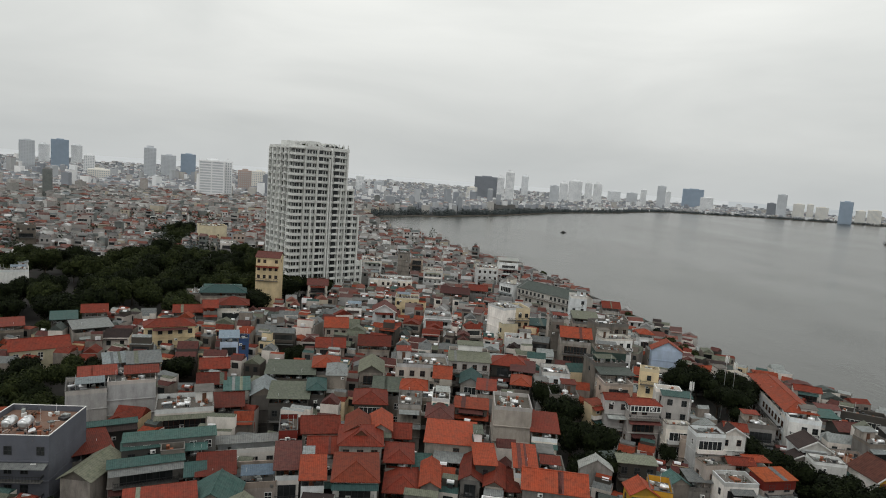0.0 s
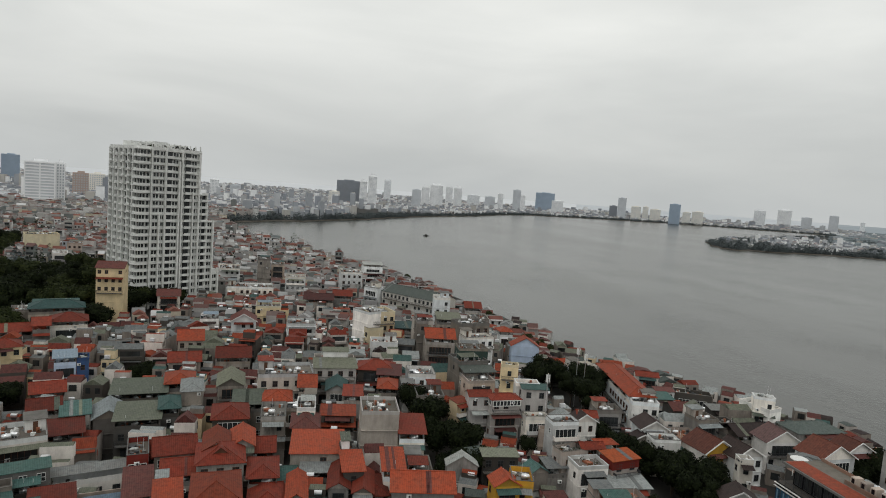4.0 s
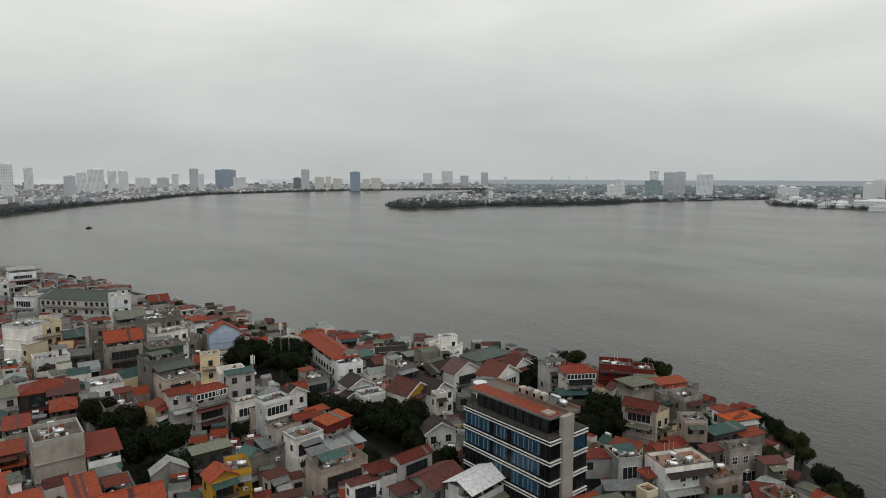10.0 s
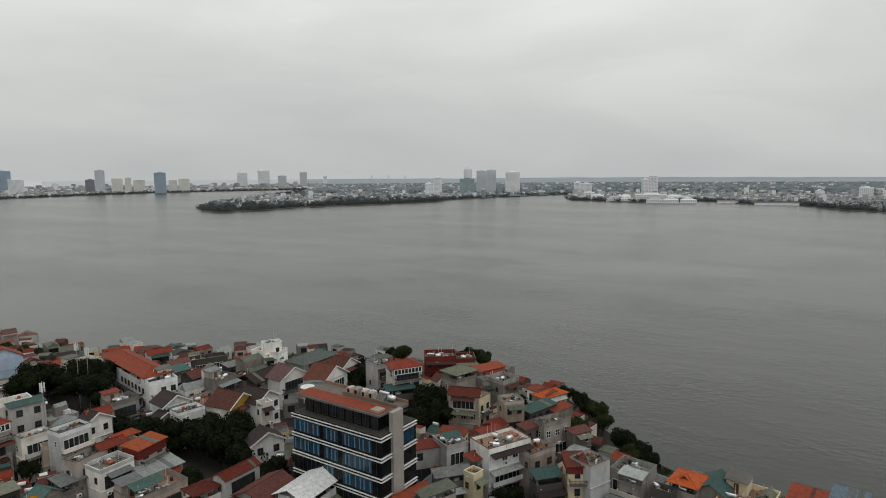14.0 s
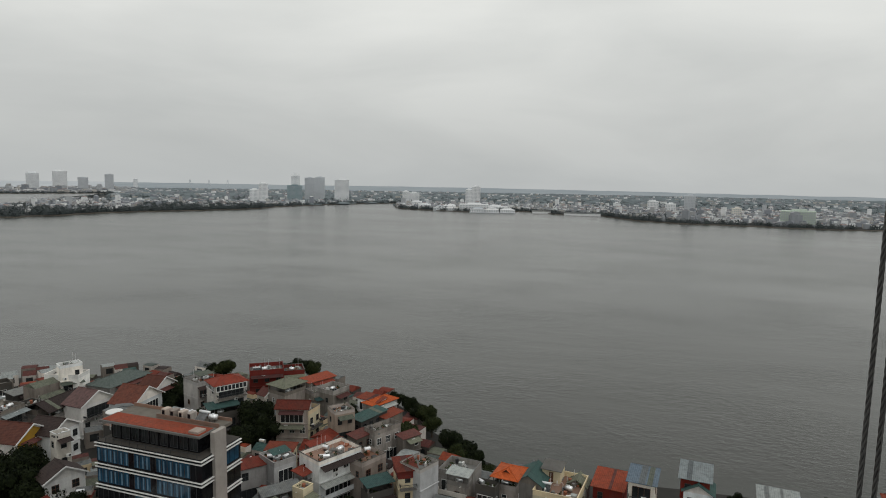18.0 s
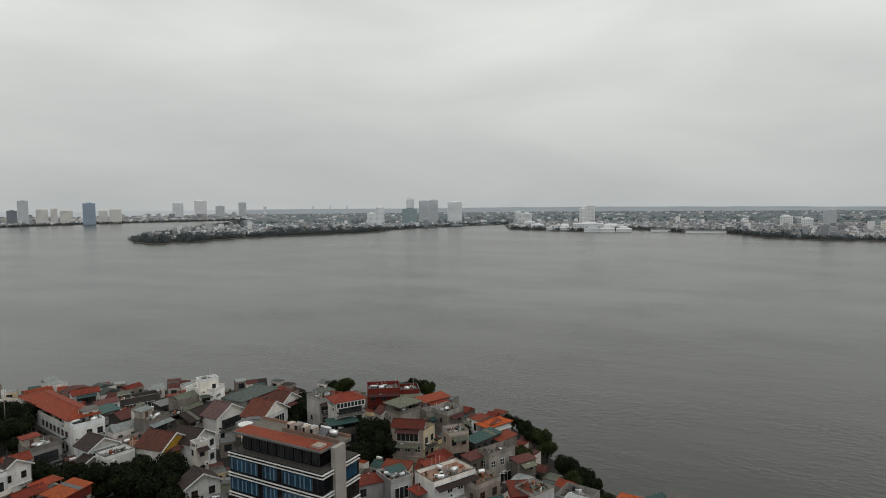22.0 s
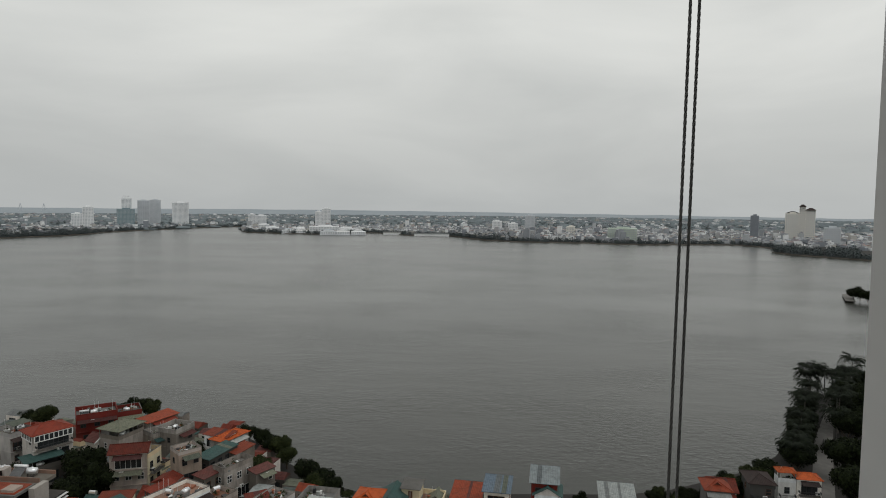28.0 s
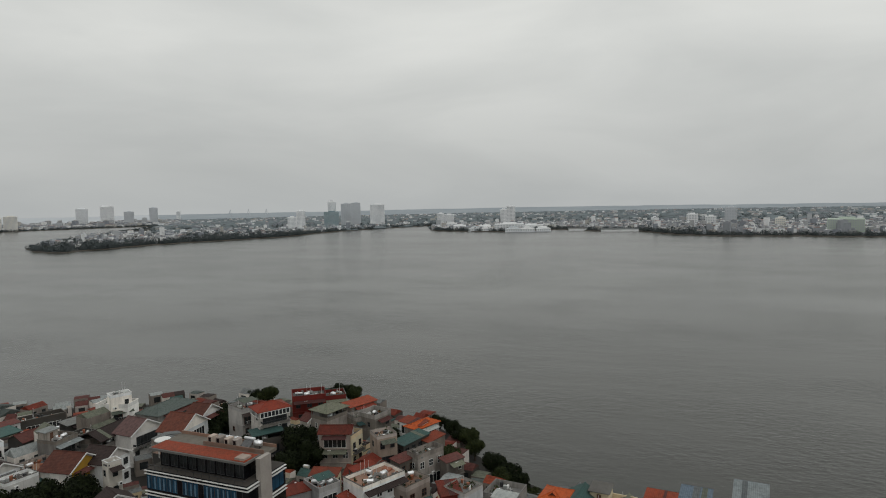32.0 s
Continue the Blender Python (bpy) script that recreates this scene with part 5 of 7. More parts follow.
SPOTS = []
for iy in range(0, 126):
    for ix in range(-62, 62):
        gx = ix * 6.3 + fill.uniform(-1.2, 1.2) + (iy % 2) * 3
        gy = iy * 7.5 + fill.uniform(-1.2, 1.2) - 160
        az, dist = bearing(gx, gy)
        if dist < 62 or dist > 640 or az < -42 or az > 82 or gy < -150:
            continue
        SPOTS.append((dist, gx, gy, az))
SPOTS.sort()
WALLS = ["grey_render"] * 6 + ["white_paint"] * 4 + ["dark_render"] * 2 + ["grey_render", "pale_render", "pale_render", "cream_paint"]
ROOFKINDS = ["red_roof"] * 5 + ["orange_roof"] * 4 + ["dull_red_roof"] * 5 + ["grey_roof"] * 5 + ["green_roof"] * 2 + ["olive_roof"] * 3 + ["pale_roof"] * 2 + ["slate_roof"] * 2 + ["brown_roof"]
mid = Solid()
count = 0
for dist, gx, gy, az in SPOTS:
    if in_poly(gx, gy, LAKE) or in_park(gx, gy) or (gx - TOWER_AT[0]) ** 2 + (gy - TOWER_AT[1] - 14) ** 2 < 27 ** 2:
        continue
    if dist < 430 and near_placed(gx, gy, 3.0):
        continue
    if near_shore(gx, gy, 9):
        continue
    if 14 < az < 80 and dist < 215 and fill.random() < 0.8:
        continue
    by_water = near_shore(gx, gy, 30)
    if 38 < az < 80 and near_shore(gx, gy, 20):
        continue
    if in_open(gx, gy):
        continue
    w, d = fill.choice((fill.uniform(3.6, 5.2), fill.uniform(5, 7.2))), fill.uniform(5.2, 8.0)
    h = fill.uniform(6.8, 10.5) if dist < 260 else fill.uniform(7.0, 11.5) + (fill.uniform(3, 6) if fill.random() < 0.08 else 0)
    if az < 14 and 225 < dist < 420:
        h = fill.uniform(5.2, 8.4)
    if by_water:
        h = fill.uniform(4.5, 6.5) if dist < 260 else fill.uniform(4.5, 7.0)
    ang = (-4 if az < 20 else -8) + fill.gauss(0, 8) + (-az * 0.5 if az < 20 else 0)
    if count < 60 and dist < 240:
        count += 1
        house(gx, gy - 4, ang, w, d, h, fill.choice(("shed", "gablex", "hip", "shed", "flat", "gablex", "gabley")), fill.choice(WALLS), fill.choice(ROOFKINDS), 1, "infill houses")
    else:
        PLACED.append((gx + math.sin(radians(ang)) * d / 2, gy - math.cos(radians(ang)) * d / 2, ang, w, d))
        cw, cr = ("hazed_city_wall", "city_roof") if dist > 250 else (fill.choice(WALLS), fill.choice(ROOFKINDS))
        a = radians(ang)
        c_, s_ = math.cos(a), math.sin(a)

        def spot(lx, ly):
            return gx + lx * c_ - ly * s_, gy + lx * s_ + ly * c_

        cut = fill.uniform(0.35, 0.65)
        h2 = h - fill.choice((0, 1.2, 2.6, 3.2))
        front_tall = fill.random() < 0.4
        for ly, dd, hh in ((-d / 2 + d * cut / 2, d * cut, h if front_tall else h2), (-d / 2 + d * (1 + cut) / 2, d * (1 - cut), h2 if front_tall else h)):
            rise = fill.choice((0, 0, 0.6, 1.0, 1.4, 1.7, 1.3) if az > 14 else (0, 1.0, 1.4, 1.7, 1.5))
            turn = math.pi / 2 if fill.random() < 0.4 else 0
            px, py = spot(0, ly)
            mid.rot_box(px, py, dd if turn else w, w if turn else dd, 0.8, hh, a + turn, cw, (cr, rise))
            if rise == 0 and not by_water:
                px, py = spot(fill.uniform(-0.2, 0.2) * w, ly + 0.1 * dd)
                mid.rot_box(px, py, w * fill.uniform(0.4, 0.95), dd * 0.5, hh, hh + fill.uniform(1.7, 2.5), a, cw, (cr, fill.choice((0, 0.4, 0.7))))
                if fill.random() < 0.75:
                    px, py = spot(fill.uniform(-0.3, 0.3) * w, ly - 0.35 * dd)
                    mid.rot_box(px, py, 1.3, 0.9, hh + 0.3, hh + 1.15, a, "pale_metal")
        fh = h if front_tall else h2
        for fl in range(3):
            zz = fh - 2.7 - fl * 3.1
            if zz < 1:
                break
            kind = fill.random()
            if kind < 0.4:
                px, py = spot(0, -d / 2)
                mid.rot_box(px, py, w * 0.78, 0.14, zz, zz + 2.1, a, "window_glass")
                px, py = spot(0, -d / 2 - 0.4)
                mid.rot_box(px, py, w * 0.95, 0.8, zz - 0.25, zz + 0.6, a, cw)
            elif kind < 0.8:
                for sx in (-0.25, 0.25):
                    px, py = spot(sx * w, -d / 2)
                    mid.rot_box(px, py, 1.1, 0.14, zz + 0.5, zz + 1.9, a, "window_glass")
            if fill.random() < 0.3:
                px, py = spot(0, -d / 2 - 0.6)
                mid.rot_box(px, py, w * 0.9, 1.2, zz + 2.3, zz + 2.4, a, cr, (cr, 0))
# low lean-tos and small rooms squeezed into the gaps, and small trees
small = 0
GAPS = []
for iy in range(0, 110):
    for ix in range(-60, 75):
        gx, gy = ix * 3.7 + fill.uniform(-0.8, 0.8), iy * 4.3 + fill.uniform(-0.8, 0.8) - 140
        az, dist = bearing(gx, gy)
        if 62 < dist < 300 and -38 < az < 79:
            GAPS.append((dist, gx, gy, az))
GAPS.sort()
GREEN = []
for dist, gx, gy, az in GAPS:
    if small >= 900 or in_poly(gx, gy, LAKE) or in_park(gx, gy) or in_open(gx, gy) or near_shore(gx, gy, 7) or near_placed(gx, gy, 1.3):
        continue
    if fill.random() < 0.16:
        GREEN.append((gx, gy))
        PLACED.append((gx, gy - 1.5, 0, 3, 3))
        continue
    small += 1
    w, d = fill.uniform(3.0, 4.0), fill.uniform(3.2, 4.2)
    ang = (-6 if az < 46 else -96) + fill.gauss(0, 6)
    if 15 < az < 46:
        ang = -az + fill.gauss(0, 10)
    PLACED.append((gx + math.sin(radians(ang)) * d / 2, gy - math.cos(radians(ang)) * d / 2, ang, w, d))
    a, hh = radians(ang), BASE + (fill.uniform(2.6, 4.6) if az > 14 else fill.uniform(3.2, 7.6))
    cw, cr = fill.choice(WALLS), fill.choice(ROOFKINDS)
    mid.rot_box(gx, gy, w, d, 0.8, hh, a, cw, (cr, fill.choice((0.3, 0.6, 1.0))))
    fx, fy = gx + math.sin(a) * (d / 2), gy - math.cos(a) * (d / 2)
    mid.rot_box(fx, fy, w * 0.5, 0.14, hh - 2.2, hh - 0.6, a, "window_glass")
    if fill.random() < 0.35 and not near_shore(gx, gy, 28):
        tx, ty = gx + fill.uniform(-0.6, 0.6), gy + fill.uniform(-0.6, 0.6)
        mid.rot_box(tx, ty, 0.9, 0.6, hh, hh + 0.9, a, "dark_metal_and_shade")
        mid.tube((tx - 0.65 * math.cos(a), ty - 0.65 * math.sin(a), hh + 1.25), (tx + 0.65 * math.cos(a), ty + 0.65 * math.sin(a), hh + 1.25), 0.42, 0.42, "steel", 8)
    if fill.random() < 0.6 and not near_shore(gx, gy, 28):
        mid.rot_box(gx - math.sin(a) * d * 0.2, gy + math.cos(a) * d * 0.2, w * 0.85, d * 0.5, hh, hh + fill.uniform(0.8, 1.7), a, fill.choice(WALLS), (fill.choice(ROOFKINDS), 0.4))
tagged(new("town_houses", mid.mesh("town_houses")), "packed grey and cream town houses with red, grey and green roofs", "houses", kind="stuff")

# small odds and ends on the roof decks, ledges and walls
clutter = Solid()
cq = random.Random(91)
plain("clay_pot", (0.30, 0.11, 0.06), 0.8)
for m_, w_, y0_, y1_, z_ in DECKS:
    for _ in range(int(5 + w_ * (y1_ - y0_) / 2.6)):
        px, py = cq.uniform(-0.42, 0.42) * w_, cq.uniform(y0_ + 0.2, y1_ - 0.2)
        o = m_ @ Vector((px, py, z_))
        a = cq.uniform(0, 3.1)
        pick = cq.random()
        if pick < 0.035 and o.x * o.x + o.y * o.y > 8100:
            c_, s_ = math.cos(a) * 0.6, math.sin(a) * 0.6
            clutter.tube((o.x - c_, o.y - s_, o.z + 0.75), (o.x + c_, o.y + s_, o.z + 0.75), 0.42, 0.42, "steel", 10)
            clutter.rot_box(o.x, o.y, 0.8, 0.5, o.z, o.z + 0.4, a, "dark_metal_and_shade")
        elif pick < 0.16:
            clutter.rot_box(o.x, o.y, 0.85, 0.35, o.z, o.z + 0.6, a, "white_trim")
        elif pick < 0.36:
            clutter.tube((o.x, o.y, o.z), (o.x, o.y, o.z + cq.uniform(0.5, 1.0)), 0.3, 0.34, cq.choice(("clay_pot", "clay_pot", "dark_metal_and_shade", "paving", "dark_metal_and_shade", "pale_roof")), 8)
        elif pick < 0.56:
            r_ = cq.uniform(0.25, 0.5)
            for _k in range(10):
                d_ = Vector((cq.gauss(0, r_ * 0.6), cq.gauss(0, r_ * 0.6), abs(cq.gauss(0.4, 0.25))))
                p_ = o + d_
                clutter.add([(p_.x - 0.2, p_.y, p_.z), (p_.x + 0.1, p_.y + 0.2, p_.z + 0.12), (p_.x + 0.12, p_.y - 0.2, p_.z + 0.25)], [(0, 1, 2)], "light_leaves")
            clutter.rot_box(o.x, o.y, 0.6, 0.35, o.z, o.z + 0.3, a, "clay_pot")
        elif pick < 0.72:
            l_ = cq.uniform(1, 2.6)
            clutter.tube((o.x, o.y, o.z + 0.06), (o.x + math.cos(a) * l_ * 0.6, o.y + math.sin(a) * l_ * 0.6, o.z + 0.1), 0.05, 0.05, "white_trim", 5)
        elif pick < 0.82:
            clutter.tube((o.x, o.y, o.z), (o.x, o.y, o.z + cq.uniform(1.6, 3.2)), 0.03, 0.03, "pale_metal", 5)
        else:
            w2, d2 = cq.uniform(0.8, 1.8), cq.uniform(0.6, 1.3)
            clutter.rot_box(o.x, o.y, w2, d2, o.z, o.z + cq.uniform(0.15, 0.5), a, cq.choice(("grey_roof", "paving", "clay_pot", "pale_roof", "dark_metal_and_shade")))
tagged(new("rooftop_clutter", clutter.mesh("rooftop_clutter")), "pots, pipes, cooling units and odd boxes strewn over the roof decks", "rooftop clutter", kind="stuff")

ROPE_A, ROPE_B, ROPE_LEAN = (1.507, -0.362), (1.533, -0.395), (-0.0015, -0.010)
PIER_X, PIER_Y = 2.22, 1.40


# ---- the apartment tower ----
TZ = 70.6
FLOORS = 23
FH = TZ / FLOORS


tw = thing("apartment_tower", pose(-70.4, 286.5, 0, 0, 0, 39), "tall pale grey apartment tower with stepped end and balconies", "apartment tower")
STEPS = [(0, 28, TZ), (28, 32, 52.5), (32, 35.5, 40.0), (35.5, 38.7, 17.5)]
DEEP = 27.5
for x0, x1, z1 in STEPS:
    inset = 0.9
    s = Solid().box(x0 + (inset if x0 == 0 else 0), x1, inset, DEEP - inset, 0.5, z1 - 0.3, "tower_paint")
    part("wall", s, tw)
for k in range(1, FLOORS + 1):
    z = k * FH
    xe = max(x1 for x0, x1, z1 in STEPS if z1 >= z - 0.8)
    s = Solid()
    # slab with a bowed balcony at the near corner
    ring = [(-1.5, 0.6), (-1.1, -0.9), (0.4, -1.6), (2.6, -1.7), (4.4, -1.1), (4.8, 0.0), (xe + 0.35, 0.0), (xe + 0.35, DEEP), (-0.1, DEEP), (-0.1, 4.4), (-1.3, 3.4)]
    s.slab([(x, y, z) for x, y in ring], 0.36, "tower_paint")
    part("floor_slab", s, tw)
    if z < TZ - 1:
        s = Solid()
        rail = ring[:6]
        for (xa, ya), (xb, yb) in zip(rail, rail[1:]):
            s.slab([(xa, ya, z + 0.75), (xb, yb, z + 0.75), (xb * 0.97 + 0.06, yb * 0.97 + 0.08, z + 0.75), (xa * 0.97 + 0.06, ya * 0.97 + 0.08, z + 0.75)], 0.75, "tower_paint")
        part("balcony_parapet", s, tw)
        for bx in (13.5, 22.0, 30.2):
            if bx < xe - 1.5:
                s = Solid()
                s.box(bx - 1.5, bx + 1.5, -0.95, 0.0, z - 0.3, z - 0.05, "tower_paint")
                s.box(bx - 1.5, bx + 1.5, -0.95, -0.85, z - 0.05, z + 0.8, "tower_paint")
                part("balcony", s, tw)
for x, z1 in ((5.4, TZ), (9.2, 42.5), (11.8, TZ), (18.0, 66.0), (19.3, TZ), (24.6, 52.5), (27.6, TZ), (31.6, 52.5), (35.1, 40), (38.4, 17.5)):
    s = Solid().box(x - 0.32, x + 0.32, -0.5, 0.95, 0.5, z1 + 0.4, "tower_paint")
    part("pier", s, tw)
for y in (5.0, 9.5, 14.0, 18.5, 23.0, 27.2):
    s = Solid().box(-0.55, 0.95, y - 0.3, y + 0.3, 0.5, TZ + 0.3, "tower_paint")
    part("pier", s, tw)
win_a = grid_window(2.7, 2.0, 2, 1, "tower_paint", "window_glass", 0.2, 0.16, 0.18)
win_b = grid_window(2.6, 2.3, 3, 1, "dark_metal_and_shade", "window_glass", 0.06, 0.06, 0.1)
side_s = Solid()
for k in range(FLOORS):
    z = k * FH
    xe = max(x1 for x0, x1, z1 in STEPS if z1 >= z + FH - 0.8)
    x = 2.0
    while x < xe - 1.0:
        near = any(abs(x - b_) < 1.3 for b_ in (13.5, 22.0, 30.2))
        part("window", win_b if near else win_a, tw, at=pose(x, 0.898, z + (0.25 if near else 0.55)))
        x += 2.9
    for i in range(9):
        y = 2.2 + i * 2.9
        side_s.box(0.78, 0.9, y - 0.95, y + 0.95, z + 0.7, z + 2.4, "window_glass")
        side_s.box(0.6, 0.8, y - 0.08, y + 0.08, z + 0.6, z + 2.4, "tower_paint")
        if i % 2 == 0:
            side_s.box(-0.75, 0.5, y - 1.2, y + 1.2, z + 0.1, z + 0.25, "tower_paint")
            side_s.box(-0.75, -0.65, y - 1.2, y + 1.2, z + 0.25, z + 0.95, "tower_paint")
ob = part("side_glazing", side_s, tw)
ob["kind"] = "stuff"
for bx0, bx1, by0, by1, bz in ((2, 7, 3, 9, 2.6), (9, 15, 5, 14, 3.6), (17, 23, 3, 8, 2.2), (20, 27, 10, 16, 3.2), (4, 12, 16, 24, 3.4)):
    part("roof_house", Solid().box(bx0, bx1, by0, by1, TZ, TZ + bz, "tower_paint", "concrete"), tw)
part("roof_parapet", Solid().box(-0.1, 28.3, 0.0, 0.2, TZ, TZ + 1.1, "tower_paint").box(-0.1, 0.1, 0.2, DEEP, TZ, TZ + 1.1, "tower_paint"), tw)
tq = random.Random(61)
for i in range(34):
    bx = tq.uniform(0.6, 27.4)
    part("roof_ornament", Solid().box(-0.5, 0.5, -0.4, 0.4, 0, tq.uniform(0.8, 2.4), tq.choice(("tower_paint", "tower_paint", "dark_render", "light_leaves"))), tw, at=pose(bx, tq.uniform(0.6, 3.0), TZ + 0.002))
for i in range(12):
    part("railing_post", cached("tpost", lambda: Solid().box(-0.2, 0.2, -0.2, 0.2, 0, 1.9, "tower_paint").mesh("railing_post")), tw, at=pose(0.6 + i * 2.45, 0.1, TZ + 1.1))
for x in (16.5, 19.0, 21.5):
    part("roof_gable", roof_solid("gabley", 2.0, 2.0, 0, "grey_roof"), tw, at=pose(x, 0.4, TZ + 1.4))

# ---- the glazed office block ----
of = thing("office_building", pose(75.0, 82.8, BASE, 0, 0, -90.7), "dark office block with blue glazing and white bands", "office building")
OW, OD, OT = 20.9, 9.8, 18.7
part("wall", Solid().box(0.3, OW - 0.3, 0.3, OD, -0.3, OT, "black_glass", "dark_render"), of)
pane = cached("pane", lambda: Solid().box(-0.52, 0.52, -0.05, 0.02, 0, 2.35, "blue_glass").mesh("pane"))
blind = cached("blind", lambda: Solid().box(-0.14, 0.14, -0.06, -0.045, 0, 1.9, "blind_cloth").mesh("blind"))
dpane = cached("dpane", lambda: Solid().box(-0.52, 0.52, -0.05, 0.02, 0, 2.35, "black_glass").mesh("pane"))
mull = cached("mull", lambda: Solid().box(-0.035, 0.035, -0.09, 0.02, 0, 2.35, "dark_metal_and_shade").mesh("mullion"))
for fl in range(5):
    z = OT - (fl + 1) * 3.45 + 0.2
    for nm, zz in (("band", z + 2.95), ("band", z + 2.42)):
        s = Solid()
        s.box(-0.05, OW + 0.05, 0.05, 0.3, zz, zz + 0.1, "white_trim")
        s.box(OW - 0.3, OW + 0.05, 0.3, 9.8, zz, zz + 0.1, "white_trim")
        part(nm, s, of)
    lit = (range(0, 17), range(0, 17), (7, 8) + tuple(range(11, 17)), (), ())[fl]
    for c in range(19):
        part("pane", pane if c in lit and c not in (6, 10) else dpane, of, at=pose(0.85 + c * 1.08, 0.298, z))
        part("mullion", mull, of, at=pose(0.31 + c * 1.08, 0.296, z))
    for c in lit:
        if c not in (6, 10):
            part("blind", blind, of, at=pose(0.85 + c * 1.08 + (0.12 if c % 3 else -0.14), 0.298, z + 0.12))
    for c in range(2):
        part("pane", dpane, of, at=pose(OW - 0.298, 0.9 + c * 1.1, z, 0, 0, 90))
    for c in range(3):
        part("pane", pane if fl == 0 else dpane, of, at=pose(OW - 0.298, 6.4 + c * 1.15, z, 0, 0, 90))
part("lift_shaft", Solid().box(OW - 0.6, OW + 0.25, 2.9, 5.6, -0.3, OT + 3.35, "shaft_paint"), of)
part("top_storey", Solid().box(1.5, OW - 2.2, 2.2, 7.0, OT, OT + 2.9, "black_glass"), of)
for c in range(9):
    part("terrace_door", cached("tdoor", lambda: grid_window(1.5, 2.3, 2, 1, "dark_metal_and_shade", "window_glass")), of, at=pose(2.6 + c * 1.9, 2.198, OT + 0.2))
s = Solid().slab([(0.4, 0.8, OT + 3.3), (OW - 0.9, 0.8, OT + 3.3), (OW - 0.9, 4.6, OT + 3.3), (0.4, 4.6, OT + 3.3)], 0.35, "concrete")
s.box(0.7, OW - 1.2, 1.1, 4.4, OT + 3.3, OT + 3.36, "orange_roof")
part("roof_deck", s, of, "terracotta roof deck")
part("roof_deck", Solid().slab([(0.4, 4.604, OT + 3.2), (OW - 0.6, 4.604, OT + 3.2), (OW - 0.6, 8.2, OT + 3.2), (0.4, 8.2, OT + 3.2)], 0.5, "concrete"), of)
part("deck_wall", Solid().box(8.0, OW - 0.7, 5.0, 5.2, OT + 3.2, OT + 3.85, "terrace"), of, "pale terracotta low wall")
part("deck_wall", Solid().box(0.4, OW - 0.6, 8.0, 8.2, OT + 3.2, OT + 3.7, "terrace"), of)
part("hatch", Solid().box(OW - 3.4, OW - 1.6, 1.4, 3.2, OT + 3.36, OT + 3.7, "pink_paint"), of)
for c in range(4):
    part("dormer", Solid().box(8.6 + c * 1.7, 9.5 + c * 1.7, 5.4, 6.8, OT + 3.2, OT + 4.6, "pink_paint").box(8.8 + c * 1.7, 9.3 + c * 1.7, 5.36, 5.4, OT + 3.5, OT + 4.45, "black_glass"), of)
s = Solid()
for c in range(13):
    s.box(1.0 + c * 1.6, 1.06 + c * 1.6, -0.15, -0.09, OT, OT + 0.95, "dark_metal_and_shade")
s.box(0.9, OW, -0.16, -0.08, OT + 0.95, OT + 1.02, "dark_metal_and_shade")
part("railing", s, of)
om = pose(75.0, 82.8, BASE, 0, 0, -90.7)
for px, py in ((11.6, 7.2), (13.2, 7.2), (17.6, 7.0)):
    tank(om @ pose(px, py, OT + 3.2, 0, 0, 8))
heater(om @ pose(15.5, 7.2, OT + 3.2))
# round white roof canopy beside it
disc = thing("roof_canopy", om @ pose(-3.2, 7.2, OT - 1.0), "round white canopy on thin posts over a roof terrace", "canopy")
part("canopy_top", Solid().tube((0, 0, 2.9), (0, 0, 3.02), 1.4, 1.34, "white_trim", 24), disc)
for a in range(4):
    part("post", Solid().tube((1.0 * math.cos(a * 1.571), 1.0 * math.sin(a * 1.571), 0.0), (1.0 * math.cos(a * 1.571), 1.0 * math.sin(a * 1.571), 2.9), 0.05, 0.05, "white_trim", 8), disc)
annex = thing("office_annex", om @ pose(-4.6, 4.5, 0), "low terracotta-topped annex beside the office block", "annex")
part("wall", Solid().box(-1.5, 4.2, 3.0, 9, -0.3, OT - 1.0, "dark_render", "terrace"), annex)

# ---- trees ----
tr = random.Random(8)


def crown_mesh(seed, leaf, n, mat):
    """Small leaf sprays over several overlapping bulging lobes, so that the outline is ragged and has gaps."""
    q = random.Random(seed)
    s = Solid()
    lobes = [(0, 0, -0.05, 0.62)]
    for i in range(11):
        a = i * 2.4 + q.uniform(-0.4, 0.4)
        e = q.uniform(0.3, 0.72)
        lobes.append((math.cos(a) * e, math.sin(a) * e, q.uniform(-0.25, 0.5) * (1.1 - e * 0.7), q.uniform(0.24, 0.42)))
    for lx, ly, lz, lr in lobes:
        bm = bmesh.new()
        bmesh.ops.create_icosphere(bm, subdivisions=1, radius=lr * 0.84)
        vs = [(v.co.x + lx, v.co.y + ly, v.co.z * 0.85 + lz) for v in bm.verts]
        s.add(vs, [tuple(v.index for v in f.verts) for f in bm.faces], mat)
        bm.free()
    tot = sum(l_[3] ** 2 for l_ in lobes)
    for lx, ly, lz, lr in lobes:
        for _ in range(int(n * lr * lr / tot)):
            d = Vector((q.gauss(0, 1), q.gauss(0, 1), q.gauss(0.25, 1))).normalized()
            rad = lr * q.uniform(0.8, 1.12)
            p = Vector((lx + d.x * rad, ly + d.y * rad, lz + d.z * rad * 0.85))
            nrm = (d + Vector((q.gauss(0, 0.5), q.gauss(0, 0.5), q.gauss(0.2, 0.5)))).normalized()
            u = nrm.orthogonal().normalized()
            w = nrm.cross(u)
            sz = leaf * q.uniform(0.6, 1.4)
            k = q.uniform(0, 6.28)
            a = (math.cos(k) * u + math.sin(k) * w) * sz
            b_ = (-math.sin(k) * u + math.cos(k) * w) * sz
            s.add([tuple(p - a - b_ * 0.5), tuple(p + a), tuple(p - a * 0.4 + b_ * 0.9)], [(0, 1, 2)], mat)
    return s.mesh("crown")


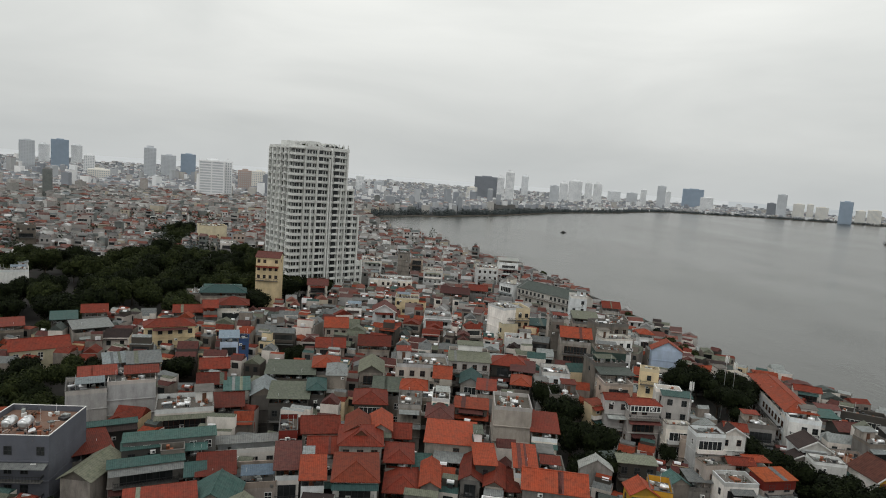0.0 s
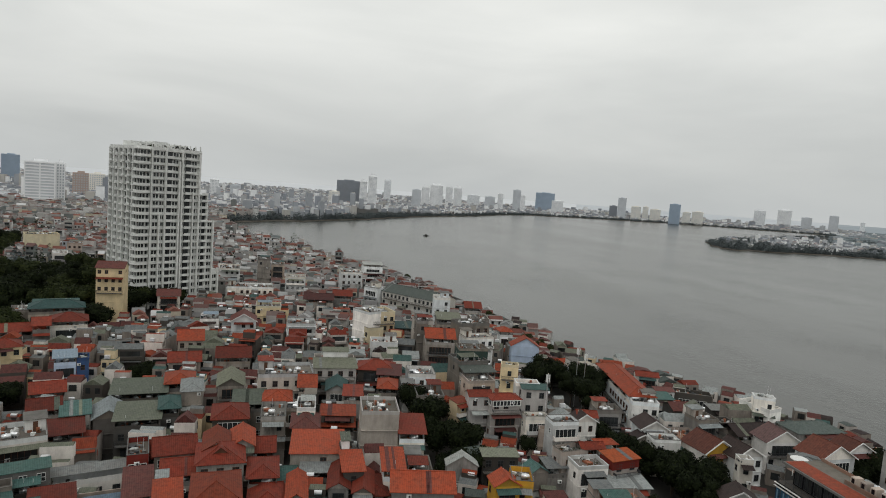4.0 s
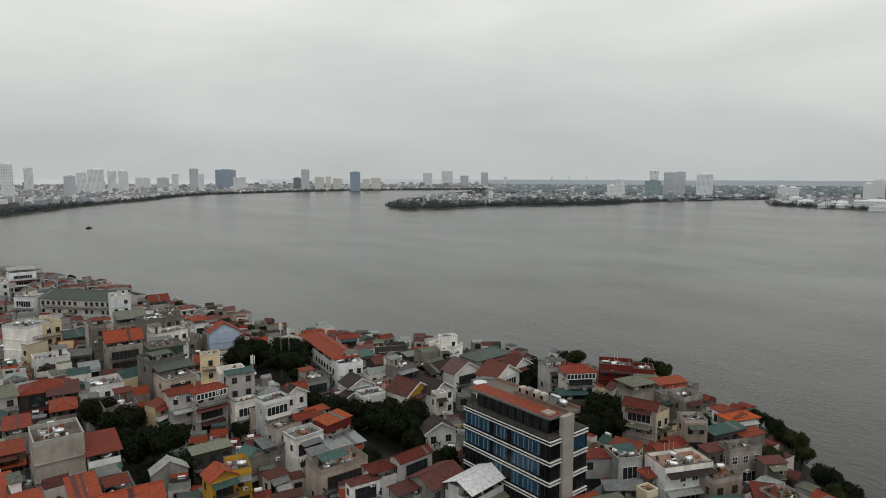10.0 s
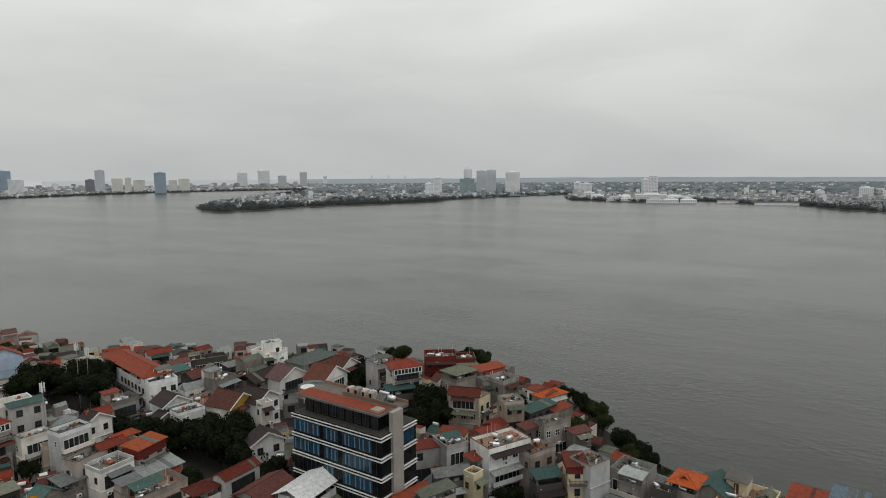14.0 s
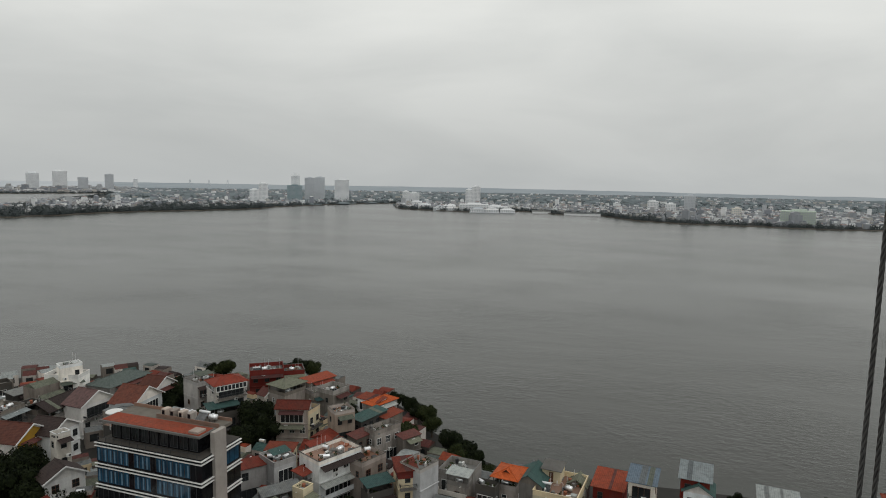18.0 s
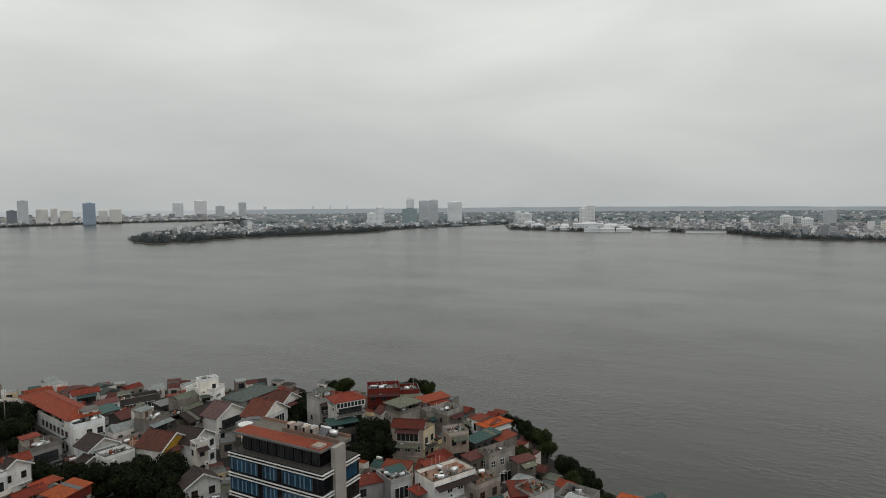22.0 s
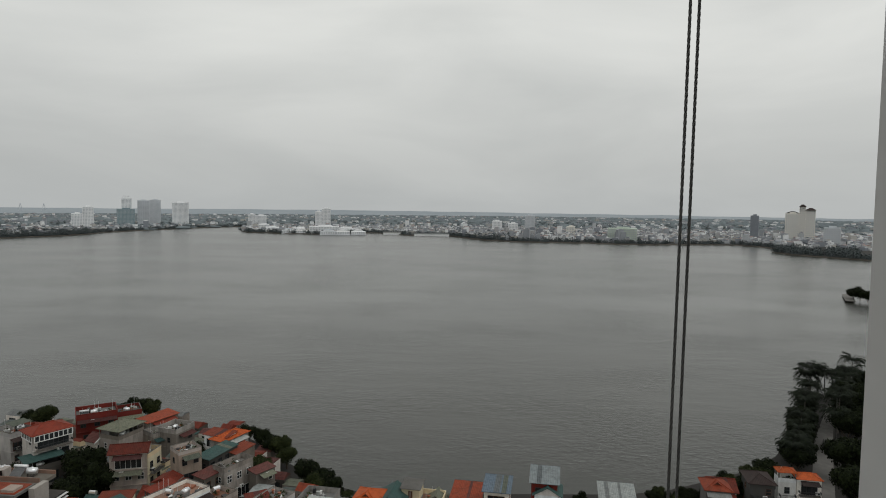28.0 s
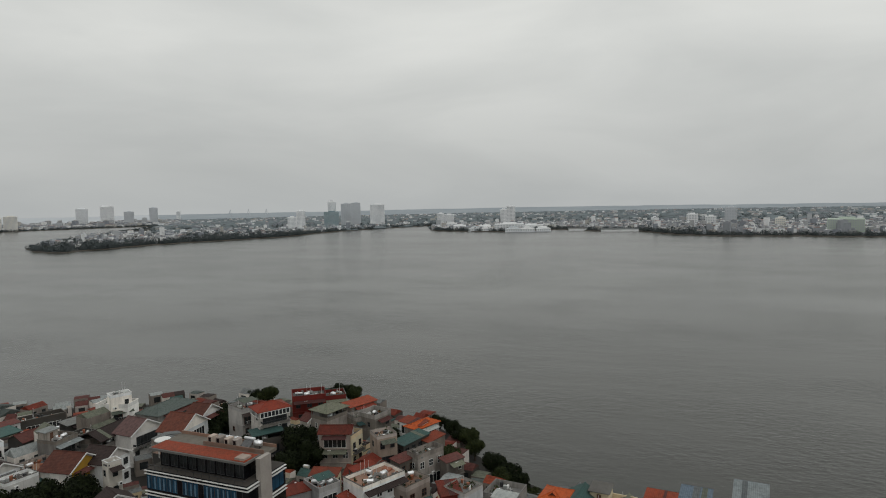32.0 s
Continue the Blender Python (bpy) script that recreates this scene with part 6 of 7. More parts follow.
def trunk_mesh(seed, h, spread):
    q = random.Random(seed)
    s = Solid()
    s.tube((0, 0, -0.4), (0.1, 0.05, h * 0.45), 0.28, 0.2, "bark", 8)
    for i in range(5):
        a = i * 1.26 + q.uniform(-0.3, 0.3)
        m_ = (math.cos(a) * spread * 0.35, math.sin(a) * spread * 0.35, h * q.uniform(0.6, 0.7))
        s.tube((0.1, 0.05, h * 0.42), m_, 0.13, 0.08, "bark", 6)
        s.tube(m_, (math.cos(a + 0.3) * spread * 0.6, math.sin(a + 0.3) * spread * 0.6, h * 0.9), 0.08, 0.03, "bark", 5)
    return s.mesh("trunk")


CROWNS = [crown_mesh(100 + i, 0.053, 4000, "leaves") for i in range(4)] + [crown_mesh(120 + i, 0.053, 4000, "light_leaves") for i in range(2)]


def tree(x, y, h, r, light=False, label="broad dark green leafy tree among the houses", group="town trees", base=BASE):
    t = thing("tree", pose(x, y, base, 0, 0, tr.uniform(0, 360)), label, "tree", group)
    part("trunk", cached(("trunk", int(h), int(r)), lambda: trunk_mesh(int(h * 10 + r), h * 0.8, r)), t)
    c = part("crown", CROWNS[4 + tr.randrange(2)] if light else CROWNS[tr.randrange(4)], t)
    rz = min(r * 1.15, h * 0.62) * tr.uniform(0.9, 1.1)
    c.matrix_basis = Matrix.LocRotScale((0, 0, h - 0.7 * rz), Euler((0, 0, tr.uniform(0, 6))), (r, r, rz))


# wooded park behind the houses
for _ in range(215):
    az, d, ra, rd = tr.choice(PARKS + PARKS[:1] * 5)
    u, v = tr.uniform(-1, 1), tr.uniform(-1, 1)
    if u * u + v * v > 1.0:
        continue
    x, y = polar(az + math.degrees(u * ra / d), d + v * rd)
    if near_placed(x, y, 2.0):
        continue
    low = az < -30
    tree(x, y, tr.uniform(7, 10.5) if low else tr.uniform(9, 17), tr.uniform(4, 6) if low else tr.uniform(5.5, 10), tr.random() < 0.6, "dense dark green park tree", "park trees")
for az, d, h, r in ((-22.8, 176, 9, 5), (-13.3, 190, 7, 4.5), (-12.4, 191, 7, 4), (12.3, 146, 12, 5), (13.2, 138, 10, 5), (15.6, 134, 12, 5.5), (16.8, 128, 9, 5),
                    (10.3, 158, 11, 4), (14.5, 126, 8, 4), (28.1, 153, 8, 4.5), (30.0, 148, 9, 4.5), (32.0, 144, 9, 5), (34.5, 138, 10, 5), (36.2, 133, 10, 5), (37.4, 136, 11, 5),
                    (38.2, 128, 9, 4), (23.3, 198, 11, 6), (22.4, 204, 10, 5), (25.9, 192, 13, 5.5), (27.0, 188, 12, 4.5), (48.0, 171, 8, 4.5), (49.5, 176, 7, 4), (44.4, 158, 7, 4), (55.2, 148, 11, 5),
                    (54.4, 138, 9, 4.5), (56.2, 141, 9, 4.5), (33.0, 118, 8, 4), (29.5, 132, 7, 4), (40.2, 120, 7, 4),
                    (26.3, 178, 12, 5), (25.1, 183, 11, 4.5), (27.2, 173, 9, 4), (21.9, 191, 12, 5.5), (39.9, 176, 7, 4), (48.3, 174, 8, 4.5), (49.4, 182, 7, 4), (55.0, 147, 9, 4.5), (36.6, 136, 10, 5), (34.6, 141, 9, 5), (38.1, 127, 8, 4.5)):
    x, y = polar(az, d)
    tree(x, y, h, r)
for az, d, h, r in ((52.5, 203, 10, 6), (51.3, 206, 8, 4), (58.7, 200, 10, 6), (60.1, 199, 9, 5), (67.6, 170, 8, 4.5), (70.0, 158, 9, 5), (71.2, 152, 8, 4.5), (73.0, 143, 9, 5), (74.3, 137, 9, 5), (75.2, 133, 8, 4.5),
                    (76.4, 128, 7, 4), (17.2, 300, 9, 5), (18.2, 288, 8, 5), (19.6, 275, 8, 5), (20.7, 262, 8, 5), (21.7, 252, 9, 5), (22.6, 250, 7, 5), (69.0, 168, 7, 4), (98.5, 131, 6, 3), (109.5, 141, 7, 4), (111.0, 148, 8, 4.5),
                    (112.4, 154, 9, 5), (113.4, 160, 9, 5), (110.4, 150, 7, 4), (46.8, 204, 6, 4), (33.5, 232, 6, 4), (12.0, 372, 6, 4), (9.3, 421, 6, 4)):
    x, y = polar(az, d - 6.5)
    tree(x, y, h * 0.68, r * 0.66, tr.random() < 0.35, "rounded lakeside tree by the water", "shore trees")

for x, y in GREEN[:55]:
    tree(x, y, tr.uniform(4, 7.5), tr.uniform(1.9, 3.2), tr.random() < 0.2, "small leafy tree squeezed between houses", "town trees")

# ---- palms and the causeway road ----
def frond_crown(seed):
    """Arching feather fronds: a rib with two rows of drooping leaflets each."""
    s = Solid()
    q = random.Random(seed)
    for i in range(46):
        a = i * 2.4 + q.uniform(-0.25, 0.25)
        droop = q.uniform(-0.6, 1.35)
        ln = q.uniform(0.8, 1.15)
        pts = [(0.0, 0.0), (0.8, 0.5 - 0.2 * droop), (1.6, 0.75 - 0.7 * droop), (2.5, 0.6 - 1.4 * droop), (3.2, 0.1 - 2.2 * droop)]
        c, s_ = math.cos(a), math.sin(a)
        for (r0, z0), (r1, z1) in zip(pts, pts[1:]):
            for k in range(3):
                f = (k + 0.5) / 3
                r, z = (r0 + (r1 - r0) * f) * ln, (z0 + (z1 - z0) * f) * ln
                for sg in (-1, 1):
                    tip = q.uniform(0.5, 0.95)
                    ex, ez = r + 0.45, z - q.uniform(0.15, 0.6)
                    s.add([(r * c, r * s_, z), ((r + 0.3) * c, (r + 0.3) * s_, z - 0.03), (ex * c - sg * tip * s_, ex * s_ + sg * tip * c, ez)], [(0, 1, 2)], "palm_leaves")
    return s.mesh("crown")


FRONDS = [frond_crown(77 + i) for i in range(4)]


def palm(x, y, h):
    t = thing("palm_tree", pose(x, y, BASE, 0, 0, tr.uniform(0, 360)), "tall royal palm with drooping dark fronds beside the road", "palm tree", "roadside palms")
    part("trunk", cached(("palm", round(h)), lambda: Solid().tube((0, 0, -0.4), (0.1, 0, h * 0.5), 0.24, 0.2, "concrete", 8).tube((0.1, 0, h * 0.5), (0.15, 0, round(h)), 0.2, 0.13, "concrete", 8).mesh("trunk")), t)
    c = part("crown", FRONDS[tr.randrange(4)], t)
    k = tr.uniform(0.85, 1.2)
    c.matrix_basis = Matrix.LocRotScale((0.15, 0, round(h)), Euler((tr.uniform(-0.15, 0.15), tr.uniform(-0.15, 0.15), tr.uniform(0, 6))), (k, k, k))


for i in range(11):
    f = i / 10
    palm(*polar(115.55 + 0.75 * f + tr.uniform(-0.12, 0.12), 160 + 72 * f), 9 + tr.uniform(-2.5, 1.0))
for az in (116.0, 116.35, 116.8, 117.3, 117.8, 118.4):
    palm(*polar(az, 233 + tr.uniform(-3, 3)), 9.5 + tr.uniform(-1, 0.8))
for i in range(20):
    f = i / 19
    tree(*polar(104.5 + 10 * f + tr.uniform(-0.2, 0.2), 133 + (157 - 133) * f * f - 2 + tr.uniform(-2, 1)), tr.uniform(3, 5), tr.uniform(1.6, 2.6), tr.random() < 0.3, "low shrubby tree at the water's edge", "shore trees")
for i in range(9):
    f = i / 8
    palm(*polar(118.1 + 0.9 * f, 185 + 60 * f), 11 + tr.uniform(-1, 1))
for i in range(12):
    tree(*polar(115.6 + 0.055 * i + tr.uniform(-0.2, 0.2), 158 + 4.6 * i), tr.uniform(5, 9), tr.uniform(2.6, 4.4), False, "dark shrubby tree under the palms", "causeway trees")
for i in range(36):
    az, d = 118.5 + 6 * tr.random() ** 1.6, tr.uniform(140, 240)
    tree(*polar(az + 0.35, d), tr.uniform(9, 13), tr.uniform(3.6, 5.2), False, "dark roadside tree on the causeway", "causeway trees")
road = Solid()
ra = [polar(116.7, 140), polar(116.8, 190), polar(117.5, 225), polar(119.5, 246)]
rb = [polar(118.6, 140), polar(118.0, 190), polar(118.6, 222), polar(121.0, 242)]
for i in range(3):
    road.slab([(*rb[i], BASE + 0.09), (*rb[i + 1], BASE + 0.09), (*ra[i + 1], BASE + 0.09), (*ra[i], BASE + 0.09)][::-1], 0.085, "paving")
tagged(new("road", road.mesh("road")), "pale grey paved causeway road between palm rows", "road", kind="structure")

# jetty at the water on the causeway side
jt = thing("jetty", pose(*polar(118.6, 520), 0, 0, 0, -25), "low concrete jetty reaching into the lake", "jetty")
part("deck", Solid().box(-14, 26, -3, 3, 0.9, 1.35, "paving"), jt)
for i in range(6):
    part("pile", Solid().tube((-12 + i * 7, -2, -1), (-12 + i * 7, -2, 1.0), 0.3, 0.3, "concrete", 8), jt)
for az, d in ((118.9, 520), (119.3, 515), (119.8, 508)):
    tree(*polar(az, d), 9, 6, False, "rounded tree beside the jetty", "jetty trees", 1.0)

# ---- cables in front of the lookout and the building it belongs to ----
def cable(x, y, lean_x, lean_y):
    """A laid steel cable: four strands twisted round a core."""
    t = thing("steel_cable", pose(x, y, 62), "taut dark twisted steel hoist cable hanging outside the building", "cable", "hoist cables")
    z0, z1, step = -2.2, 2.6, 0.006
    part("core", Solid().tube((lean_x * z0, lean_y * z0, z0), (lean_x * z1, lean_y * z1, z1), 0.0022, 0.0022, "dark_metal_and_shade", 6), t)
    for k_ in range(4):
        s = Solid()
        kk = 6
        nseg = int((z1 - z0) / step)
        vs, fs = [], []
        for i in range(nseg + 1):
            z = z0 + i * step
            a = z * 2 * math.pi / 0.078 + k_ * math.pi / 2
            cx, cy = 0.0030 * math.cos(a) + lean_x * z, 0.0030 * math.sin(a) + lean_y * z
            for j in range(kk):
                b_ = 2 * math.pi * j / kk
                vs.append((cx + 0.0018 * math.cos(b_), cy + 0.0018 * math.sin(b_), z))
        for i in range(nseg):
            for j in range(kk):
                o = i * kk
                fs.append((o + j, o + (j + 1) % kk, o + kk + (j + 1) % kk, o + kk + j))
        s.add(vs, fs, "rope_steel")
        part("strand", s, t, smooth=True)
    s = Solid().tube((lean_x * -58, lean_y * -58, -58), (lean_x * z0, lean_y * z0, z0), 0.0045, 0.0045, "rope_steel", 8)
    part("lower_length", s, t)
    s = Solid().tube((lean_x * z1, lean_y * z1, z1), (lean_x * 14, lean_y * 14, 14), 0.0045, 0.0045, "rope_steel", 8)
    part("upper_length", s, t)


cable(ROPE_A[0], ROPE_A[1], *ROPE_LEAN)
cable(ROPE_B[0], ROPE_B[1], *ROPE_LEAN)
FN = 42.0
own = thing("lookout_building", pose(-0.95 * math.sin(radians(FN)), -0.95 * math.cos(radians(FN)), 0, 0, 0, -FN), "plain pale high-rise wall with a projecting white side wall", "high-rise")
part("wall", Solid().box(-16, 12, -14, 0, 0.5, 78, "wall_sill"), own)
part("side_wall", Solid().box(PIER_X, PIER_X + 0.5, 0.0, PIER_Y, 30, 78, "wall_sill"), own)
part("floor_slab", Solid().box(-4.0, PIER_X, 0.0, 0.32, 60.1, 60.4, "concrete"), own)

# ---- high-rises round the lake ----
# facade colours across the lake, washed out and blued to imitate haze
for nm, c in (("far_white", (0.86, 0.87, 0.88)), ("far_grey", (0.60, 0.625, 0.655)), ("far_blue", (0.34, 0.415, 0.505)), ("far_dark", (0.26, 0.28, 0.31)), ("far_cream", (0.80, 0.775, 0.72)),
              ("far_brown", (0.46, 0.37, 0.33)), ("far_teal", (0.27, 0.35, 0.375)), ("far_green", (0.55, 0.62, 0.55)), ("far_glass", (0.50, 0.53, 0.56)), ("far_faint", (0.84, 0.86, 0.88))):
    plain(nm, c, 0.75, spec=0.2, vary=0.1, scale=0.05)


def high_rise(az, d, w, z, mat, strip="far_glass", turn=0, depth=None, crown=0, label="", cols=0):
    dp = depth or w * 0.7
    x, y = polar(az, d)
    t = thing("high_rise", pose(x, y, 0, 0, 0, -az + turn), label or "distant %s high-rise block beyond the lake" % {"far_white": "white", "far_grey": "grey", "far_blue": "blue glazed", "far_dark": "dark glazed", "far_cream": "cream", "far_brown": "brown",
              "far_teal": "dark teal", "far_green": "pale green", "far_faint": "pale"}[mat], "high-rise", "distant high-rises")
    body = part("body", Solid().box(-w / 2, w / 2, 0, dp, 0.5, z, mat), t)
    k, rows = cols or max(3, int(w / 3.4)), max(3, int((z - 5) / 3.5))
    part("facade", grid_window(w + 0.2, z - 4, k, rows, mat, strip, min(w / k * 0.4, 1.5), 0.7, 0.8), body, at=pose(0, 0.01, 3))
    if crown:
        part("crown", Solid().box(-w * 0.3, w * 0.3, dp * 0.2, dp * 0.8, z, z + crown, mat), t)
    else:
        part("roof_room", Solid().box(-w * 0.2, w * 0.25, dp * 0.3, dp * 0.7, z, z + 2.5, mat), t)
    return t


def mast(az, d, h):
    """White lattice-free antenna pole with panel aerials near its top."""
    t = thing("antenna_mast", pose(*polar(az, d), BASE), "white antenna mast with panel aerials between the houses", "antenna mast", "antenna masts")
    part("pole", Solid().tube((0, 0, -0.3), (0, 0, h), 0.13, 0.08, "steel", 8), t)
    for i in range(3):
        a = i * 2.1
        part("panel_aerial", Solid().box(-0.15, 0.15, -0.08, 0.08, 0, 1.9, "white_trim"), t, at=pose(0.42 * math.cos(a), 0.42 * math.sin(a), h - 2.2, 0, 0, math.degrees(a) + 90))
        part("bracket", Solid().tube((0, 0, h - 1.2), (0.4 * math.cos(a), 0.4 * math.sin(a), h - 1.2), 0.03, 0.03, "steel", 5), t)


mast(25.4, 186, 18)
mast(26.1, 184, 17)
mast(22.9, 150, 19)

# two large roof tanks side by side on the slate-grey house
for x, y in ((-68.6, 97.9), (-66.2, 98.3)):
    tank(pose(x, y, 16.0, 0, 0, 96) @ Matrix.Scale(1.7, 4))

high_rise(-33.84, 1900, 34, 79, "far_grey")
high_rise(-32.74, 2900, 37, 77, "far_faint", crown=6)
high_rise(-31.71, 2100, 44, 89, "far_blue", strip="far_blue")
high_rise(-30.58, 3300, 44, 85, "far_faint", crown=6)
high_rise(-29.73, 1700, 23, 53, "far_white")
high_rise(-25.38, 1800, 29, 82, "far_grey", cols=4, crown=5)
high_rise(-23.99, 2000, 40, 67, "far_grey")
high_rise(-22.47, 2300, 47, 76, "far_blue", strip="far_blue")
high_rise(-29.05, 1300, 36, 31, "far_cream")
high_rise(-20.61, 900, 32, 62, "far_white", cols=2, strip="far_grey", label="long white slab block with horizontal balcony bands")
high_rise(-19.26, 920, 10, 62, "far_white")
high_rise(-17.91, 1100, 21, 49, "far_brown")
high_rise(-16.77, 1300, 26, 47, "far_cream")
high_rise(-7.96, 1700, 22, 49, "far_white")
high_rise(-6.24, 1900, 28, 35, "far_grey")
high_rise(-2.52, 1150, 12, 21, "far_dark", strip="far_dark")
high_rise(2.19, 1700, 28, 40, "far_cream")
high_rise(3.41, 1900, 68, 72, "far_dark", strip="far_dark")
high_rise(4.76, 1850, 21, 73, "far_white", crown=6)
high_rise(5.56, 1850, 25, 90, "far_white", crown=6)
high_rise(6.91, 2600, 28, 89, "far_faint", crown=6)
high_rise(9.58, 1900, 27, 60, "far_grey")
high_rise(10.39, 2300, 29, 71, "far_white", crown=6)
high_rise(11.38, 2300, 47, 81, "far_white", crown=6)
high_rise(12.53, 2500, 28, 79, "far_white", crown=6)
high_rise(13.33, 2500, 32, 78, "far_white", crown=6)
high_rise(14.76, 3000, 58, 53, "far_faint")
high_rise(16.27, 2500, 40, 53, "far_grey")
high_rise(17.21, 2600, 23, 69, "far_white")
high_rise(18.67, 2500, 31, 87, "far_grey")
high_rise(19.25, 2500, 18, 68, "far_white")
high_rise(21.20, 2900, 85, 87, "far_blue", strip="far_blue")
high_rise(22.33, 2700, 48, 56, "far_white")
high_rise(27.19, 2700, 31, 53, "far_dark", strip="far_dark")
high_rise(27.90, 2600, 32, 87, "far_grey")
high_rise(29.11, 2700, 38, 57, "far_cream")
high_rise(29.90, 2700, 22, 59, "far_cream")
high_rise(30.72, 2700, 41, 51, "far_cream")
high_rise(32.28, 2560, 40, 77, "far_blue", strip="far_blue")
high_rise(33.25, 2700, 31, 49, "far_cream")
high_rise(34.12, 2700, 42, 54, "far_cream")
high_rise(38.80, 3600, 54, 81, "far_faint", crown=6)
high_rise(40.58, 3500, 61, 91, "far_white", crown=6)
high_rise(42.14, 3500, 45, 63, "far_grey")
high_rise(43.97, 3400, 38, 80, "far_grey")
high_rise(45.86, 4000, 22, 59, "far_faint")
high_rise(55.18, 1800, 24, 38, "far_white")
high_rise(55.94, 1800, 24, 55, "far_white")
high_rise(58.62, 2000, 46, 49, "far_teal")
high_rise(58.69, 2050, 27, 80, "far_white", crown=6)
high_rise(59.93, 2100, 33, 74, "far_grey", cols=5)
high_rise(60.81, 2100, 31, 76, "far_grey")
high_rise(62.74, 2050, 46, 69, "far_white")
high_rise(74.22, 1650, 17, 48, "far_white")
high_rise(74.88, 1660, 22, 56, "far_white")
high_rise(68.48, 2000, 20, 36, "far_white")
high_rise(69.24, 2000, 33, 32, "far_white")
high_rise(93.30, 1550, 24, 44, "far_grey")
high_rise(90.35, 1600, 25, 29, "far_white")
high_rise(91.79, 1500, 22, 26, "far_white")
high_rise(111.83, 1400, 15, 52, "far_dark", strip="far_dark")
high_rise(114.52, 1450, 25, 57, "far_cream")
high_rise(115.21, 1460, 11, 71, "far_cream")
high_rise(115.77, 1460, 17, 64, "far_cream")
high_rise(101.39, 1260, 54, 25, "far_green")
high_rise(87.30, 1900, 17, 15, "far_white")
high_rise(96.94, 1400, 18, 23, "far_cream")
high_rise(117.27, 1300, 26, 33, "far_grey")

# roof hats of the stepped lakeside hotel
for az, w, z in ((114.52, 26, 57), (115.21, 12, 71), (115.77, 18, 64)):
    x, y = polar(az, 1455)
    t = thing("hotel_roof", pose(x, y, z, 0, 0, -az), "dull red pitched roof on the stepped lakeside hotel", "roof", "hotel roofs")
    part("roof", roof_solid("hip", w, w * 0.7, 0, "brown_roof", 4), t)

# ---- far city, woods and horizon ----
far_city("distant_houses", -40, 4, 620, 980, 2500, (5, 9), (6, 16), "hazed_city_wall", "city_roof", "dense grey, white and red-roofed low houses of the city", tall=0.008)
far_city("distant_houses", -40, 4, 950, 1600, 2900, (5.5, 11), (6, 17), "hazed_wall", "hazed_roof", "dense grey and white low houses of the city", tall=0.05)
far_city("distant_houses", -40, 40, 1500, 2900, 3600, (6, 12), (6, 11), "hazed_wall", "hazed_roof", "haze-paled low houses of the city behind the lake", tall=0.05)
far_city("distant_houses", -40, 46, 2800, 4300, 1500, (10, 22), (7, 12), "hazed_wall", "hazed_roof", "haze-paled low houses towards the horizon", tall=0.06)
far_city("peninsula_houses", 36, 66, 1190, 1900, 470, (5, 10), (4, 9.5), "hazed_wall", "hazed_roof", "haze-paled villas and low houses on the wooded peninsula", tall=0.05)
far_city("peninsula_houses", 64, 122, 1180, 1800, 2300, (5, 10), (4, 9.5), "hazed_wall", "hazed_roof", "white and grey low houses on the far shore", tall=0.06)
far_city("plain_houses", 44, 122, 1800, 4000, 900, (7, 16), (5, 10), "hazed_wall", "hazed_roof", "scattered haze-paled buildings on the far plain")


def woods(name, spots, leaf, per, mat, label):
    """Many small leaf sprays heaped into uneven low crowns."""
    s = Solid()
    q = random.Random(31)
    for x, y, r, h in spots:
        for _ in range(per):
            d = Vector((q.gauss(0, 1), q.gauss(0, 1), abs(q.gauss(0, 1)) + 0.1)).normalized()
            rad = q.random() ** 0.3
            p = Vector((x + d.x * rad * r, y + d.y * rad * r, 1.5 + d.z * rad * h))
            u = Vector((q.gauss(0, 1), q.gauss(0, 1), q.gauss(0, 0.7))).normalized() * leaf * q.uniform(0.6, 1.2)
            v = u.cross(d).normalized() * leaf * q.uniform(0.5, 1.0)
            s.add([tuple(p - u), tuple(p - v), tuple(p + u), tuple(p + v)], [(0, 1, 2, 3)], mat)
    return tagged(new(name, s.mesh(name)), label, "trees", kind="stuff")


wr_ = random.Random(17)
edge = []
for i in range(0, len(far_pts) - 1):
    x, y = far_pts[i]
    az, d = bearing(x, y)
    dens = 7 if az < 16 else 6
    for _ in range(dens):
        k_ = 1 + wr_.uniform(4, 26) / d
        edge.append((x * k_ + wr_.uniform(-10, 10), y * k_ + wr_.uniform(-10, 10), wr_.uniform(5, 9), wr_.uniform(7, 12) if az < 10 else wr_.uniform(5, 9)))
woods("shore_woods", [e for e in edge if not in_poly(e[0], e[1], LAKE)], 1.15, 62, "hazed_leaves", "belt of trees along the far shore in haze-paled green")
spots = []
for az0, az1, d0, d1, n_ in ((46, 56, 1300, 1520, 420), (36.8, 46, 1150, 1350, 300), (52, 58, 1430, 1500, 50), (113.6, 119, 960, 1090, 110), (86, 92, 1200, 1380, 60), (-6, 6, 900, 1230, 60), (5, 9, 1200, 1300, 25), (60, 122, 1250, 2600, 700), (36, 60, 1300, 2300, 260), (-25, -20, 380, 620, 30)):
    for _ in range(n_):
        x, y = polar(wr_.uniform(az0, az1), wr_.uniform(d0, d1))
        if not in_poly(x, y, LAKE):
            spots.append((x, y, wr_.uniform(5, 10), wr_.uniform(8, 14)))
woods("distant_woods", spots, 1.15, 55, "hazed_leaves", "groves between the distant houses in haze-paled green")
spots = []
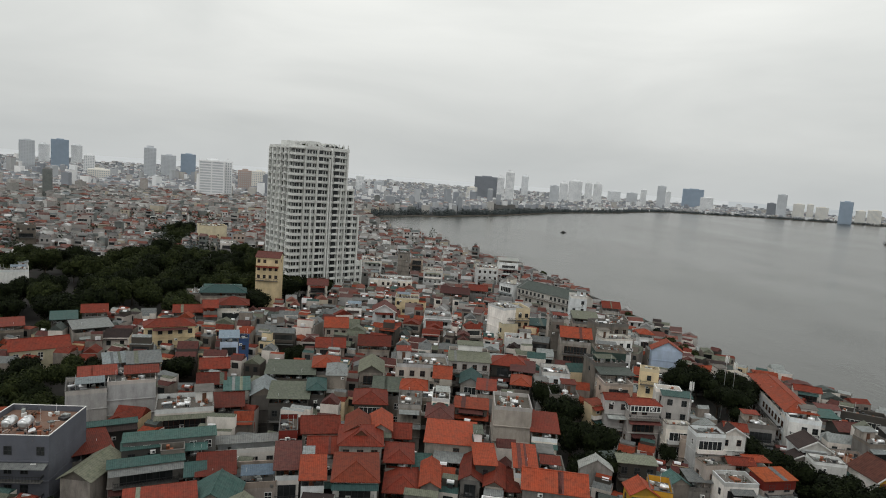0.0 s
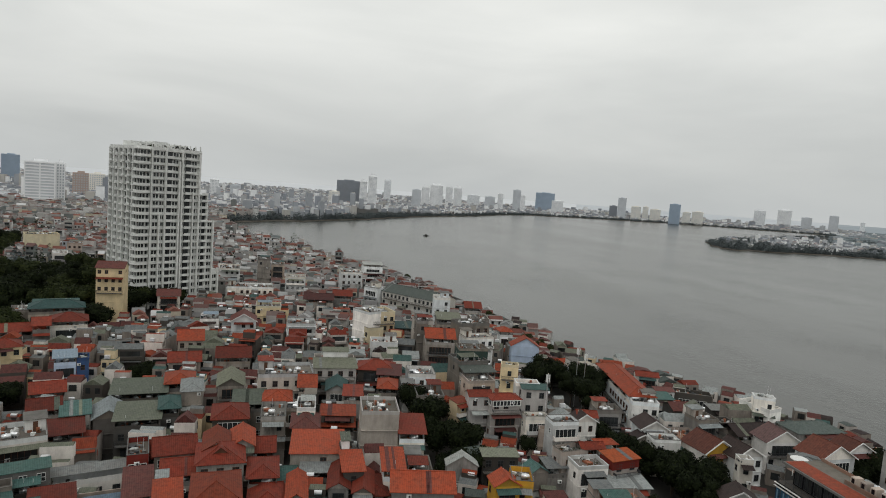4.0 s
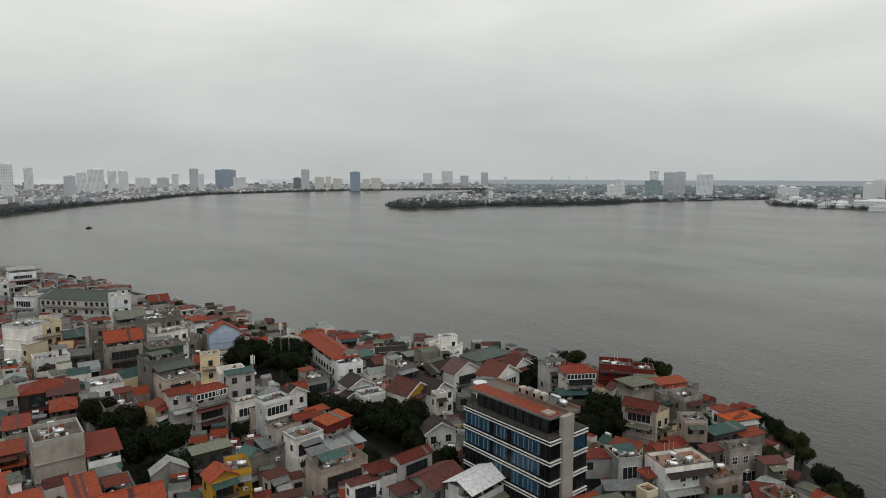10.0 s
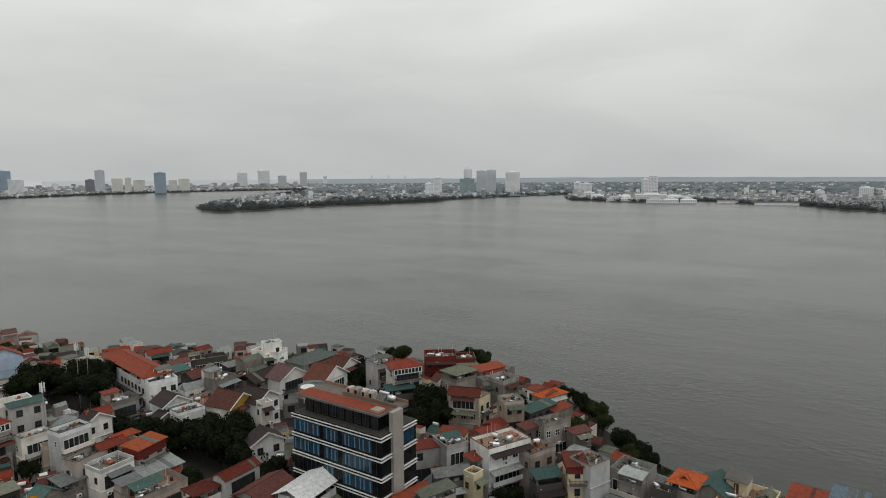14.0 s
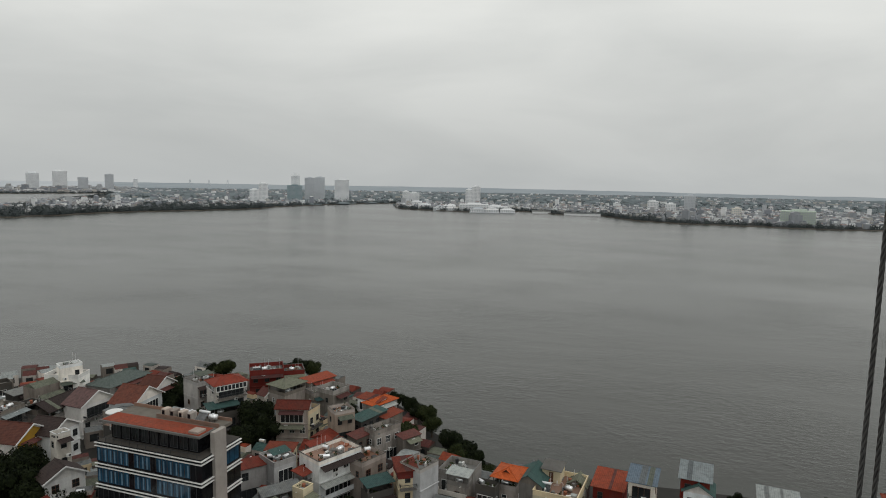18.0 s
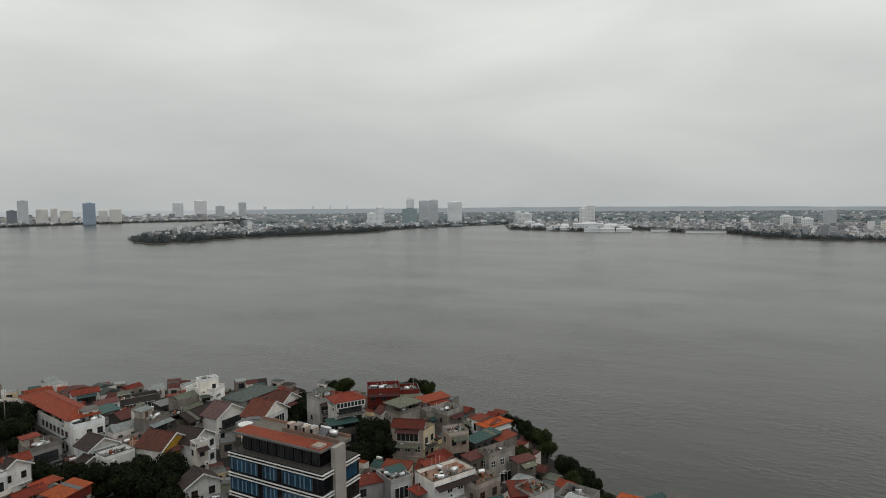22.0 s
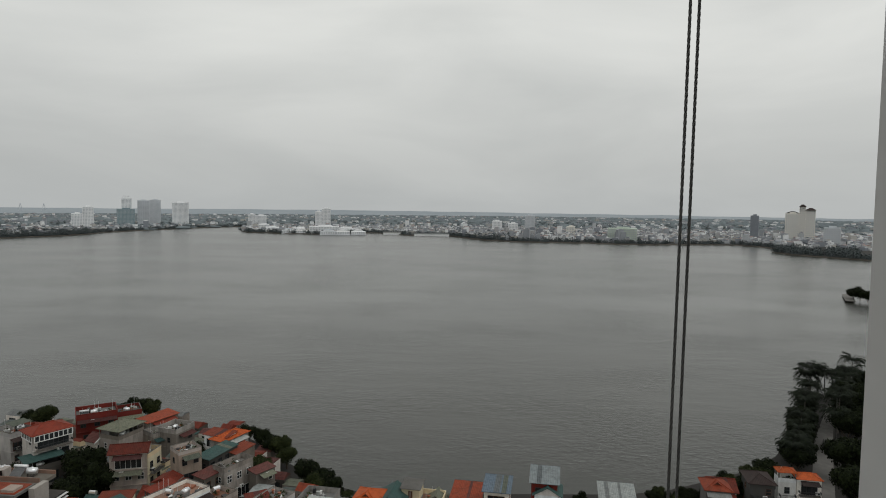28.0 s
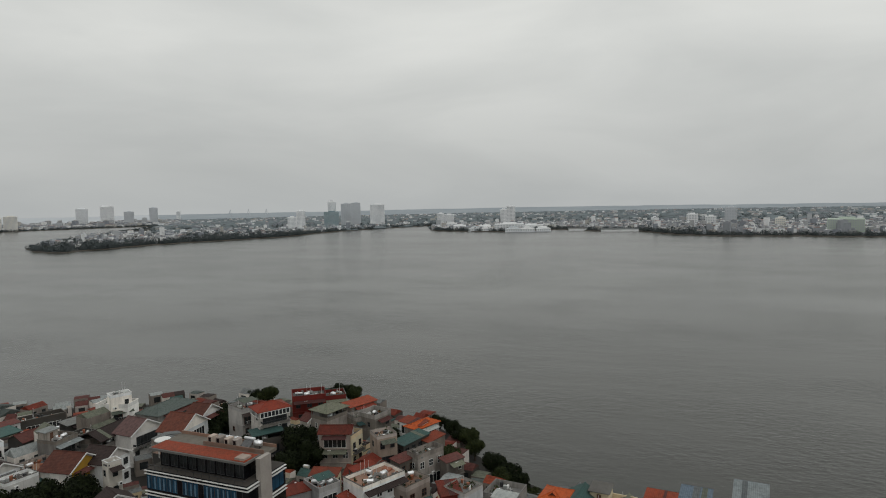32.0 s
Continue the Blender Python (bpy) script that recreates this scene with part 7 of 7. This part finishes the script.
for az0, az1, d0, d1, n_ in ((-25, -20.5, 380, 640, 70), (-38, -13, 400, 1000, 300), (-12, 0, 420, 800, 60), (-30, -22, 600, 700, 30)):
    for _ in range(n_):
        x, y = polar(wr_.uniform(az0, az1), wr_.uniform(d0, d1))
        if not in_poly(x, y, LAKE):
            spots.append((x, y, wr_.uniform(3, 7), wr_.uniform(8, 15)))
woods("town_woods", spots, 0.8, 90, "street_leaves", "dark green street trees between the packed houses")
# green of the plain with the blue of distance haze mixed in
plain("hazed_plain_green", (0.20, 0.232, 0.245), 0.95, spec=0.0, vary=0.22, scale=0.006)
belt = Solid()
for _ in range(9000):
    x, y = polar(wr_.uniform(44, 122), math.sqrt(wr_.uniform(1650 ** 2, 4400 ** 2)))
    if in_poly(x, y, LAKE):
        continue
    r_ = wr_.uniform(10, 30)
    z_ = wr_.uniform(2.5, 6.5)
    k_ = [(x + math.cos(i * 1.05) * r_ * wr_.uniform(0.6, 1.2), y + math.sin(i * 1.05) * r_ * wr_.uniform(0.6, 1.2)) for i in range(6)]
    belt.add([(*p, 1.2) for p in k_] + [(*p, z_ * wr_.uniform(0.6, 0.9)) for p in k_] + [(x, y, z_ * 1.15)], [(i, (i + 1) % 6, 6 + (i + 1) % 6, 6 + i) for i in range(6)] + [(6 + i, 6 + (i + 1) % 6, 12) for i in range(6)], "hazed_plain_green")
tagged(new("plain_woods", belt.mesh("plain_woods", True)), "orchards and tree belts on the far plain in haze blue-green", "trees", kind="stuff")

# the low rise that closes the view; haze is painted into its blue-grey
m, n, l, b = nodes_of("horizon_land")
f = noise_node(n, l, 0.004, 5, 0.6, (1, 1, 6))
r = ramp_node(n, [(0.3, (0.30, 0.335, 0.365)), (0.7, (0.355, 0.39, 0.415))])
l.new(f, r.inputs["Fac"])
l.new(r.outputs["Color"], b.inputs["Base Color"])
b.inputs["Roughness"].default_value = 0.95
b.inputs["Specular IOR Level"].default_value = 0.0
# paler copies for the bearings where thicker haze is painted
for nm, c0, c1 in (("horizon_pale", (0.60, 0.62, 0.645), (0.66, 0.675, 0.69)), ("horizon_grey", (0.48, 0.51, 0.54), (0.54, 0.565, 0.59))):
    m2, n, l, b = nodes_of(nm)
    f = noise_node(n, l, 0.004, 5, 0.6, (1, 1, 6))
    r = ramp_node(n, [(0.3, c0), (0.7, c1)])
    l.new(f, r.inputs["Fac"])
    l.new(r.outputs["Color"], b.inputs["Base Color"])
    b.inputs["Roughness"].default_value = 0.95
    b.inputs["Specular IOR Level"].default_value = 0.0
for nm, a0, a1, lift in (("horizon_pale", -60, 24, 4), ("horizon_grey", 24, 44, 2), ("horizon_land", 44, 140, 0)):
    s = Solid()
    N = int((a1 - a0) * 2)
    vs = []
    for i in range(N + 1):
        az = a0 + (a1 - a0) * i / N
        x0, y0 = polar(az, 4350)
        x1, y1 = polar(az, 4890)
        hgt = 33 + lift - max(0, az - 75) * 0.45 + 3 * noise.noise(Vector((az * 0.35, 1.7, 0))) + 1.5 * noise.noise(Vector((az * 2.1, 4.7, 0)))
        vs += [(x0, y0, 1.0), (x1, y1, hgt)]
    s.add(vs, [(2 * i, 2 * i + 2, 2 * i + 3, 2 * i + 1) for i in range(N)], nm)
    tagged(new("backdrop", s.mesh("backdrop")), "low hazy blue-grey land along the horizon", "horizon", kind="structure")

# small boat on the lake
bx, by = polar(BOAT[0], BOAT[1])
bt = thing("boat", pose(bx, by, 0, 0, 0, 20), "small dark open boat on the lake", "boat")
s = Solid()
hull = [(-4.5, 0), (-3.6, -1.2), (2.6, -1.3), (4.8, 0), (2.6, 1.3), (-3.6, 1.2)]
s.add([(x * 0.85, y * 0.7, -0.2) for x, y in hull] + [(x, y, 0.9) for x, y in hull], [(i, (i + 1) % 6, 6 + (i + 1) % 6, 6 + i) for i in range(6)] + [(0, 1, 2, 3, 4, 5), (6, 7, 8, 9, 10, 11)], "dark_metal_and_shade")
part("hull", s, bt)
part("cabin", Solid().box(-1.8, 1.2, -0.8, 0.8, 0.9, 2.3, "dark_render"), bt)

# white waterside hotel: broad two-tier pavilions on the water and a stepped podium
def pavilion(az, d, w, h, deep=18):
    t = thing("waterside_pavilion", pose(*polar(az, d), 0, 0, 0, -az), "broad white waterside hotel pavilion with a pale hipped roof", "pavilion", "hotel pavilions")
    part("plinth", Solid().box(-w / 2 - 1, w / 2 + 1, -1, deep, -1, 1.6, "far_grey"), t)
    part("body", Solid().box(-w / 2, w / 2, 0, deep, 1.6, h, "far_white"), t)
    part("roof", roof_solid("hip", w, deep, h, "white_sheet", 2.4), t)
    part("upper_tier", Solid().box(-w * 0.28, w * 0.28, deep * 0.35, deep * 0.8, h, h + 3.4, "far_white"), t)
    part("upper_roof", roof_solid("hip", w * 0.56, deep * 0.45, 0, "white_sheet", 1.6), t, at=pose(0, deep * 0.35, h + 3.4))
    k = max(3, int(w / 3.6))
    for k_ in range(k):
        part("window", cached(("pavwin", h), lambda: Solid().box(-1.1, 1.1, -0.15, 0.1, 0, h - 3.6, "far_glass").mesh("window")), t, at=pose(-w / 2 + w * (k_ + 0.5) / k, 0, 2.4))


pavilion(71.6, 1440, 30, 7)
pavilion(72.75, 1436, 27, 7)
pavilion(75.05, 1372, 34, 7.5)
pavilion(76.35, 1366, 30, 7.5)
pavilion(77.75, 1376, 32, 7)
for az, d, w, h in ((74.7, 1428, 66, 17), (76.6, 1440, 58, 13), (72.6, 1500, 36, 11), (70.2, 1520, 30, 12), (69.5, 1600, 26, 16)):
    high_rise(az, d, w, h, "far_white", depth=24, label="low white podium block of the lake hotel")
for az, d, w in ((84.4, 1345, 75), (80.8, 1400, 40)):
    x, y = polar(az, d)
    t = thing("boat_house", pose(x, y, 0, 0, 0, -az), "long low grey-roofed boat house at the water", "boat house")
    part("wall", Solid().box(-w / 2, w / 2, 0, 14, 0, 4.5, "far_white"), t)
    part("roof", roof_solid("gablex", w, 14, 4.5, "grey_roof", 2.0), t)
# faint bridge pylons far off, haze painted into their grey
for az in (50.0, 51.5, 53.0):
    x, y = polar(az, 4600)
    t = thing("bridge_pylon", pose(x, y, 1, 0, 0, -az), "faint grey A-shaped bridge pylon on the horizon", "bridge pylon", "bridge pylons")
    for sg in (-1, 1):
        part("leg", Solid().tube((sg * 14, 0, 0), (0, 0, 61), 2.2, 1.5, "horizon_grey", 6), t)
